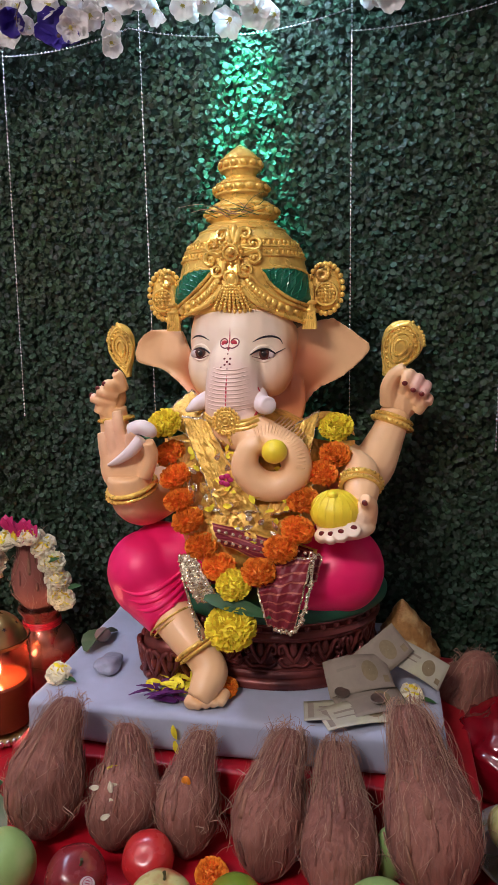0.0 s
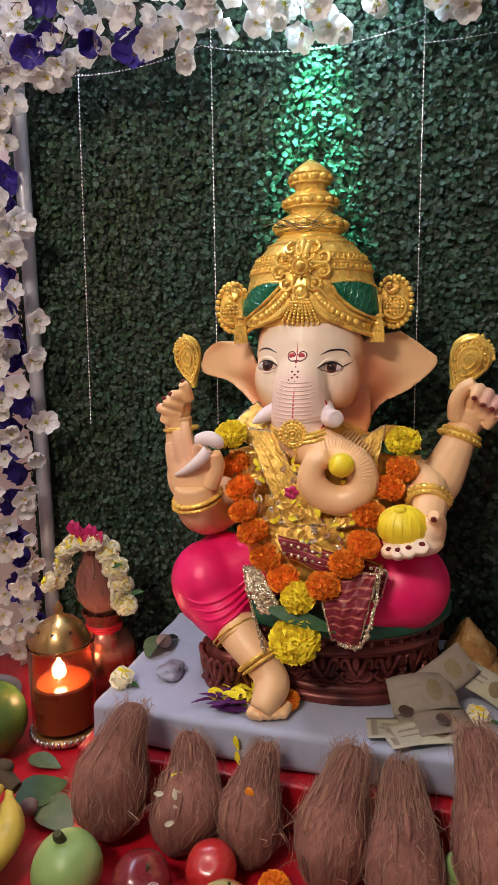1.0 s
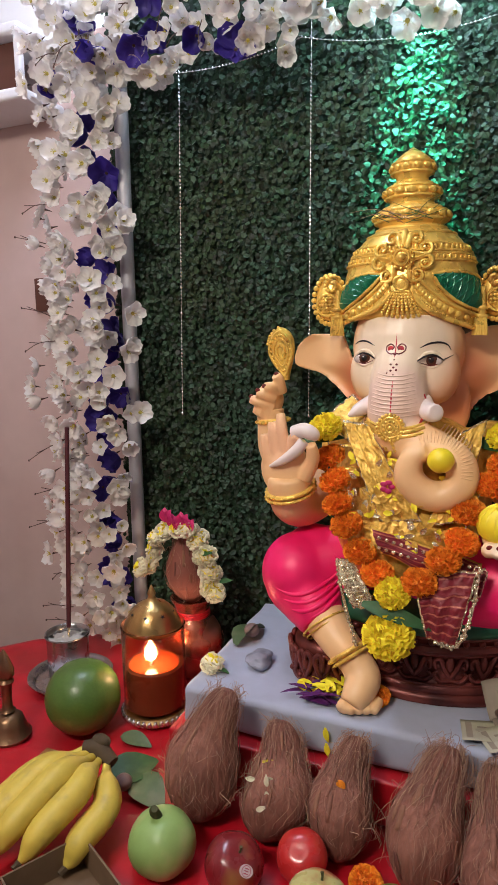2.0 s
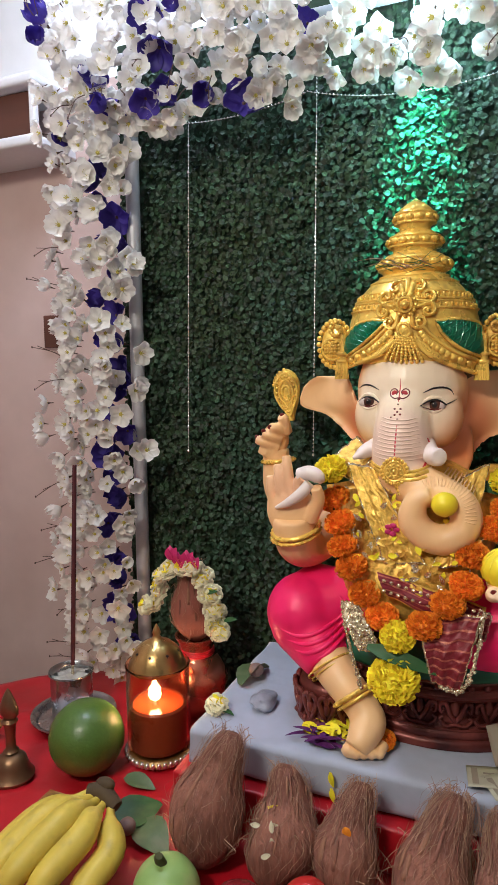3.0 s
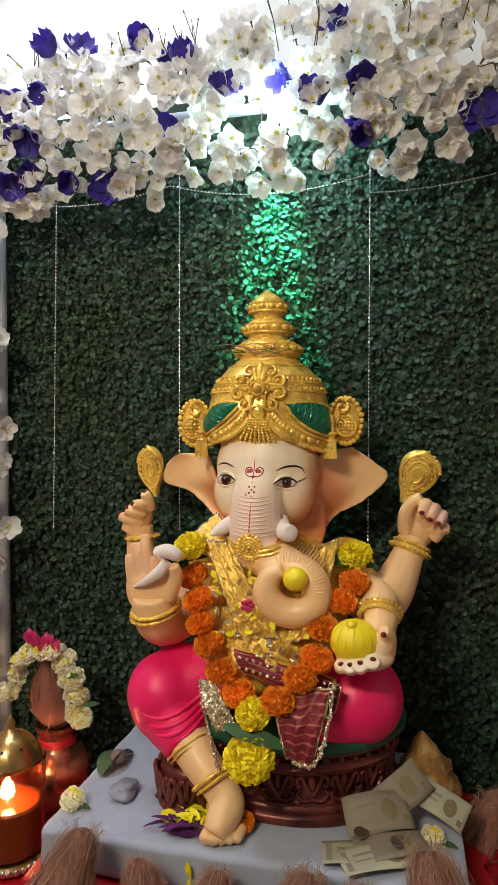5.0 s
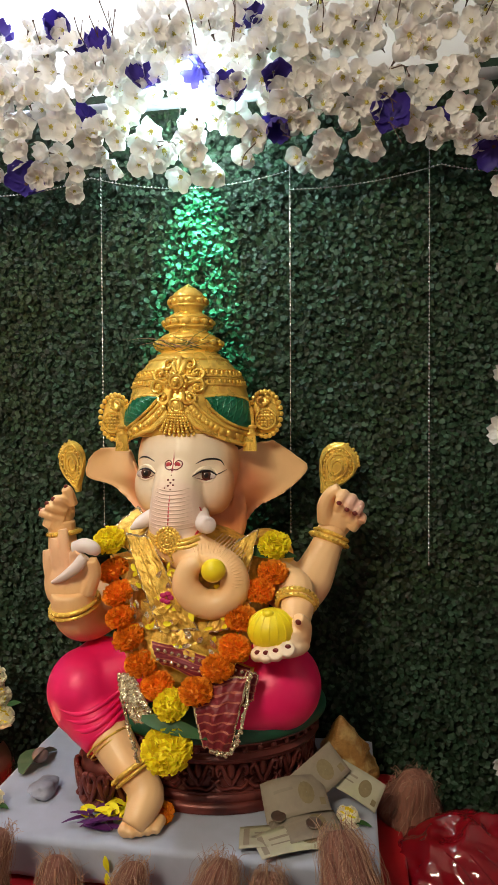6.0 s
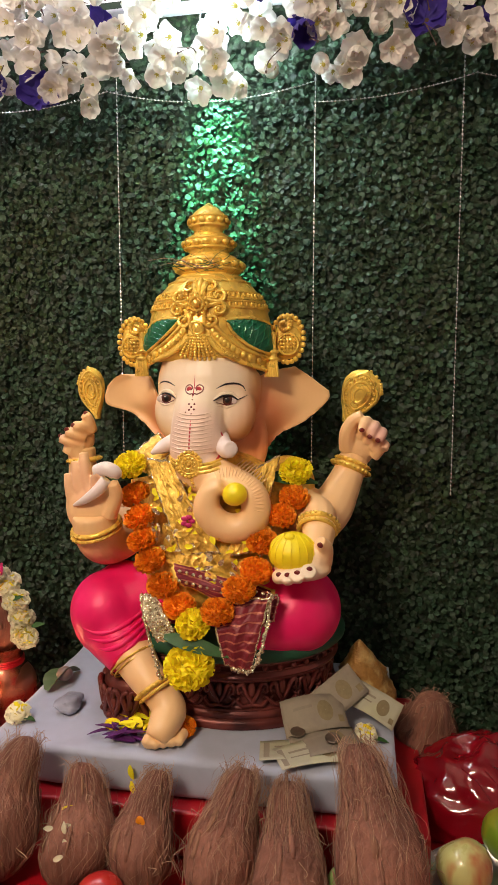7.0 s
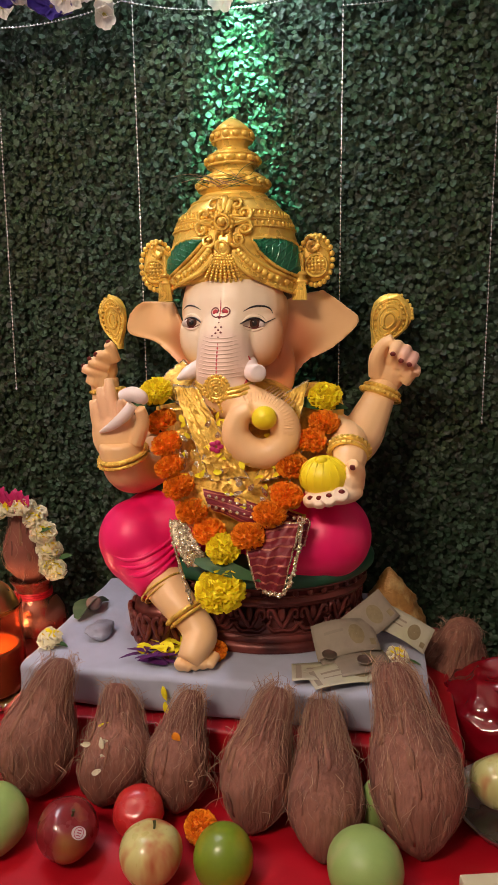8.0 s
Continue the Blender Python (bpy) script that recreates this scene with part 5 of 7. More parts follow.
# ---- flowers and cloth on the statue ----
def pompon_mesh(name, mats, size, count, seed, flat=0.82, petal=0.34, eye=0.0):
    """A full double flower: ruffled petals set in rings over a flattened ball."""
    rg = random.Random(seed)
    bm = bmesh.new()
    ball(bm, (0, 0, 0), (size * 0.80, size * 0.80, size * 0.76 * flat), 10, 7)
    for k in range(count):
        z = 1 - 1.75 * (k + 0.5) / count
        a = k * 2.39996 + rg.uniform(-0.2, 0.2)
        r = math.sqrt(max(0.0, 1 - z * z))
        nrm = V((r * math.cos(a), r * math.sin(a), z))
        side = V((-math.sin(a), math.cos(a), 0))
        side = (Matrix.Rotation(rg.uniform(-1.2, 1.2), 3, nrm) @ side).normalized()
        out = (nrm + V((0, 0, 0.35)) * (1 - abs(z)) + side * rg.uniform(-0.55, 0.55)).normalized()
        rise = side.cross(nrm).normalized()
        w = size * petal * rg.uniform(0.75, 1.15)
        root = V((nrm.x, nrm.y, nrm.z * flat)) * size * 0.72
        tip = root + out * size * rg.uniform(0.20, 0.34)
        mi = 1 if eye and z > eye else 0
        grid = [[root - side * w * 0.25, root + nrm * size * 0.02, root + side * w * 0.25],
                [(root + tip) / 2 - side * w * 0.5 + rise * size * 0.02, (root + tip) / 2 - rise * size * 0.04, (root + tip) / 2 + side * w * 0.5 + rise * size * 0.02],
                [tip - side * w * 0.52 + rise * size * rg.uniform(-0.06, 0.09), tip - rise * size * 0.05 + out * size * 0.03, tip + side * w * 0.52 + rise * size * rg.uniform(-0.06, 0.09)]]
        surf(bm, grid, wrap=False, mi=mi)
    return finish(name, bm, mats, (0, 0, 0), 0)


ORANGE = [pompon_mesh("marigold", [MARIGOLD], 0.0295, 340, s, 0.50, 0.24) for s in (1, 2, 3)]
YELLOWS = [pompon_mesh("marigold", [MARIGOLD_Y], 0.030, 260, s, 0.62, 0.28) for s in (4, 5)]
CREAMS = [pompon_mesh("cream_flower", [CREAM_PETAL, MARIGOLD_Y], 0.022, 60, s, 0.6, 0.5, 0.80) for s in (6, 7)]


def place(name, me, parent, at, facing, s=1.0, label=""):
    o = new(name, me)
    q = V(facing).to_track_quat("Z", "Y").to_matrix().to_4x4() @ pose(0, 0, 0, 0, 0, rnd(0, 360))
    m = Matrix.Translation(V(at) - (base_of(parent) if parent else V())) @ q @ Matrix.Diagonal((s, s, s, 1))
    if parent:
        o.parent = parent
    o.matrix_basis = m
    return tagged(o, label)


def leaf_blade(bm, root, way, up, length, width, mi=0, curl=0.15, n=7, fold=0.12):
    """A pointed leaf with a midrib fold, swept from its root."""
    way, up = V(way).normalized(), V(up).normalized()
    side = way.cross(up).normalized()
    grid = []
    for j in range(n):
        s = j / (n - 1)
        w = width * math.sin(math.pi * (0.06 + 0.90 * s) ** 0.8) * 0.5
        c = V(root) + way * length * s + up * length * curl * (s - s * s * 1.6)
        grid.append([c - side * w + up * w * fold * 2, c - side * w * 0.5 + up * w * fold, c, c + side * w * 0.5 + up * w * fold, c + side * w + up * w * fold * 2])
    sheet(bm, grid, 0.0008, mi)


def marigold_garland():
    random.seed(31)
    g = thing("marigold_garland", (-0.07, 1.02, 1.0), "garland of orange and yellow marigolds round the statue's neck", "garland")
    left = [(-0.2152, 1.0850, 1.1981), (-0.1977, 1.0620, 1.1627), (-0.1877, 1.0450, 1.1260), (-0.1682, 1.0300, 1.0940), (-0.1415, 1.0150, 1.0553), (-0.1084, 1.0000, 1.0250)]
    right = [(0.0745, 1.1050, 1.1960), (0.0542, 1.0750, 1.1697), (0.0263, 1.0450, 1.1300), (0.0197, 1.0200, 1.0874), (-0.0067, 1.0030, 1.0585), (-0.0402, 0.9900, 1.0235)]
    for p in left + right:
        f = V((1.5 * (p[0] + 0.07) + rnd(-0.15, 0.15), -0.38, 1.0))
        place("marigold", random.choice(ORANGE), g, p, f, rnd(0.92, 1.02))
    for p, s in (((-0.2210, 1.0850, 1.2513), 0.98), ((0.0721, 1.1500, 1.2362), 1.02), ((-0.0800, 0.9780, 1.0040), 0.95), ((-0.0810, 0.9550, 0.9412), 1.34)):
        place("marigold", random.choice(YELLOWS), g, p, (rnd(-0.2, 0.2), -0.55, 0.85), s, "yellow marigold")
    bm = bmesh.new()
    pts = [(-0.2263, 1.1000, 1.2493), *[(p[0], p[1] + 0.012, p[2]) for p in left], (-0.0830, 0.9900, 0.9991), *[(p[0], p[1] + 0.012, p[2]) for p in reversed(right)], (0.0709, 1.1650, 1.2340)]
    tube(bm, [(*p, 0.0012) for p in pts], 5, 0, 3)
    part("thread", bm, CREAM_PETAL, g)
    for root, way, ln, w in (((-0.1260, 0.9680, 0.9842), (1, -0.05, -0.20), 0.120, 0.026), ((0.0234, 1.1400, 1.2264), (1, 0.1, -0.08), 0.090, 0.028), ((-0.2630, 1.0900, 1.2282), (1, -0.1, 0.12), 0.075, 0.026)):
        bm = bmesh.new()
        leaf_blade(bm, root, way, (0, -0.8, 0.6), ln, w)
        part("leaf", bm, LEAF, g, "dark green leaf")


marigold_garland()


ROSE_WEAVE = material("rose_gold_weave", (0.42, 0.12, 0.08), 0.4, 0.3, vary=0.4, grain=300, bump=0.5)


def draped_cloth():
    random.seed(5)
    c = thing("draped_cloth", (-0.05, 1.03, 1.0), "maroon and gold festive cloth draped over the statue's lap", "cloth")

    def strip(name, corners, mats, rows, cols, wave, edge, label, thick=0.003, bulge=0.0, crumple=0.0, woven=False):
        (a, b), (d, e) = corners
        a, b, d, e = V(a), V(b), V(d), V(e)
        grid = []
        for j in range(rows):
            v = j / (rows - 1)
            row = []
            for i in range(cols):
                u = i / (cols - 1)
                p = (a * (1 - u) + b * u) * (1 - v) + (d * (1 - u) + e * u) * v
                q = V((u * 5 + len(label), v * 9, bulge * 90))
                p += crumple * V((noise.noise(q) * 0.4, -abs(noise.noise(q * 1.3)) - 0.5 * noise.noise(q * 3.1), noise.noise(q + V((7, 0, 0))) * 0.4))
                p += V((0, -bulge * math.sin(math.pi * v) - wave * math.sin(u * 15 + v * 3) - 0.3 * wave * noise.noise(V((u * 8, v * 8, 3))), 0.3 * wave * math.sin(u * 11)))
                row.append(p)
            grid.append(row)
        bm = bmesh.new()
        fs = sheet(bm, grid, thick, 0, 1 if edge else None)
        if woven:
            for k, fc in enumerate(fs):
                j = (k // 2) // (cols - 1)
                if j % 5 == 2 and fc.material_index == 0:
                    fc.material_index = 2
        return part(name, bm, mats, c, label, 0)
    # sash across the belly, the hanging end, and lace borders
    strip("sash", [((-0.128, 1.018, 1.098), (0.050, 1.040, 1.050)), ((-0.105, 1.005, 1.060), (0.050, 1.020, 1.000))], [MAROON, BROCADE, ROSE_WEAVE], 22, 30, 0.003, True, "maroon brocade sash with gold border", bulge=0.012, crumple=0.004, woven=True)
    strip("panel", [((-0.0491, 0.9980, 1.0306), (0.0476, 1.0050, 1.0500)), ((-0.0232, 0.9680, 0.9413), (0.0184, 0.9680, 0.9329))], [MAROON, TINSEL, ROSE_WEAVE], 40, 26, 0.003, True, "hanging maroon panel with tinsel border", bulge=0.010, crumple=0.005, woven=True)
    strip("lap_fold", [((0.0398, 1.0100, 1.0564), (0.0610, 1.0150, 1.0462)), ((0.0337, 0.9950, 1.0000), (0.0508, 1.0050, 1.0066))], [MAROON, TINSEL, ROSE_WEAVE], 20, 12, 0.002, True, "maroon fold", crumple=0.004, woven=True)
    strip("lace", [((-0.1800, 1.0120, 1.0358), (-0.1515, 1.0080, 1.0484)), ((-0.1431, 0.9850, 0.9663), (-0.0997, 0.9750, 0.9791))], [TINSEL], 34, 14, 0.002, False, "silver tinsel lace", bulge=0.010, crumple=0.010)
    strip("shoulder_cloth", [((-0.1941, 1.1000, 1.2644), (-0.1441, 1.0900, 1.2587)), ((-0.1123, 1.0400, 1.1019), (-0.0442, 1.0400, 1.1081))], [BROCADE, TINSEL], 44, 34, 0.0015, True, "gold brocade shoulder cloth with a pale border", bulge=0.010, crumple=0.007)
    strip("shoulder_cloth", [((-0.0000, 1.1300, 1.2437), (0.0425, 1.1600, 1.2660)), ((-0.0376, 1.0450, 1.1001), (0.0188, 1.0500, 1.1102))], [BROCADE, TINSEL], 44, 34, 0.0015, True, "gold brocade shoulder cloth with a pale border", bulge=0.010, crumple=0.007)
    strip("collar_cloth", [((-0.1937, 1.1650, 1.3038), (-0.1476, 1.1200, 1.2771)), ((-0.2345, 1.1250, 1.2614), (-0.1807, 1.0850, 1.2265))], [BROCADE, TINSEL], 20, 20, 0.001, True, "gold brocade collar fold", bulge=0.006, crumple=0.006)
    # a tinsel cord edges the hanging panel and the trouser's wrap
    for pts in ([(0.0484, 0.9980, 1.0515), (0.0431, 0.9850, 1.0046), (0.0347, 0.9700, 0.9681), (0.0193, 0.9620, 0.9377), (-0.0094, 0.9620, 0.9394)], [(-0.1786, 1.0080, 1.0373), (-0.1699, 1.0000, 0.9961), (-0.1532, 0.9900, 0.9466), (-0.1370, 0.9820, 0.9016)]):
        bm = bmesh.new()
        tube(bm, [(*p, 0.0026) for p in pts], 6, 0, 6)
        for p in spline(pts, 12):
            ball(bm, V(p) + V((rnd(-0.0025, 0.0025), -0.001, rnd(-0.0025, 0.0025))), rnd(0.0022, 0.0040), 5, 4)
        part("tinsel_cord", bm, TINSEL, c, "glittering tinsel cord")
    # a magenta woven flower on the shoulder cloth
    bm = bmesh.new()
    for k in range(5):
        ball(bm, V((-0.1032, 1.0430, 1.1619)) + V((0.007 * math.cos(k * 1.257), -0.001 * k, 0.007 * math.sin(k * 1.257))), (0.006, 0.002, 0.0045), 8, 5)
    part("woven_flower", bm, ROSE_PETAL, c, "magenta woven flower")
    # woven rows of pale motifs on the sash and the panel
    for r in range(2):
        for i in range(13):
            bm = bmesh.new()
            u = (i + 0.5) / 13
            x = -0.112 + 0.150 * u
            z = 1.088 - 0.016 * r - 0.040 * u
            y = 0.997 + 0.018 * u - 0.002 * r
            ball(bm, (x, y, z), (0.0034, 0.0016, 0.0034), 6, 5)
            part("motif", bm, TINSEL, c)
    # small flakes of yellow blossom and foil on the chest
    for k in range(170):
        bm = bmesh.new()
        x, z = rnd(-0.185, 0.03), rnd(1.06, 1.24)
        y = 1.075 - 0.05 * math.cos((x + 0.08) * 9) + (z - 1.1) * 0.35
        a = rnd(0, 6.28)
        leaf_blade(bm, (x, y, z), (math.cos(a), -0.3, math.sin(a)), (0.2, -1, 0.2), rnd(0.012, 0.022), rnd(0.006, 0.011), n=4)
        part("foil_flake", bm, random.choice([BROCADE, TINSEL, MARIGOLD_Y]), c)


draped_cloth()


# ---- coconuts ----
def coconut(foot, top, radius, seed, tuft=1.0, label="", strands=260):
    rg = random.Random(seed)
    foot, top = V(foot), V(top)
    c = thing("coconut", foot, label, "coconut", "row of coconuts before the platform")
    way = top - foot
    prof = [(0.0, 0.10), (0.05, 0.42), (0.14, 0.72), (0.26, 0.94), (0.38, 1.0), (0.50, 0.96), (0.60, 0.84), (0.69, 0.68), (0.78, 0.58), (0.88, 0.50), (0.96, 0.38), (1.0, 0.20)]
    bow = V((rg.uniform(-0.008, 0.008), 0, 0))
    u = way.normalized().orthogonal().normalized()
    w = way.normalized().cross(u)

    def at(s, a, lift=0.0):
        r = np.interp(s, [p[0] for p in prof], [p[1] for p in prof]) * radius
        r *= 1 + 0.05 * noise.noise(V((math.cos(a) * 2 + seed, math.sin(a) * 2, s * 4))) + 0.03 * noise.noise(V((math.cos(a) * 7, math.sin(a) * 7 + seed, s * 9)))
        return foot + way * s + bow * math.sin(math.pi * s) * 2 + (u * math.cos(a) + w * math.sin(a)) * (r + lift)
    bm = bmesh.new()
    ss = [k / 34 for k in range(35)]
    surf(bm, [[at(s, 2 * math.pi * k / 40) for k in range(40)] for s in ss])
    part("husk", bm, HUSK, c, sharp=0)
    bm = bmesh.new()
    for k in range(strands):
        a = rg.uniform(0, 2 * math.pi)
        s0 = rg.uniform(0.05, 0.72)
        s1 = min(1.0, s0 + rg.uniform(0.10, 0.30))
        if rg.random() < 0.42 * tuft:
            s0, s1 = rg.uniform(0.55, 0.8), rg.uniform(0.98, 1.05)
        da = rg.uniform(-0.45, 0.45)
        loose = 0.020 * rg.random() if rg.random() < 0.25 else 0.004
        thick = rg.uniform(0.00014, 0.00036)
        pts = []
        for j in range(5):
            q = j / 4
            p = at(min(1.0, s0 + (s1 - s0) * q), a + da * q + 0.06 * math.sin(q * 7 + k), 0.0008 + loose * (q if k % 2 else math.sin(math.pi * q)))
            if s1 > 1:
                p += way * max(0.0, (s1 - 1) * q) + V((rg.uniform(-1, 1), rg.uniform(-1, 1), 0)) * 0.002 * q
            pts.append((*p, thick * (1 - 0.5 * q)))
        tube(bm, pts, 3, 0, 2)
    for k in range(int(36 * tuft)):
        a = rg.uniform(0, 2 * math.pi)
        p = at(rg.uniform(0.80, 1.0), a, -0.002)
        q = p + way * rg.uniform(0.03, 0.10) + (u * math.cos(a) + w * math.sin(a)) * rg.uniform(0.0, 0.012)
        e = q + way * rg.uniform(-0.02, 0.05) + V((rg.uniform(-0.012, 0.012), rg.uniform(-0.008, 0.008), 0))
        tube(bm, [(*p, 0.0005), (*q, 0.00045), (*e, 0.0002)], 3, 0, 3)
    for k in range(26):
        a = rg.uniform(0, 2 * math.pi)
        s = rg.uniform(0.2, 0.8)
        p = at(s, a, 0.001)
        d = (p - (foot + way * s)).normalized()
        q = p + d * rg.uniform(0.006, 0.016) + V((rg.uniform(-0.012, 0.012), -0.002, rg.uniform(-0.02, 0.012)))
        e = q + V((rg.uniform(-0.014, 0.014), 0, rg.uniform(-0.022, -0.004)))
        tube(bm, [(*p, 0.0005), (*q, 0.0005), (*e, 0.0003)], 3, 0, 4)
    part("fibre", bm, FIBRE, c, "loose pale husk fibres")
    # flat strips of husk peeling off the shell
    bm = bmesh.new()
    for k in range(30):
        a, s0 = rg.uniform(0, 2 * math.pi), rg.uniform(0.08, 0.80)
        ln, wd, peel = rg.uniform(0.10, 0.24), rg.uniform(0.03, 0.10), rg.uniform(0.0, 0.006)
        grid = []
        for j in range(5):
            q = j / 4
            ww = wd * (0.35 + 0.65 * math.sin(math.pi * (0.1 + 0.8 * q)))
            grid.append([at(min(1.0, s0 + ln * q), a + ww * e, 0.0014 + peel * q * q - 0.0006 * e * e) for e in (-1, 0, 1)])
        sheet(bm, grid, 0.0006, 0)
    tagged(part("peeling_husk", bm, HUSK_STRIP, c, "peeling flat strips of husk", 0), kind="stuff")
    return c, at


def coconuts():
    T = TABLE + 0.006
    coconut((-0.352, 0.800, T), (-0.322, 0.868, 0.846), 0.060, 1, label="hairy brown coconut with a thick tuft, standing on red cloth")
    c, at = coconut((-0.236, 0.800, T), (-0.233, 0.880, 0.806), 0.054, 2, 0.7, "brown coconut smeared with paste and petals")
    for k, (s, a) in enumerate(((0.55, -1.75), (0.50, -1.55), (0.52, -1.4), (0.46, -1.6), (0.3, -1.7), (0.66, -1.6))):
        front = min((at(s, 2 * math.pi * i / 40, 0.0015) for i in range(40)), key=lambda p: p.y + abs(p.x + 0.236 - 0.010 * math.sin(k * 2.4)) * 1.5)
        bm = bmesh.new()
        leaf_blade(bm, front, (math.cos(k * 1.7) if k != 5 else 1.0, 0.05, math.sin(k * 1.7) if k != 5 else 0.15), (0, -1, 0.3), 0.018 if k != 5 else 0.034, 0.008)
        part("stuck_petal", bm, MARIGOLD_Y if k == 5 else CREAM_PETAL, c)
    c, at = coconut((-0.122, 0.805, T), (-0.112, 0.888, 0.802), 0.048, 3, label="small brown coconut with a vermilion dab, standing on red cloth")
    bm = bmesh.new()
    front = min((at(0.62, 2 * math.pi * i / 40, 0.001) for i in range(40)), key=lambda p: p.y)
    ball(bm, front, (0.007, 0.002, 0.009), 12, 8)
    part("vermilion_dab", bm, MARIGOLD, c, "orange vermilion powder")
    coconut((-0.006, 0.785, T), (0.026, 0.884, 0.822), 0.053, 4, 1.4, "long fibrous brown coconut standing on red cloth", 380)
    coconut((0.104, 0.752, T), (0.089, 0.888, 0.806), 0.053, 5, 1.6, "long fibrous brown coconut leaning on the platform", 380)
    coconut((0.234, 0.782, T), (0.190, 0.905, 0.866), 0.064, 6, 1.2, "large brown coconut with a tall tuft of fibre", 380)


coconuts()


# ---- fruit ----
def round_fruit(name, at, r, tall, mats, label, category, seed, stem=True, dimple=0.18, lobes=5, lobe=0.02, shoulder=0.0, tilt=(0, 0), group=""):
    f = thing(name, (at[0], at[1], at[2] - r * tall), label, category, group)
    rg = random.Random(seed)
    bm = bmesh.new()
    turn = Euler((radians(tilt[0]), radians(tilt[1]), rg.uniform(0, 6))).to_matrix()
    n, m = 32, 22
    rows = []
    for j in range(m + 1):
        a = math.pi * (j + 0.02) / (m + 0.04)
        row = []
        for k in range(n):
            b = 2 * math.pi * k / n
            rr = r * (1 + lobe * math.cos(lobes * b) * (0.4 + 0.6 * abs(math.cos(a)))) * (1 + shoulder * -math.cos(a))
            rr *= 1 + 0.015 * noise.noise(V((math.cos(b) * 2, math.sin(b) * 2 + seed, a * 2)))
            pinch = dimple * (math.exp(-(a / 0.35) ** 2) + 0.7 * math.exp(-((math.pi - a) / 0.35) ** 2))
            z = -math.cos(a) * r * tall
            row.append(V(at) + turn @ V((rr * math.sin(a) * math.cos(b), rr * math.sin(a) * math.sin(b), z * (1 - pinch))))
        rows.append(row)
    surf(bm, rows)
    skin = part("skin", bm, mats, f, sharp=0)
    if stem:
        bm = bmesh.new()
        p = V(at) + turn @ V((0, 0, r * tall * (1 - dimple)))
        q = V(at) + turn @ V((0.002, 0.001, r * tall * (1 + 0.12)))
        tube(bm, [(*p, 0.0020), (*((p + q) / 2 + V((0.001, 0, 0))), 0.0016), (*q, 0.0024)], 7, 0, 3)
        part("stem", bm, STEM, f)
    return f


def fruit():
    f = round_fruit("apple", (-0.242, 0.708, 0.688), 0.0410, 0.96, APPLE_DARK, "dark red apple with a yellow-green patch and a sticker", "apple", 3, shoulder=0.08, tilt=(24, -12), group="apples on the red cloth")
    bm = bmesh.new()
    c = V((-0.242, 0.708, 0.688))
    d = V((0.70, -0.55, 0.46)).normalized()
    u = d.orthogonal().normalized()
    w = d.cross(u)
    p = c + d * 0.0418
    bm.faces.new([bm.verts.new(p + u * 0.008 * math.cos(t) + w * 0.0105 * math.sin(t)) for t in np.linspace(0, 2 * math.pi, 20, endpoint=False)])
    st = part("sticker", bm, STICKER, f, "small white oval sticker")
    bm = bmesh.new()
    hoop(bm, p + d * 0.0002, 0.0065, 0.0004, d, 20, 4)
    for k in (-1, 0, 1):
        tube(bm, [(*(p + d * 0.0004 + u * 0.003 * k - w * 0.003), 0.0006), (*(p + d * 0.0004 + u * 0.003 * k + w * 0.003), 0.0006)], 4, 0, 1)
    part("print", bm, STICKER_PRINT, st, "red printed ring")
    round_fruit("apple", (-0.160, 0.762, 0.683), 0.0365, 0.96, APPLE_RED, "bright red glossy apple on the red cloth", "apple", 5, stem=False, shoulder=0.07, tilt=(-30, 20), group="apples on the red cloth")
    round_fruit("apple", (-0.116, 0.690, 0.687), 0.0410, 0.95, APPLE_YELLOW, "pale yellow apple streaked with red", "apple", 7, shoulder=0.09, tilt=(10, 6), group="apples on the red cloth")
    round_fruit("mango", (-0.021, 0.700, 0.688), 0.0390, 1.08, LIME, "smooth green-yellow mango on the red cloth", "mango", 9, stem=False, dimple=0.03, lobe=0.0)
    round_fruit("guava", (0.158, 0.712, 0.692), 0.0480, 0.96, GUAVA, "pale green guava on the red cloth", "guava", 11, stem=False, dimple=0.06, lobe=0.02)
    g = round_fruit("guava", (-0.352, 0.702, 0.693), 0.0490, 0.96, GUAVA, "pale green guava with a withered calyx", "guava", 13, stem=False, dimple=0.12, lobe=0.03)
    bm = bmesh.new()
    tube(bm, [(-0.354, 0.700, 0.733, 0.006), (-0.358, 0.694, 0.746, 0.0075), (-0.355, 0.690, 0.754, 0.005)], 8, 0, 3)
    part("calyx", bm, STEM, g, "withered brown-green calyx")
    round_fruit("pomelo", (-0.672, 0.945, 0.718), 0.0730, 0.98, MELON, "large round green citrus fruit with an orange blush", "fruit", 15, stem=False, dimple=0.04, lobe=0.0)
    round_fruit("apple", (0.345, 0.885, 0.705), 0.0400, 0.95, APPLE_YELLOW, "yellow spotted apple on a steel plate", "apple", 17, stem=False, shoulder=0.06, tilt=(30, 30))
    round_fruit("mango", (0.425, 0.985, 0.690), 0.0400, 1.0, LIME, "bright green mango beside the red parcel", "mango", 19, stem=False, dimple=0.03, lobe=0.0)
    round_fruit("gourd", (0.168, 0.822, 0.690), 0.0210, 1.9, GUAVA, "small green gourd between two coconuts", "gourd", 21, stem=False, dimple=0.02, lobe=0.04)
    round_fruit("gourd", (0.290, 1.200, 0.715), 0.0200, 2.2, LEAF, "narrow green vegetable behind the red parcel", "vegetable", 22, stem=False, dimple=0.02, lobe=0.04)
    # bananas
    b = thing("banana_bunch", (-0.52, 0.70, TABLE), "bunch of ripe yellow bananas on the red cloth", "bananas")
    crown = V((-0.530, 0.782, 0.742))
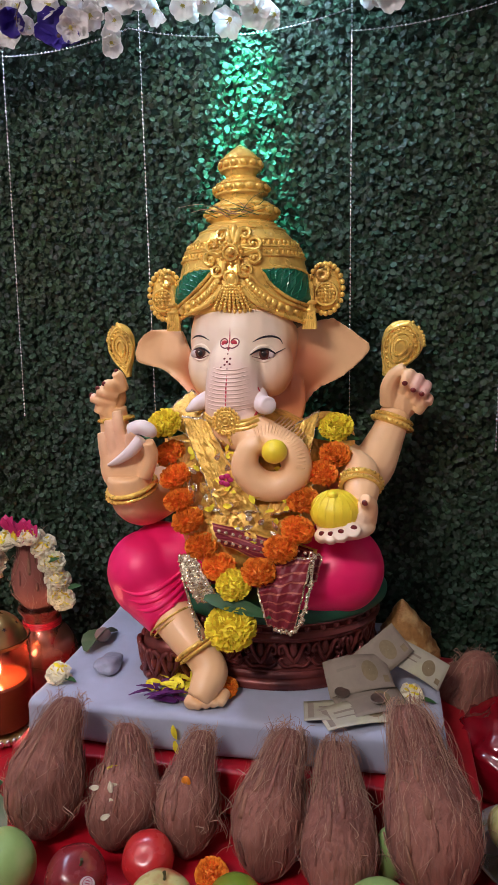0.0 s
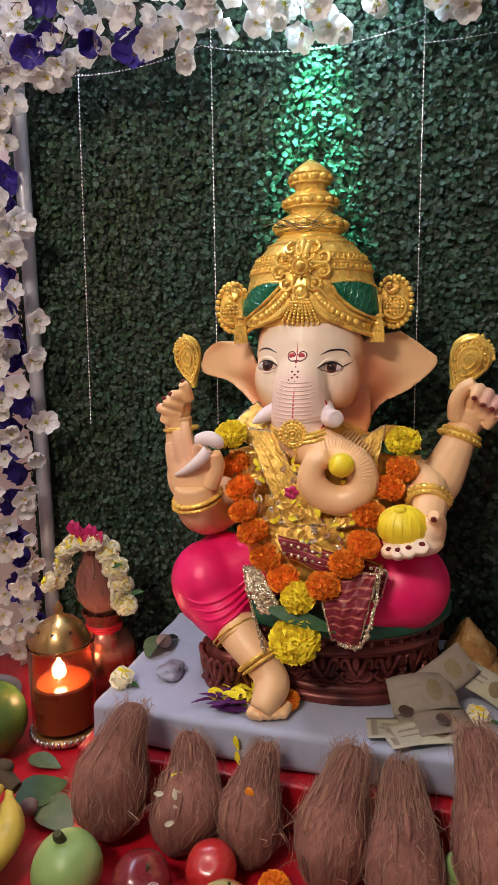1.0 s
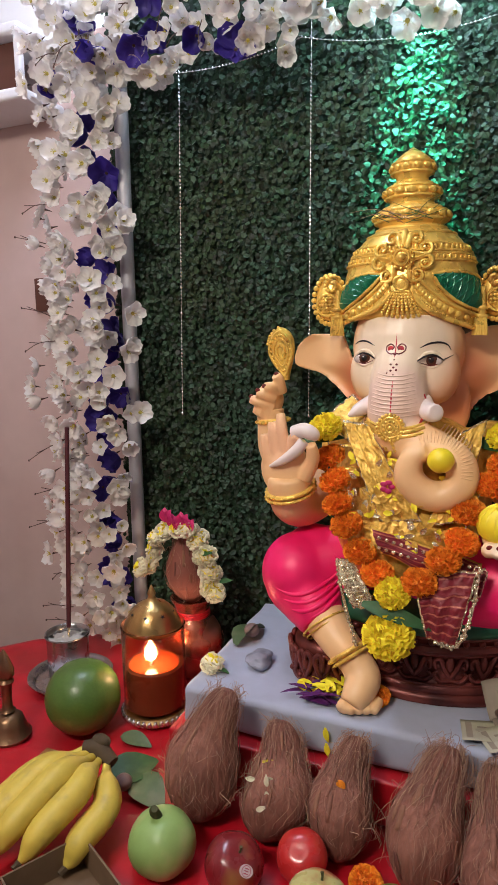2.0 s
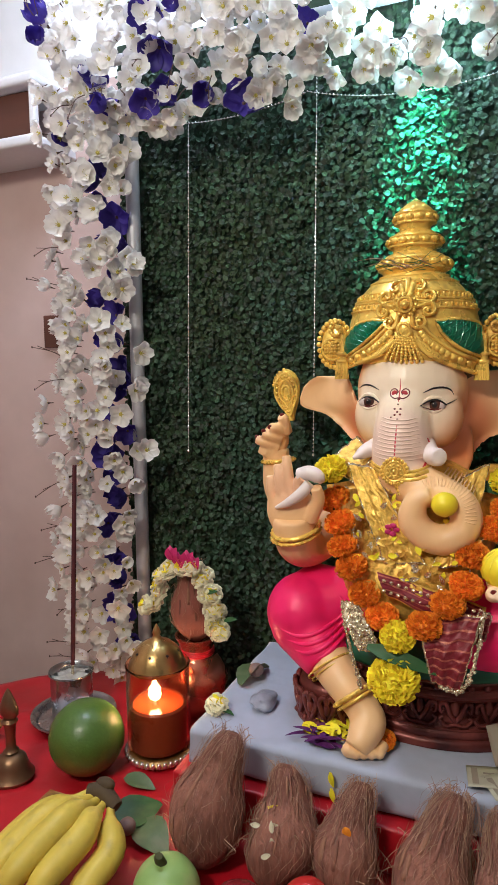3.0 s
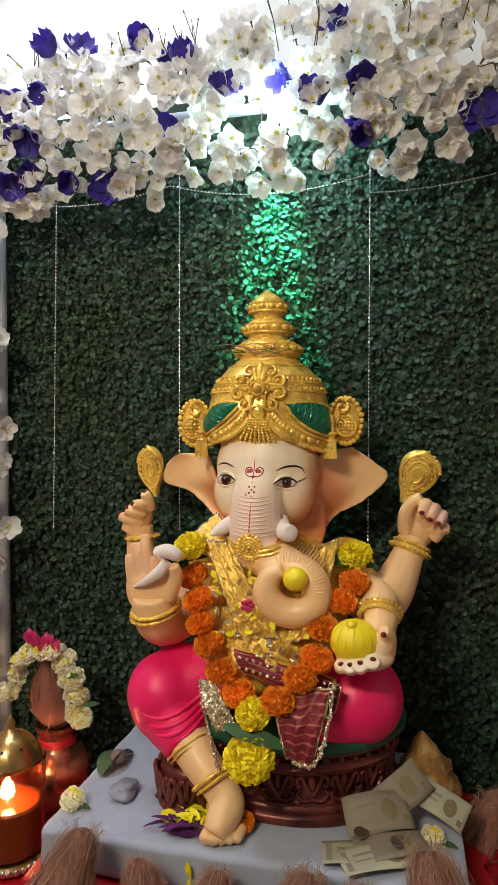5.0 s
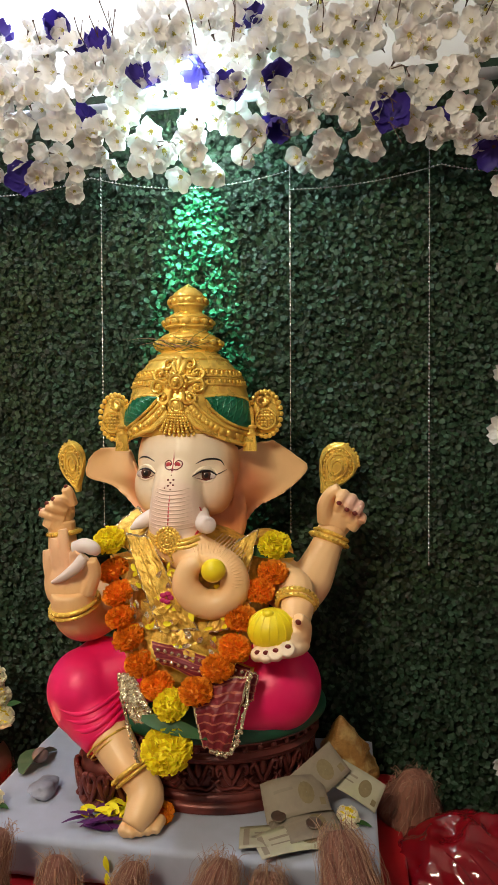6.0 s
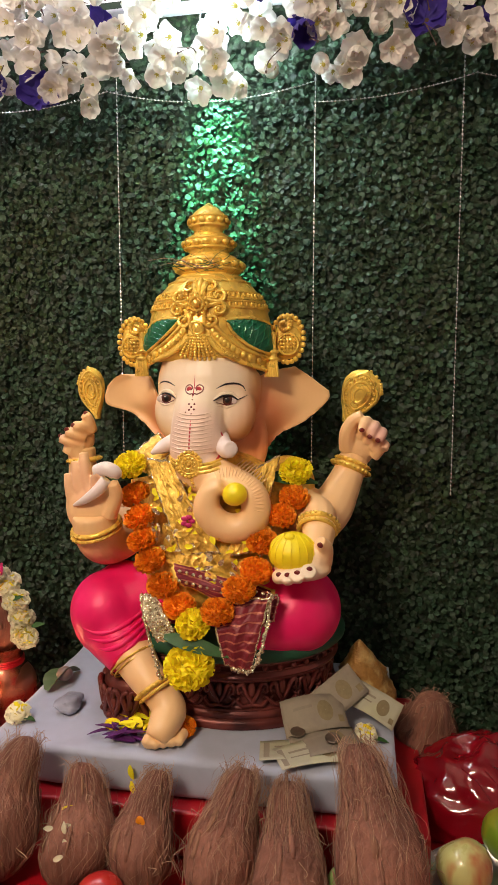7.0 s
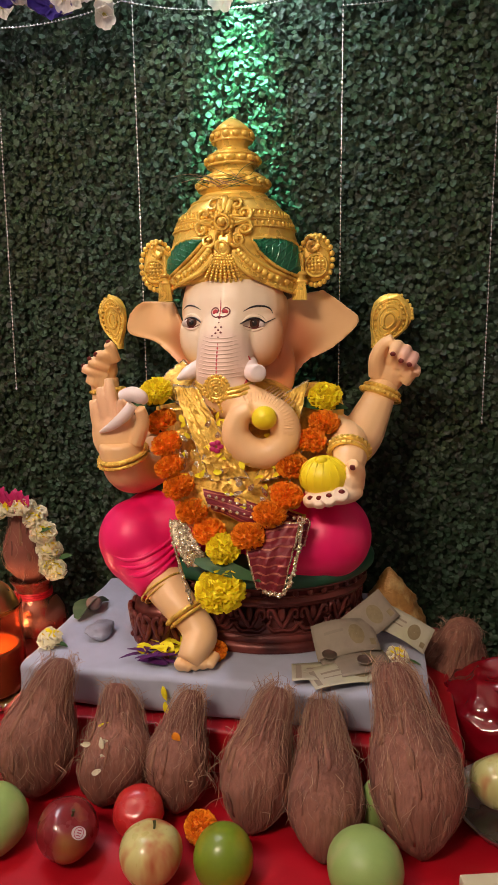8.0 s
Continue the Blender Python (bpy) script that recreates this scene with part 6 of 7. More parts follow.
    tips = [(-0.632, 0.612, 0.672), (-0.598, 0.592, 0.692), (-0.560, 0.585, 0.698), (-0.520, 0.598, 0.690), (-0.468, 0.630, 0.672)]
    mids = [(-0.592, 0.702, 0.728), (-0.562, 0.690, 0.748), (-0.526, 0.682, 0.754), (-0.490, 0.688, 0.742), (-0.452, 0.708, 0.712)]
    for k, (t, m) in enumerate(zip(tips, mids)):
        bm = bmesh.new()
        c0 = crown + V((-0.012 + 0.010 * k, 0, -0.003 * k))
        m, t = V(m), V(t)
        tube(bm, [(*c0, 0.006), (*(c0 * 0.72 + m * 0.28), 0.0085), (*(c0 * 0.4 + m * 0.6 + V((0, 0, 0.004))), 0.0195), (*m, 0.0225), (*(m * 0.45 + t * 0.55 + V((0, -0.006, 0.006))), 0.0215), (*(m * 0.15 + t * 0.85), 0.0145), (*t, 0.005)], 7, 0, 4)
        o = part("banana", bm, BANANA, b, sharp=70)
        bm = bmesh.new()
        tube(bm, [(*(t - V((0, -0.002, 0))), 0.0055), (*(t + V((-0.003, -0.010, -0.003))), 0.004)], 6, 0, 1)
        part("tip", bm, BANANA_END, o, "blackened tip")
    bm = bmesh.new()
    tube(bm, [(-0.545, 0.782, 0.742, 0.012), (-0.522, 0.788, 0.742, 0.015), (-0.490, 0.782, 0.728, 0.012)], 9, 0, 3)
    ball(bm, (-0.520, 0.795, 0.752), (0.018, 0.012, 0.012), 9, 6)
    part("crown", bm, BANANA_END, b, "dried brown crown of the bunch")


fruit()


# ---- vessels and lamps ----
# dark brown for the lower half inside the lamp glass
BOWL = material("dark_brown_bowl", (0.11, 0.036, 0.020), 0.3, vary=0.2, grain=30, bump=0.1, coat=0.3)


def oil_lamp():
    x, y = -0.572, 1.050
    o = thing("oil_lamp", (x, y, TABLE), "burning brass oil lamp in an amber glass with a domed lid", "oil lamp")

    def turned(name, prof, mat, label="", n=40, parent=None):
        bm = bmesh.new()
        lathe(bm, (x, y, 0), prof, n)
        return part(name, bm, mat, parent or o, label)
    b = TABLE + 0.006
    turned("base", [(0.02, b), (0.066, b), (0.068, b + 0.006), (0.064, b + 0.012), (0.05, b + 0.014)], BRASS, "scalloped brass foot")
    for k in range(36):
        a = 2 * math.pi * k / 36
        bm = bmesh.new()
        ball(bm, (x + 0.067 * math.cos(a), y + 0.067 * math.sin(a), b + 0.007), (0.0052, 0.0052, 0.007), 6, 5)
        part("bead", bm, SILVER, o)
    g = bmesh.new()
    prof = [(0.0635, b + 0.014), (0.0640, b + 0.10), (0.0640, b + 0.186), (0.0655, b + 0.189), (0.0635, b + 0.192), (0.0605, b + 0.188), (0.0605, b + 0.10), (0.0605, b + 0.020)]
    rows = [ring_xy((x, y, z), r, r, 48) for r, z in prof]
    surf(g, rows, caps=False)
    gl = part("glass", g, GLASS, o, "amber glass cylinder")
    gl.visible_shadow = False
    turned("oil_bowl", [(0.030, b + 0.016), (0.057, b + 0.02), (0.058, b + 0.078), (0.057, b + 0.104), (0.052, b + 0.107), (0.046, b + 0.100)], BOWL, "dark bowl inside the glass")
    turned("oil", [(0.002, b + 0.1045), (0.053, b + 0.1045), (0.053, b + 0.1055), (0.002, b + 0.1058)], OIL, "amber oil")
    bm = bmesh.new()
    tube(bm, [(x, y - 0.012, b + 0.100, 0.0035), (x, y - 0.012, b + 0.118, 0.003)], 8, 0, 1)
    part("wick", bm, ASH, o)
    bm = bmesh.new()
    lathe(bm, (x, y - 0.012, b + 0.115), [(0.002, 0), (0.0105, 0.006), (0.0130, 0.014), (0.0100, 0.026), (0.005, 0.036), (0.0005, 0.046)], 14)
    part("flame", bm, FLAME, o, "burning flame")
    lid = turned("lid", [(0.058, b + 0.182), (0.0595, b + 0.186), (0.058, b + 0.190), (0.052, b + 0.204), (0.043, b + 0.220), (0.030, b + 0.232), (0.016, b + 0.239), (0.009, b + 0.243), (0.007, b + 0.250), (0.009, b + 0.254), (0.006, b + 0.262), (0.001, b + 0.272)], BRASS, "polished brass dome with black stars standing for cut-outs")
    for k in range(8):
        a = 2 * math.pi * (k + 0.3) / 8
        d = V((math.cos(a), math.sin(a), 0.95)).normalized()
        c = V((x, y, 0)) + V((math.cos(a) * 0.0445, math.sin(a) * 0.0445, b + 0.2195))
        u = V((-math.sin(a), math.cos(a), 0))
        w = d.cross(u)
        bm = bmesh.new()
        vs = []
        for i in range(10):
            r = 0.0048 if i % 2 else 0.002
            t = math.pi * i / 5
            vs.append(bm.verts.new(c + u * r * math.cos(t) + w * r * math.sin(t)))
        bm.faces.new(vs)
        # black star laid on the uncut dome for an opening's dark inside
        ob = part("star", bm, BLACK_PAINT, lid, "flat black star for the dark of a cut-out")
    lamp("oil_flame_light", "POINT", pose(x, y - 0.012, b + 0.137), 1.7, (1.0, 0.50, 0.18), 0.012)


oil_lamp()


def kalash():
    x, y = -0.575, 1.225
    k = thing("copper_pot", (x, y, TABLE), "polished copper water pot with a red thread on its neck", "pot")
    b = TABLE + 0.006
    bm = bmesh.new()
    lathe(bm, (x, y, 0), [(0.030, b), (0.042, b + 0.002), (0.044, b + 0.010), (0.060, b + 0.028), (0.070, b + 0.056), (0.071, b + 0.080), (0.064, b + 0.108), (0.050, b + 0.128), (0.039, b + 0.138), (0.037, b + 0.150), (0.042, b + 0.166), (0.048, b + 0.176), (0.049, b + 0.180), (0.044, b + 0.180), (0.035, b + 0.166)], 44)
    part("body", bm, COPPER, k)
    for dz in (0.140, 0.145, 0.150):
        bm = bmesh.new()
        hoop(bm, (x, y, b + dz), 0.0385, 0.0026, (0.02, 0, 1), 30, 6)
        part("thread", bm, RED_CLOTH, k, "red sacred thread")
    c, at = coconut((x + 0.002, y, b + 0.165), (x - 0.006, y - 0.010, b + 0.350), 0.049, 41, 0.3, "reddish coconut seated in the copper pot", 120)
    for o in c.children:
        if o.name.startswith("husk"):
            o.data.materials[0] = HUSK_RED
    c["group"] = "coconuts on vessels"
    g = thing("flower_string", (x, y - 0.03, b + 0.36), "string of cream and deep pink flowers over the pot's coconut", "garland")
    arch = [(-0.088, 0.258), (-0.075, 0.292), (-0.055, 0.325), (-0.030, 0.350), (-0.003, 0.358), (0.024, 0.348), (0.044, 0.322), (0.058, 0.292), (0.068, 0.262), (0.072, 0.232), (0.082, 0.210)]
    random.seed(17)
    for dx, dz in arch:
        for s in range(2):
            place("flower", random.choice(CREAMS), g, (x + dx + rnd(-0.007, 0.007), y - 0.045 + rnd(-0.014, 0.014), b + dz + rnd(-0.008, 0.008)), (dx * 8, -0.8, 0.5), rnd(0.90, 1.15))
    for dx, dz in ((-0.028, 0.378), (-0.010, 0.366), (0.012, 0.372), (0.026, 0.362), (0.004, 0.348)):
        bm = bmesh.new()
        for j in range(3):
            a = j * 2.1
            leaf_blade(bm, (x + dx, y - 0.055, b + dz - 0.012), (0.4 * math.cos(a), 0.25 * math.sin(a) - 0.1, 1), (0.3 * math.sin(a), -1, 0.2), 0.032, 0.022, curl=0.2)
        part("rose_petal", bm, ROSE_PETAL, g, "deep pink petals")
    for dx, dz, sx in ((-0.05, 0.31, -1), (0.05, 0.30, 1), (-0.02, 0.335, -1), (0.095, 0.245, 1)):
        bm = bmesh.new()
        leaf_blade(bm, (x + dx, y - 0.05, b + dz), (sx, -0.2, 0.35), (0, -0.7, 0.7), 0.035, 0.012)
        part("leaf", bm, LEAF, g, "dark green leaf")


HUSK_RED = material("reddened_husk", (0.30, 0.105, 0.075), 0.8, vary=0.2, grain=60, bump=0.8, second=(0.22, 0.07, 0.05), second_scale=16, stretch=(1, 1, 0.16), dist=0.003)
kalash()


def incense():
    x, y = -0.835, 1.105
    s = thing("steel_plate", (x, y - 0.02, TABLE), "round stainless steel plate on the red cloth", "plate")
    b = TABLE + 0.008
    bm = bmesh.new()
    lathe(bm, (x + 0.02, y - 0.02, 0), [(0.001, b), (0.078, b), (0.086, b + 0.012), (0.094, b + 0.014), (0.094, b + 0.016), (0.085, b + 0.014), (0.077, b + 0.003), (0.001, b + 0.003)], 48)
    part("dish", bm, STEEL, s)
    c = thing("incense_cup", (x, y, b + 0.003), "small steel cup filled with ash for incense", "cup")
    bm = bmesh.new()
    lathe(bm, (x, y, b + 0.004), [(0.030, 0), (0.046, 0.0), (0.047, 0.090), (0.051, 0.093), (0.050, 0.096), (0.045, 0.092), (0.044, 0.075)], 40)
    part("cup", bm, STEEL, c)
    bm = bmesh.new()
    rows = [[V((x + r * math.cos(a), y + r * math.sin(a), b + 0.084 + 0.012 * noise.noise(V((r * 60 * math.cos(a), r * 60 * math.sin(a), 2))) + 0.008 * (1 - r / 0.044))) for a in np.linspace(0, 2 * math.pi, 24, endpoint=False)] for r in (0.044, 0.036, 0.026, 0.016, 0.006)]
    surf(bm, rows)
    part("ash", bm, ASH, c, "heap of grey incense ash", 0)
    k = thing("incense_stick", (x + 0.005, y, b + 0.09), "thick dark maroon incense stick standing in ash", "incense")
    bm = bmesh.new()
    tube(bm, [(x + 0.002, y + 0.002, b + 0.085, 0.0030), (x + 0.003, y + 0.003, b + 0.115, 0.0030)], 8, 0, 1)
    part("splint", bm, TINSEL, k, "silver foil splint")
    bm = bmesh.new()
    tube(bm, [(x + 0.003, y + 0.003, b + 0.112, 0.0052), (x + 0.012, y + 0.010, b + 0.35, 0.0054), (x + 0.020, y + 0.016, b + 0.57, 0.0048)], 10, 0, 3)
    part("paste", bm, STICK, k)
    bx, by = -0.792, 0.868
    bl = thing("hand_bell", (bx, by, TABLE), "worn brass hand bell with a figured handle", "bell")
    bm = bmesh.new()
    lathe(bm, (bx, by, TABLE + 0.006), [(0.030, 0), (0.040, 0.0), (0.042, 0.006), (0.036, 0.014), (0.031, 0.028), (0.027, 0.040), (0.018, 0.048), (0.008, 0.051)], 36)
    part("dome", bm, BELL_BRASS, bl)
    bm = bmesh.new()
    lathe(bm, (bx, by, TABLE + 0.056), [(0.008, 0), (0.015, 0.004), (0.010, 0.010), (0.009, 0.03), (0.011, 0.055), (0.016, 0.064), (0.012, 0.070)], 20)
    part("handle", bm, BELL_BRASS, bl)
    bm = bmesh.new()
    lathe(bm, (bx, by, TABLE + 0.122), [(0.008, 0), (0.020, 0.012), (0.021, 0.026), (0.013, 0.044), (0.007, 0.056), (0.001, 0.064)], 14, 0, 1.0, 0.6)
    for k in range(8):
        a = 2 * math.pi * k / 8
        ball(bm, (bx + 0.013 * math.cos(a), by + 0.008 * math.sin(a), TABLE + 0.140), 0.005, 6, 5)
    part("finial", bm, BELL_BRASS, bl, "leaf-shaped finial")
    dx, dy = -0.935, 0.945
    d = thing("brass_diya", (dx, dy, TABLE), "small brass oil dish on the red cloth", "oil dish")
    bm = bmesh.new()
    lathe(bm, (dx, dy, TABLE + 0.006), [(0.018, 0), (0.024, 0.002), (0.014, 0.010), (0.030, 0.022), (0.036, 0.030), (0.034, 0.031), (0.026, 0.022), (0.002, 0.018)], 28)
    part("dish", bm, BRASS, d)


incense()


def steel_plate_right():
    s = thing("steel_plate", (0.375, 0.885, TABLE), "round stainless steel plate holding an apple", "plate")
    b = TABLE + 0.008
    bm = bmesh.new()
    lathe(bm, (0.375, 0.885, 0), [(0.001, b), (0.080, b), (0.090, b + 0.016), (0.096, b + 0.018), (0.096, b + 0.0205), (0.088, b + 0.018), (0.079, b + 0.003), (0.001, b + 0.003)], 52)
    part("dish", bm, STEEL, s)


steel_plate_right()


# ---- the parcel, money and small offerings ----
def parcel():
    p = thing("red_parcel", (0.42, 1.09, TABLE), "crumpled parcel wrapped in shiny red cellophane", "parcel")
    bm = bmesh.new()
    n, m = 64, 40
    rows = []
    for j in range(m + 1):
        a = math.pi / 2 * (1 - j / m)
        row = []
        for k in range(n):
            b = 2 * math.pi * k / n
            d = V((math.cos(b) * math.cos(a), math.sin(b) * math.cos(a), math.sin(a)))
            crease = 1 - 2.2 * abs(noise.noise(V((d.x * 2.6 + 5, d.y * 2.6, d.z * 2.6)))) + 0.25 * (1 - 3 * abs(noise.noise(V((d.x * 5, d.y * 5 + 3, d.z * 5)))))
            r = 1 + 0.10 * crease
            row.append(V((0.425 + 0.155 * r * d.x, 1.095 + 0.105 * r * d.y, TABLE + 0.004 + 0.125 * r * d.z)))
        rows.append(row)
    surf(bm, rows)
    part("wrapping", bm, CELLOPHANE, p, sharp=0)
    for k in range(5):
        bm = bmesh.new()
        a = 0.5 + k * 0.9
        tube(bm, [(0.36 + 0.03 * k, 1.03 + 0.02 * (k % 2), TABLE + 0.120, 0.002), (0.38 + 0.03 * k, 1.01, TABLE + 0.112, 0.0025), (0.40 + 0.03 * k, 0.995 + 0.012 * (k % 3), TABLE + 0.09, 0.0015)], 5, 0, 4, 0.4)
        part("fold", bm, CELLOPHANE, p)
    c, at = coconut((0.318, 1.215, TABLE + 0.02), (0.330, 1.165, TABLE + 0.172), 0.062, 51, 0.6, "pale brown coconut behind the red parcel", 160)
    c["group"] = "coconuts on vessels"


parcel()


def note(at, size, turn, mats, seed, label, bend=0.01):
    """A bank note: a curled sheet with plain printed shapes on it."""
    rg = random.Random(seed)
    o = thing("bank_note", at, label, "bank note", "offered bank notes")
    m = Matrix.Translation(at) @ Euler([radians(a) for a in turn]).to_matrix().to_4x4()

    def pt(u, v, lift=0.0):
        return m @ V((size[0] * (u - 0.5), size[1] * (v - 0.5), lift + bend * math.sin(math.pi * u) + 0.35 * bend * math.sin(4 * u + 3 * v + seed) - 0.3 * bend * v))
    bm = bmesh.new()
    sheet(bm, [[pt(i / 12, j / 6) for i in range(13)] for j in range(7)], 0.0004)
    part("paper", bm, mats, o, sharp=0)
    for (u0, u1, v0, v1) in ((0.05, 0.12, 0.12, 0.88), (0.55, 0.80, 0.20, 0.80), (0.18, 0.48, 0.62, 0.70), (0.18, 0.44, 0.42, 0.47), (0.86, 0.95, 0.15, 0.35)):
        bm = bmesh.new()
        if u0 > 0.5 and u1 < 0.85:
            grid = [[pt((u0 + u1) / 2 + (u1 - u0) / 2 * r * math.cos(a), (v0 + v1) / 2 + (v1 - v0) / 2 * r * math.sin(a), 0.0006) for a in np.linspace(0, 2 * math.pi, 16, endpoint=False)] for r in (0.05, 0.4, 0.75, 1.0)]
            surf(bm, grid, caps=False)
        else:
            grid = [[pt(u0 + (u1 - u0) * i / 4, v0 + (v1 - v0) * j / 3, 0.0006) for i in range(5)] for j in range(4)]
            surf(bm, grid, wrap=False)
        part("print", bm, NOTE_PRINT if u0 > 0.5 else NOTE, o, "faded print")
    return o


def coin(at, tilt):
    c = bmesh.new()
    lathe(c, (0, 0, 0), [(0.0118, 0), (0.0125, 0.0004), (0.0125, 0.0016), (0.0118, 0.002), (0.0108, 0.0016), (0.0005, 0.0016)], 28)
    me = finish("coin", c, COIN, (0, 0, 0))
    o = new("coin", me)
    o.matrix_world = Matrix.Translation(at) @ Euler([radians(a) for a in tilt]).to_matrix().to_4x4()
    tagged(o, "dull metal coin lying on bank notes", "coin", "offered coins")


def offerings():
    random.seed(77)
    z = TOP + 0.003
    note((0.100, 0.975, z + 0.003), (0.135, 0.060), (0, 0, 8), NOTE_PALE, 1, "pale worn bank note on the white cloth", 0.004)
    note((0.122, 0.965, z + 0.007), (0.125, 0.062), (2, 0, 24), NOTE_PALE, 2, "pale crumpled bank note on the white cloth", 0.006)
    note((0.138, 0.990, z + 0.013), (0.110, 0.060), (6, -4, 20), NOTE, 3, "brownish bank note under coins", 0.006)
    note((0.116, 1.035, z + 0.034), (0.108, 0.063), (38, -6, 17), NOTE, 4, "folded brown bank note leaning on others", 0.012)
    note((0.150, 1.080, z + 0.048), (0.105, 0.058), (60, -34, 24), NOTE, 5, "worn brown bank note leaning on a sugar cone", 0.012)
    note((0.218, 1.085, z + 0.036), (0.090, 0.050), (42, 22, -14), NOTE_PALE, 6, "pale yellowish bank note leaning on a sugar cone", 0.008)
    coin((0.150, 0.985, z + 0.024), (8, -4, 20))
    coin((0.092, 1.000, z + 0.020), (10, 0, 20))
    # sugar cone in foil
    s = bmesh.new()
    rows = []
    for j in range(26):
        q = j / 25
        r = 0.046 * (1 - q) ** 0.85 + 0.013 * (1 - q * q) + 0.003
        rows.append([V((0.200 - 0.010 * q + r * math.cos(a) * (1 + 0.16 * noise.noise(V((math.cos(a) * 2, math.sin(a) * 2, q * 5))) + 0.16 * noise.noise(V((math.cos(a) * 6, math.sin(a) * 6, q * 16)))), 1.195 - 0.02 * q + r * math.sin(a) * 0.9, z + 0.113 * q)) for a in np.linspace(0, 2 * math.pi, 30, endpoint=False)])
    surf(s, rows)
    solid("sugar_cone", s, JAGGERY, (0.2, 1.195, z), "golden glistening sugar cone behind bank notes", "offering", sharp=0)
    # flowers and nuts on the cloth
    for x, y, sc in ((-0.412, 0.995, 1.05), (0.203, 1.030, 0.95)):
        f = thing("cream_flower", (x, y, z), "cream flower with a yellow heart on the white cloth", "flower", "cream flowers on the cloth")
        place("petals", CREAMS[0], f, (x, y, z + 0.010 * sc), (0.1, -0.35, 1), sc)
        bm = bmesh.new()
        leaf_blade(bm, (x + 0.01, y, z + 0.003), (1, -0.3, 0.1), (0, 0, 1), 0.03, 0.012)
        part("leaf", bm, LEAF, f, "small green leaf")
    f = thing("loose_marigold", (-0.100, 0.995, z), "small orange marigold lying beside the statue's foot", "flower")
    place("petals", ORANGE[0], f, (-0.100, 0.995, z + 0.014), (0.2, -0.6, 0.8), 0.62)
    f = thing("loose_marigold", (-0.070, 0.765, TABLE), "orange marigold lying among the fruit", "flower")
    place("petals", ORANGE[2], f, (-0.070, 0.765, TABLE + 0.024), (0.1, -0.6, 0.8), 0.78)
    b = thing("betel_leaf", (-0.395, 1.15, z), "curled betel leaf with a nut on the white cloth", "leaf")
    bm = bmesh.new()
    leaf_blade(bm, (-0.405, 1.095, z + 0.002), (0.15, 1, 0.12), (-0.3, -0.1, 1), 0.10, 0.050, curl=0.25, fold=0.35)
    part("blade", bm, DRY_LEAF, b)
    n = bmesh.new()
    ball(n, (-0.390, 1.135, z + 0.020), (0.016, 0.016, 0.014), 14, 9)
    solid("betel_nut", n, NUT, (-0.390, 1.135, z), "round brown betel nut on a leaf", "nut", "betel nuts")
    bm = bmesh.new()
    r0 = bmesh.ops.create_icosphere(bm, subdivisions=3, radius=0.024)
    for v in r0["verts"]:
        v.co *= 1 + 0.45 * noise.noise(v.co * 60)
        v.co = V((-0.335 + v.co.x, 1.045 + v.co.y * 1.2, max(z, z + 0.010 + v.co.z * 0.6)))
    solid("grey_stone", bm, SHELL, (-0.335, 1.045, z), "small rough bluish-grey stone on the white cloth", "stone")
    # scattered petals by the foot
    for k in range(46):
        bm = bmesh.new()
        kind = k % 3
        x, y = (-0.19 + rnd(-0.035, 0.035), 1.015 + rnd(-0.05, 0.05)) if kind else (-0.195 + rnd(-0.03, 0.02), 0.975 + rnd(-0.02, 0.02))
        a = rnd(0, 6.28)
        leaf_blade(bm, (x, y, z + rnd(0.002, 0.016)), (math.cos(a), math.sin(a), rnd(-0.1, 0.5)), (rnd(-0.3, 0.3), rnd(-0.3, 0.3), 1), rnd(0.026, 0.050), rnd(0.009, 0.015), n=5)
        solid("fallen_petal", bm, MARIGOLD_Y if kind else PURPLE_PETAL, (x, y, z), "yellow fallen petal by the foot" if kind else "purple fallen petal by the foot", "petal", "fallen petals")
    for x, zz in ((-0.172, 0.785), (-0.170, 0.758)):
        bm = bmesh.new()
        leaf_blade(bm, (x, 0.918, zz), (0.15, 0.05, -1), (0, -1, 0), 0.028, 0.010, n=5)
        solid("fallen_petal", bm, MARIGOLD_Y, (x, 0.918, zz - 0.02), "yellow petal hanging on the cloth's front", "petal", "fallen petals")
    # leaves and a nut on the red cloth
    b = thing("betel_leaf", (-0.50, 0.86, TABLE), "flat green betel leaf on the red cloth", "leaf", "betel leaves")
    bm = bmesh.new()
    leaf_blade(bm, (-0.525, 0.825, TABLE + 0.010), (0.6, 1, 0.15), (0.1, -0.2, 1), 0.09, 0.07, curl=0.2)
    part("blade", bm, LEAF, b)
    b = thing("betel_leaf", (-0.445, 0.84, TABLE), "dull grey-green betel leaf on the red cloth", "leaf", "betel leaves")
    bm = bmesh.new()
    leaf_blade(bm, (-0.49, 0.845, TABLE + 0.012), (1, -0.55, 0.05), (0.1, -0.3, 1), 0.09, 0.06, curl=0.3)
    part("blade", bm, DRY_LEAF, b)
    b = thing("betel_leaf", (-0.535, 0.945, TABLE), "dark leaf lying before the oil lamp", "leaf", "betel leaves")
    bm = bmesh.new()
    leaf_blade(bm, (-0.585, 0.945, TABLE + 0.010), (1, -0.1, 0.0), (0, -0.2, 1), 0.07, 0.035, curl=0.1)
    part("blade", bm, DRY_LEAF, b)
    n = bmesh.new()
    ball(n, (-0.492, 0.812, TABLE + 0.028), (0.015, 0.015, 0.014), 14, 9)
    solid("betel_nut", n, NUT, (-0.492, 0.812, TABLE + 0.012), "round brown betel nut on a leaf", "nut", "betel nuts")
    # packet, brown box and cream box
    bm = bmesh.new()
    block(bm, (-0.685, 0.815, TABLE + 0.008), (-0.625, 0.850, TABLE + 0.020), 0.002)
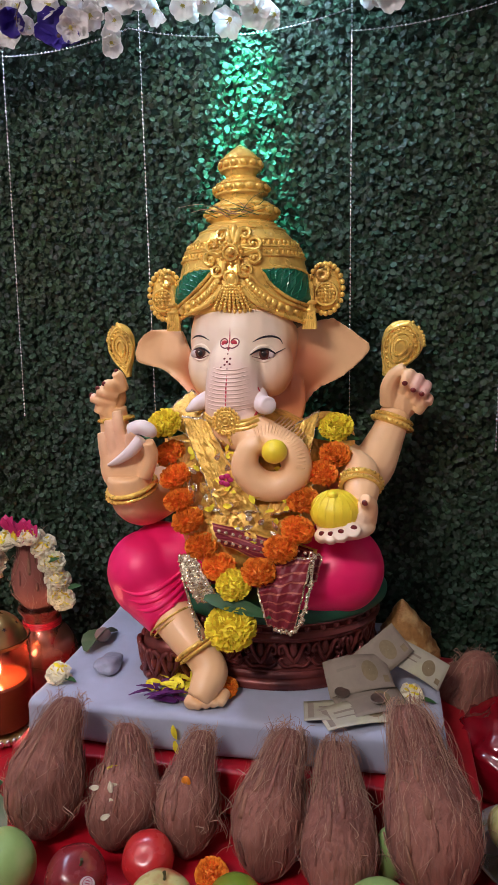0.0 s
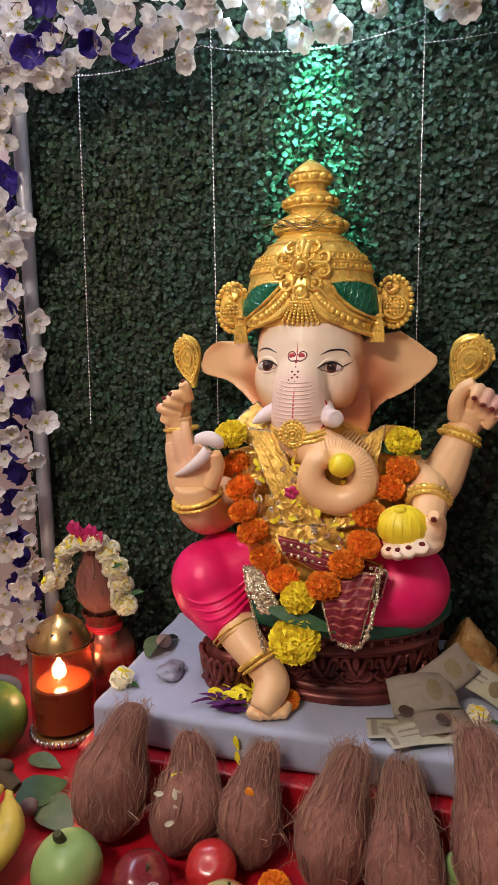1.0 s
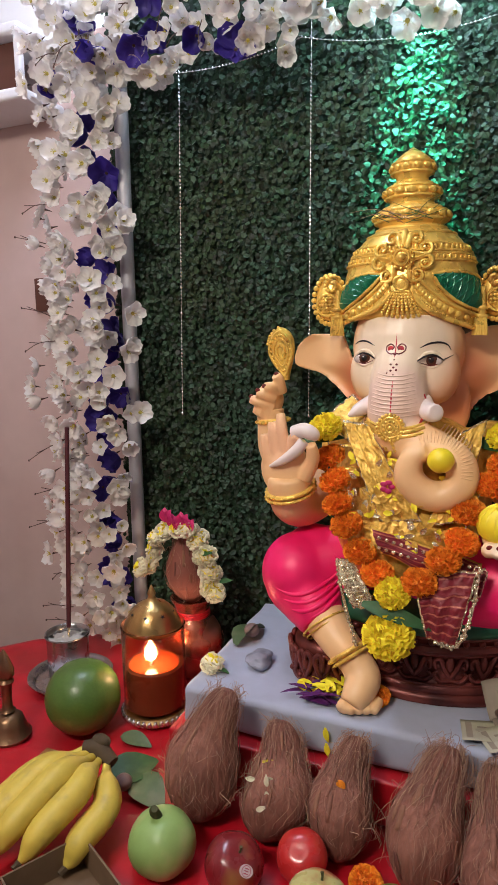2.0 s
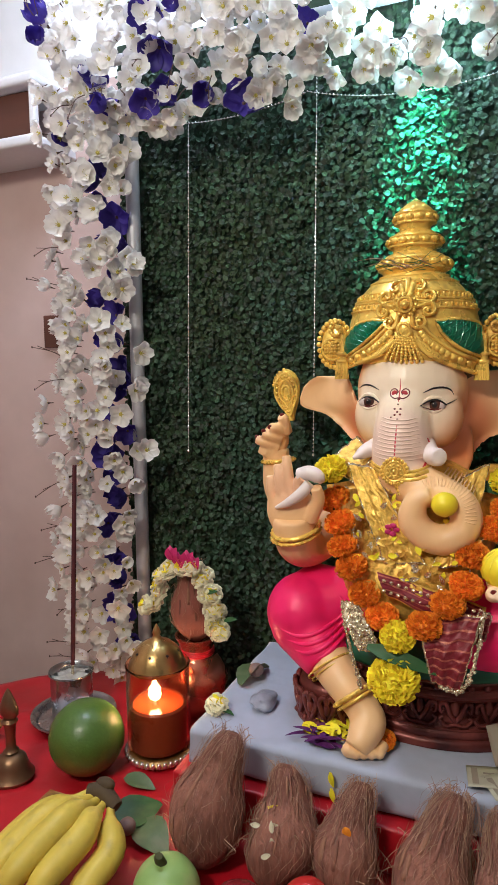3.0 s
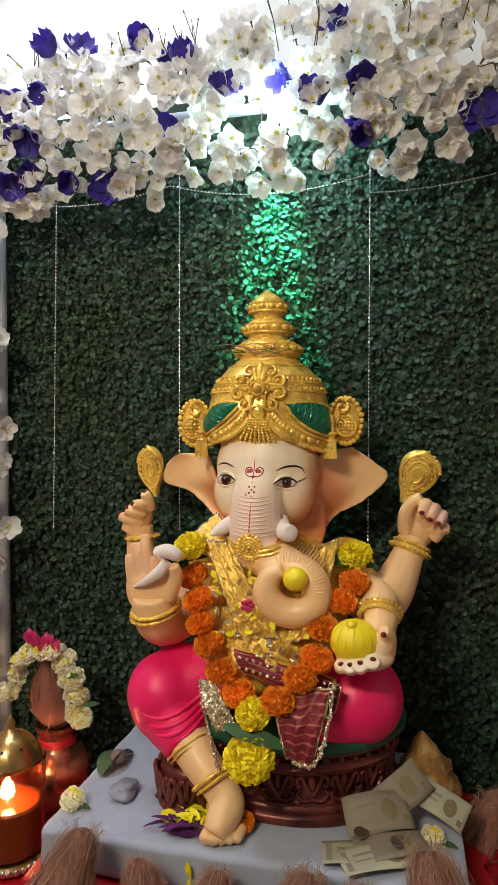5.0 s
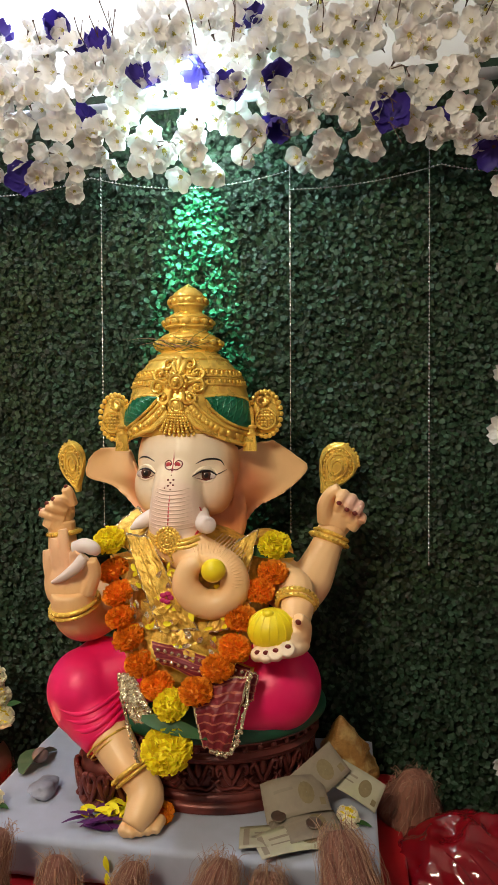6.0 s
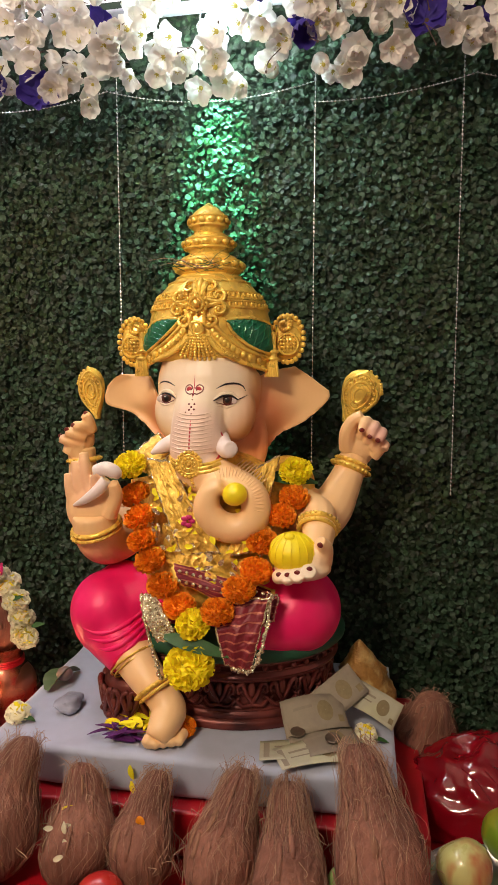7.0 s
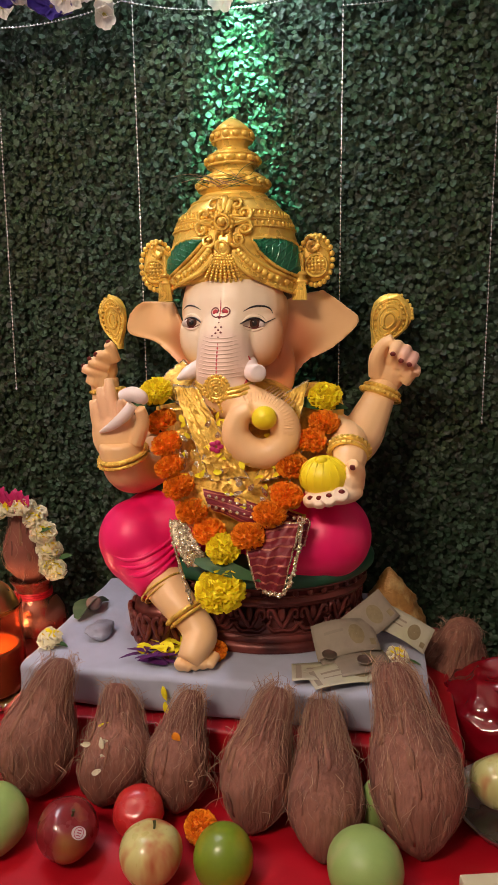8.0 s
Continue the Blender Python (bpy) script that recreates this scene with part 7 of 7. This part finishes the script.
    solid("small_packet", bm, JAGGERY, (-0.655, 0.83, TABLE + 0.008), "small shiny printed packet behind the bananas", "packet")
    bx = thing("cardboard_tray", (-0.44, 0.58, TABLE), "open brown cardboard tray near the bananas", "tray")
    m = Matrix.Translation((-0.420, 0.575, 0)) @ Euler((0, 0, radians(62))).to_matrix().to_4x4()
    for name, lo, hi in (("bottom", (-0.06, -0.08, TABLE + 0.008), (0.06, 0.08, TABLE + 0.011)), ("side", (-0.06, -0.08, TABLE + 0.011), (-0.057, 0.08, TABLE + 0.055)), ("side", (0.057, -0.08, TABLE + 0.011), (0.06, 0.08, TABLE + 0.055)), ("side", (-0.057, -0.08, TABLE + 0.011), (0.057, -0.077, TABLE + 0.055)), ("side", (-0.057, 0.077, TABLE + 0.011), (0.057, 0.08, TABLE + 0.055))):
        bm = bmesh.new()
        block(bm, lo, hi)
        bm.transform(m)
        part(name, bm, CARD, bx)
    cb = bmesh.new()
    block(cb, (0.285, 0.690, TABLE + 0.008), (0.345, 0.745, TABLE + 0.030), 0.002)
    cb.transform(Matrix.Translation((0.3, 0.7, 0)) @ Matrix.Rotation(radians(14), 4, "Z") @ Matrix.Translation((-0.3, -0.7, 0)))
    solid("cream_box", cb, CREAM_BOX, (0.315, 0.717, TABLE + 0.008), "small cream cardboard box on the red cloth", "box")


PURPLE_PETAL = material("dark_purple_petal", (0.10, 0.012, 0.13), 0.6, vary=0.15, grain=90, bump=0.1)
offerings()


# ---- shelf beside the canopy ----
def wall_shelf():
    s = thing("corner_shelf", (-1.22, 1.56, 2.0), "white plastic corner shelf with a dark panel between its boards", "shelf")
    for z in (2.045, 2.205):
        bm = bmesh.new()
        block(bm, (-1.64, 1.44, z), (-1.155, 1.62, z + 0.030), 0.010)
        part("board", bm, PLASTIC_WHITE, s)
    bm = bmesh.new()
    block(bm, (-1.178, 1.445, 2.075), (-1.158, 1.465, 2.205), 0.006)
    part("post", bm, PLASTIC_WHITE, s)
    # dark panel set forward to fill the gap between the boards
    bm = bmesh.new()
    block(bm, (-1.63, 1.480, 2.078), (-1.180, 1.490, 2.203))
    part("back", bm, WOOD_DARK, s, "dark panel set forward between the boards")
    w = bmesh.new()
    block(w, (-1.296, 1.605, 1.50), (-1.22, 1.62, 1.60), 0.004)
    solid("switch_plate", w, WOOD_DARK, (-1.25, 1.61, 1.5), "brown switch plate on the pink wall", "switch")


wall_shelf()


# ---- blades of offered grass on the crown ----
def crown_grass():
    random.seed(8)
    g = thing("grass_tuft", (-0.13, 1.13, 1.605), "few thin dry grass blades laid on the crown", "grass")
    for k in range(22):
        bm = bmesh.new()
        x0 = -0.10 + rnd(-0.03, 0.05)
        a = V((x0, 1.120 + rnd(-0.004, 0.01), 1.602 + rnd(-0.006, 0.012)))
        b = a + V((rnd(-0.075, -0.02) if k % 4 else rnd(0.02, 0.07), rnd(-0.01, 0.012), rnd(-0.012, 0.03)))
        tube(bm, [(*a, 0.0007), (*((a + b) / 2 + V((0, -0.004, rnd(-0.004, 0.008)))), 0.0006), (*b, 0.0002)], 4, 0, 3)
        part("blade", bm, LEAF if k % 3 else FIBRE, g)


crown_grass()
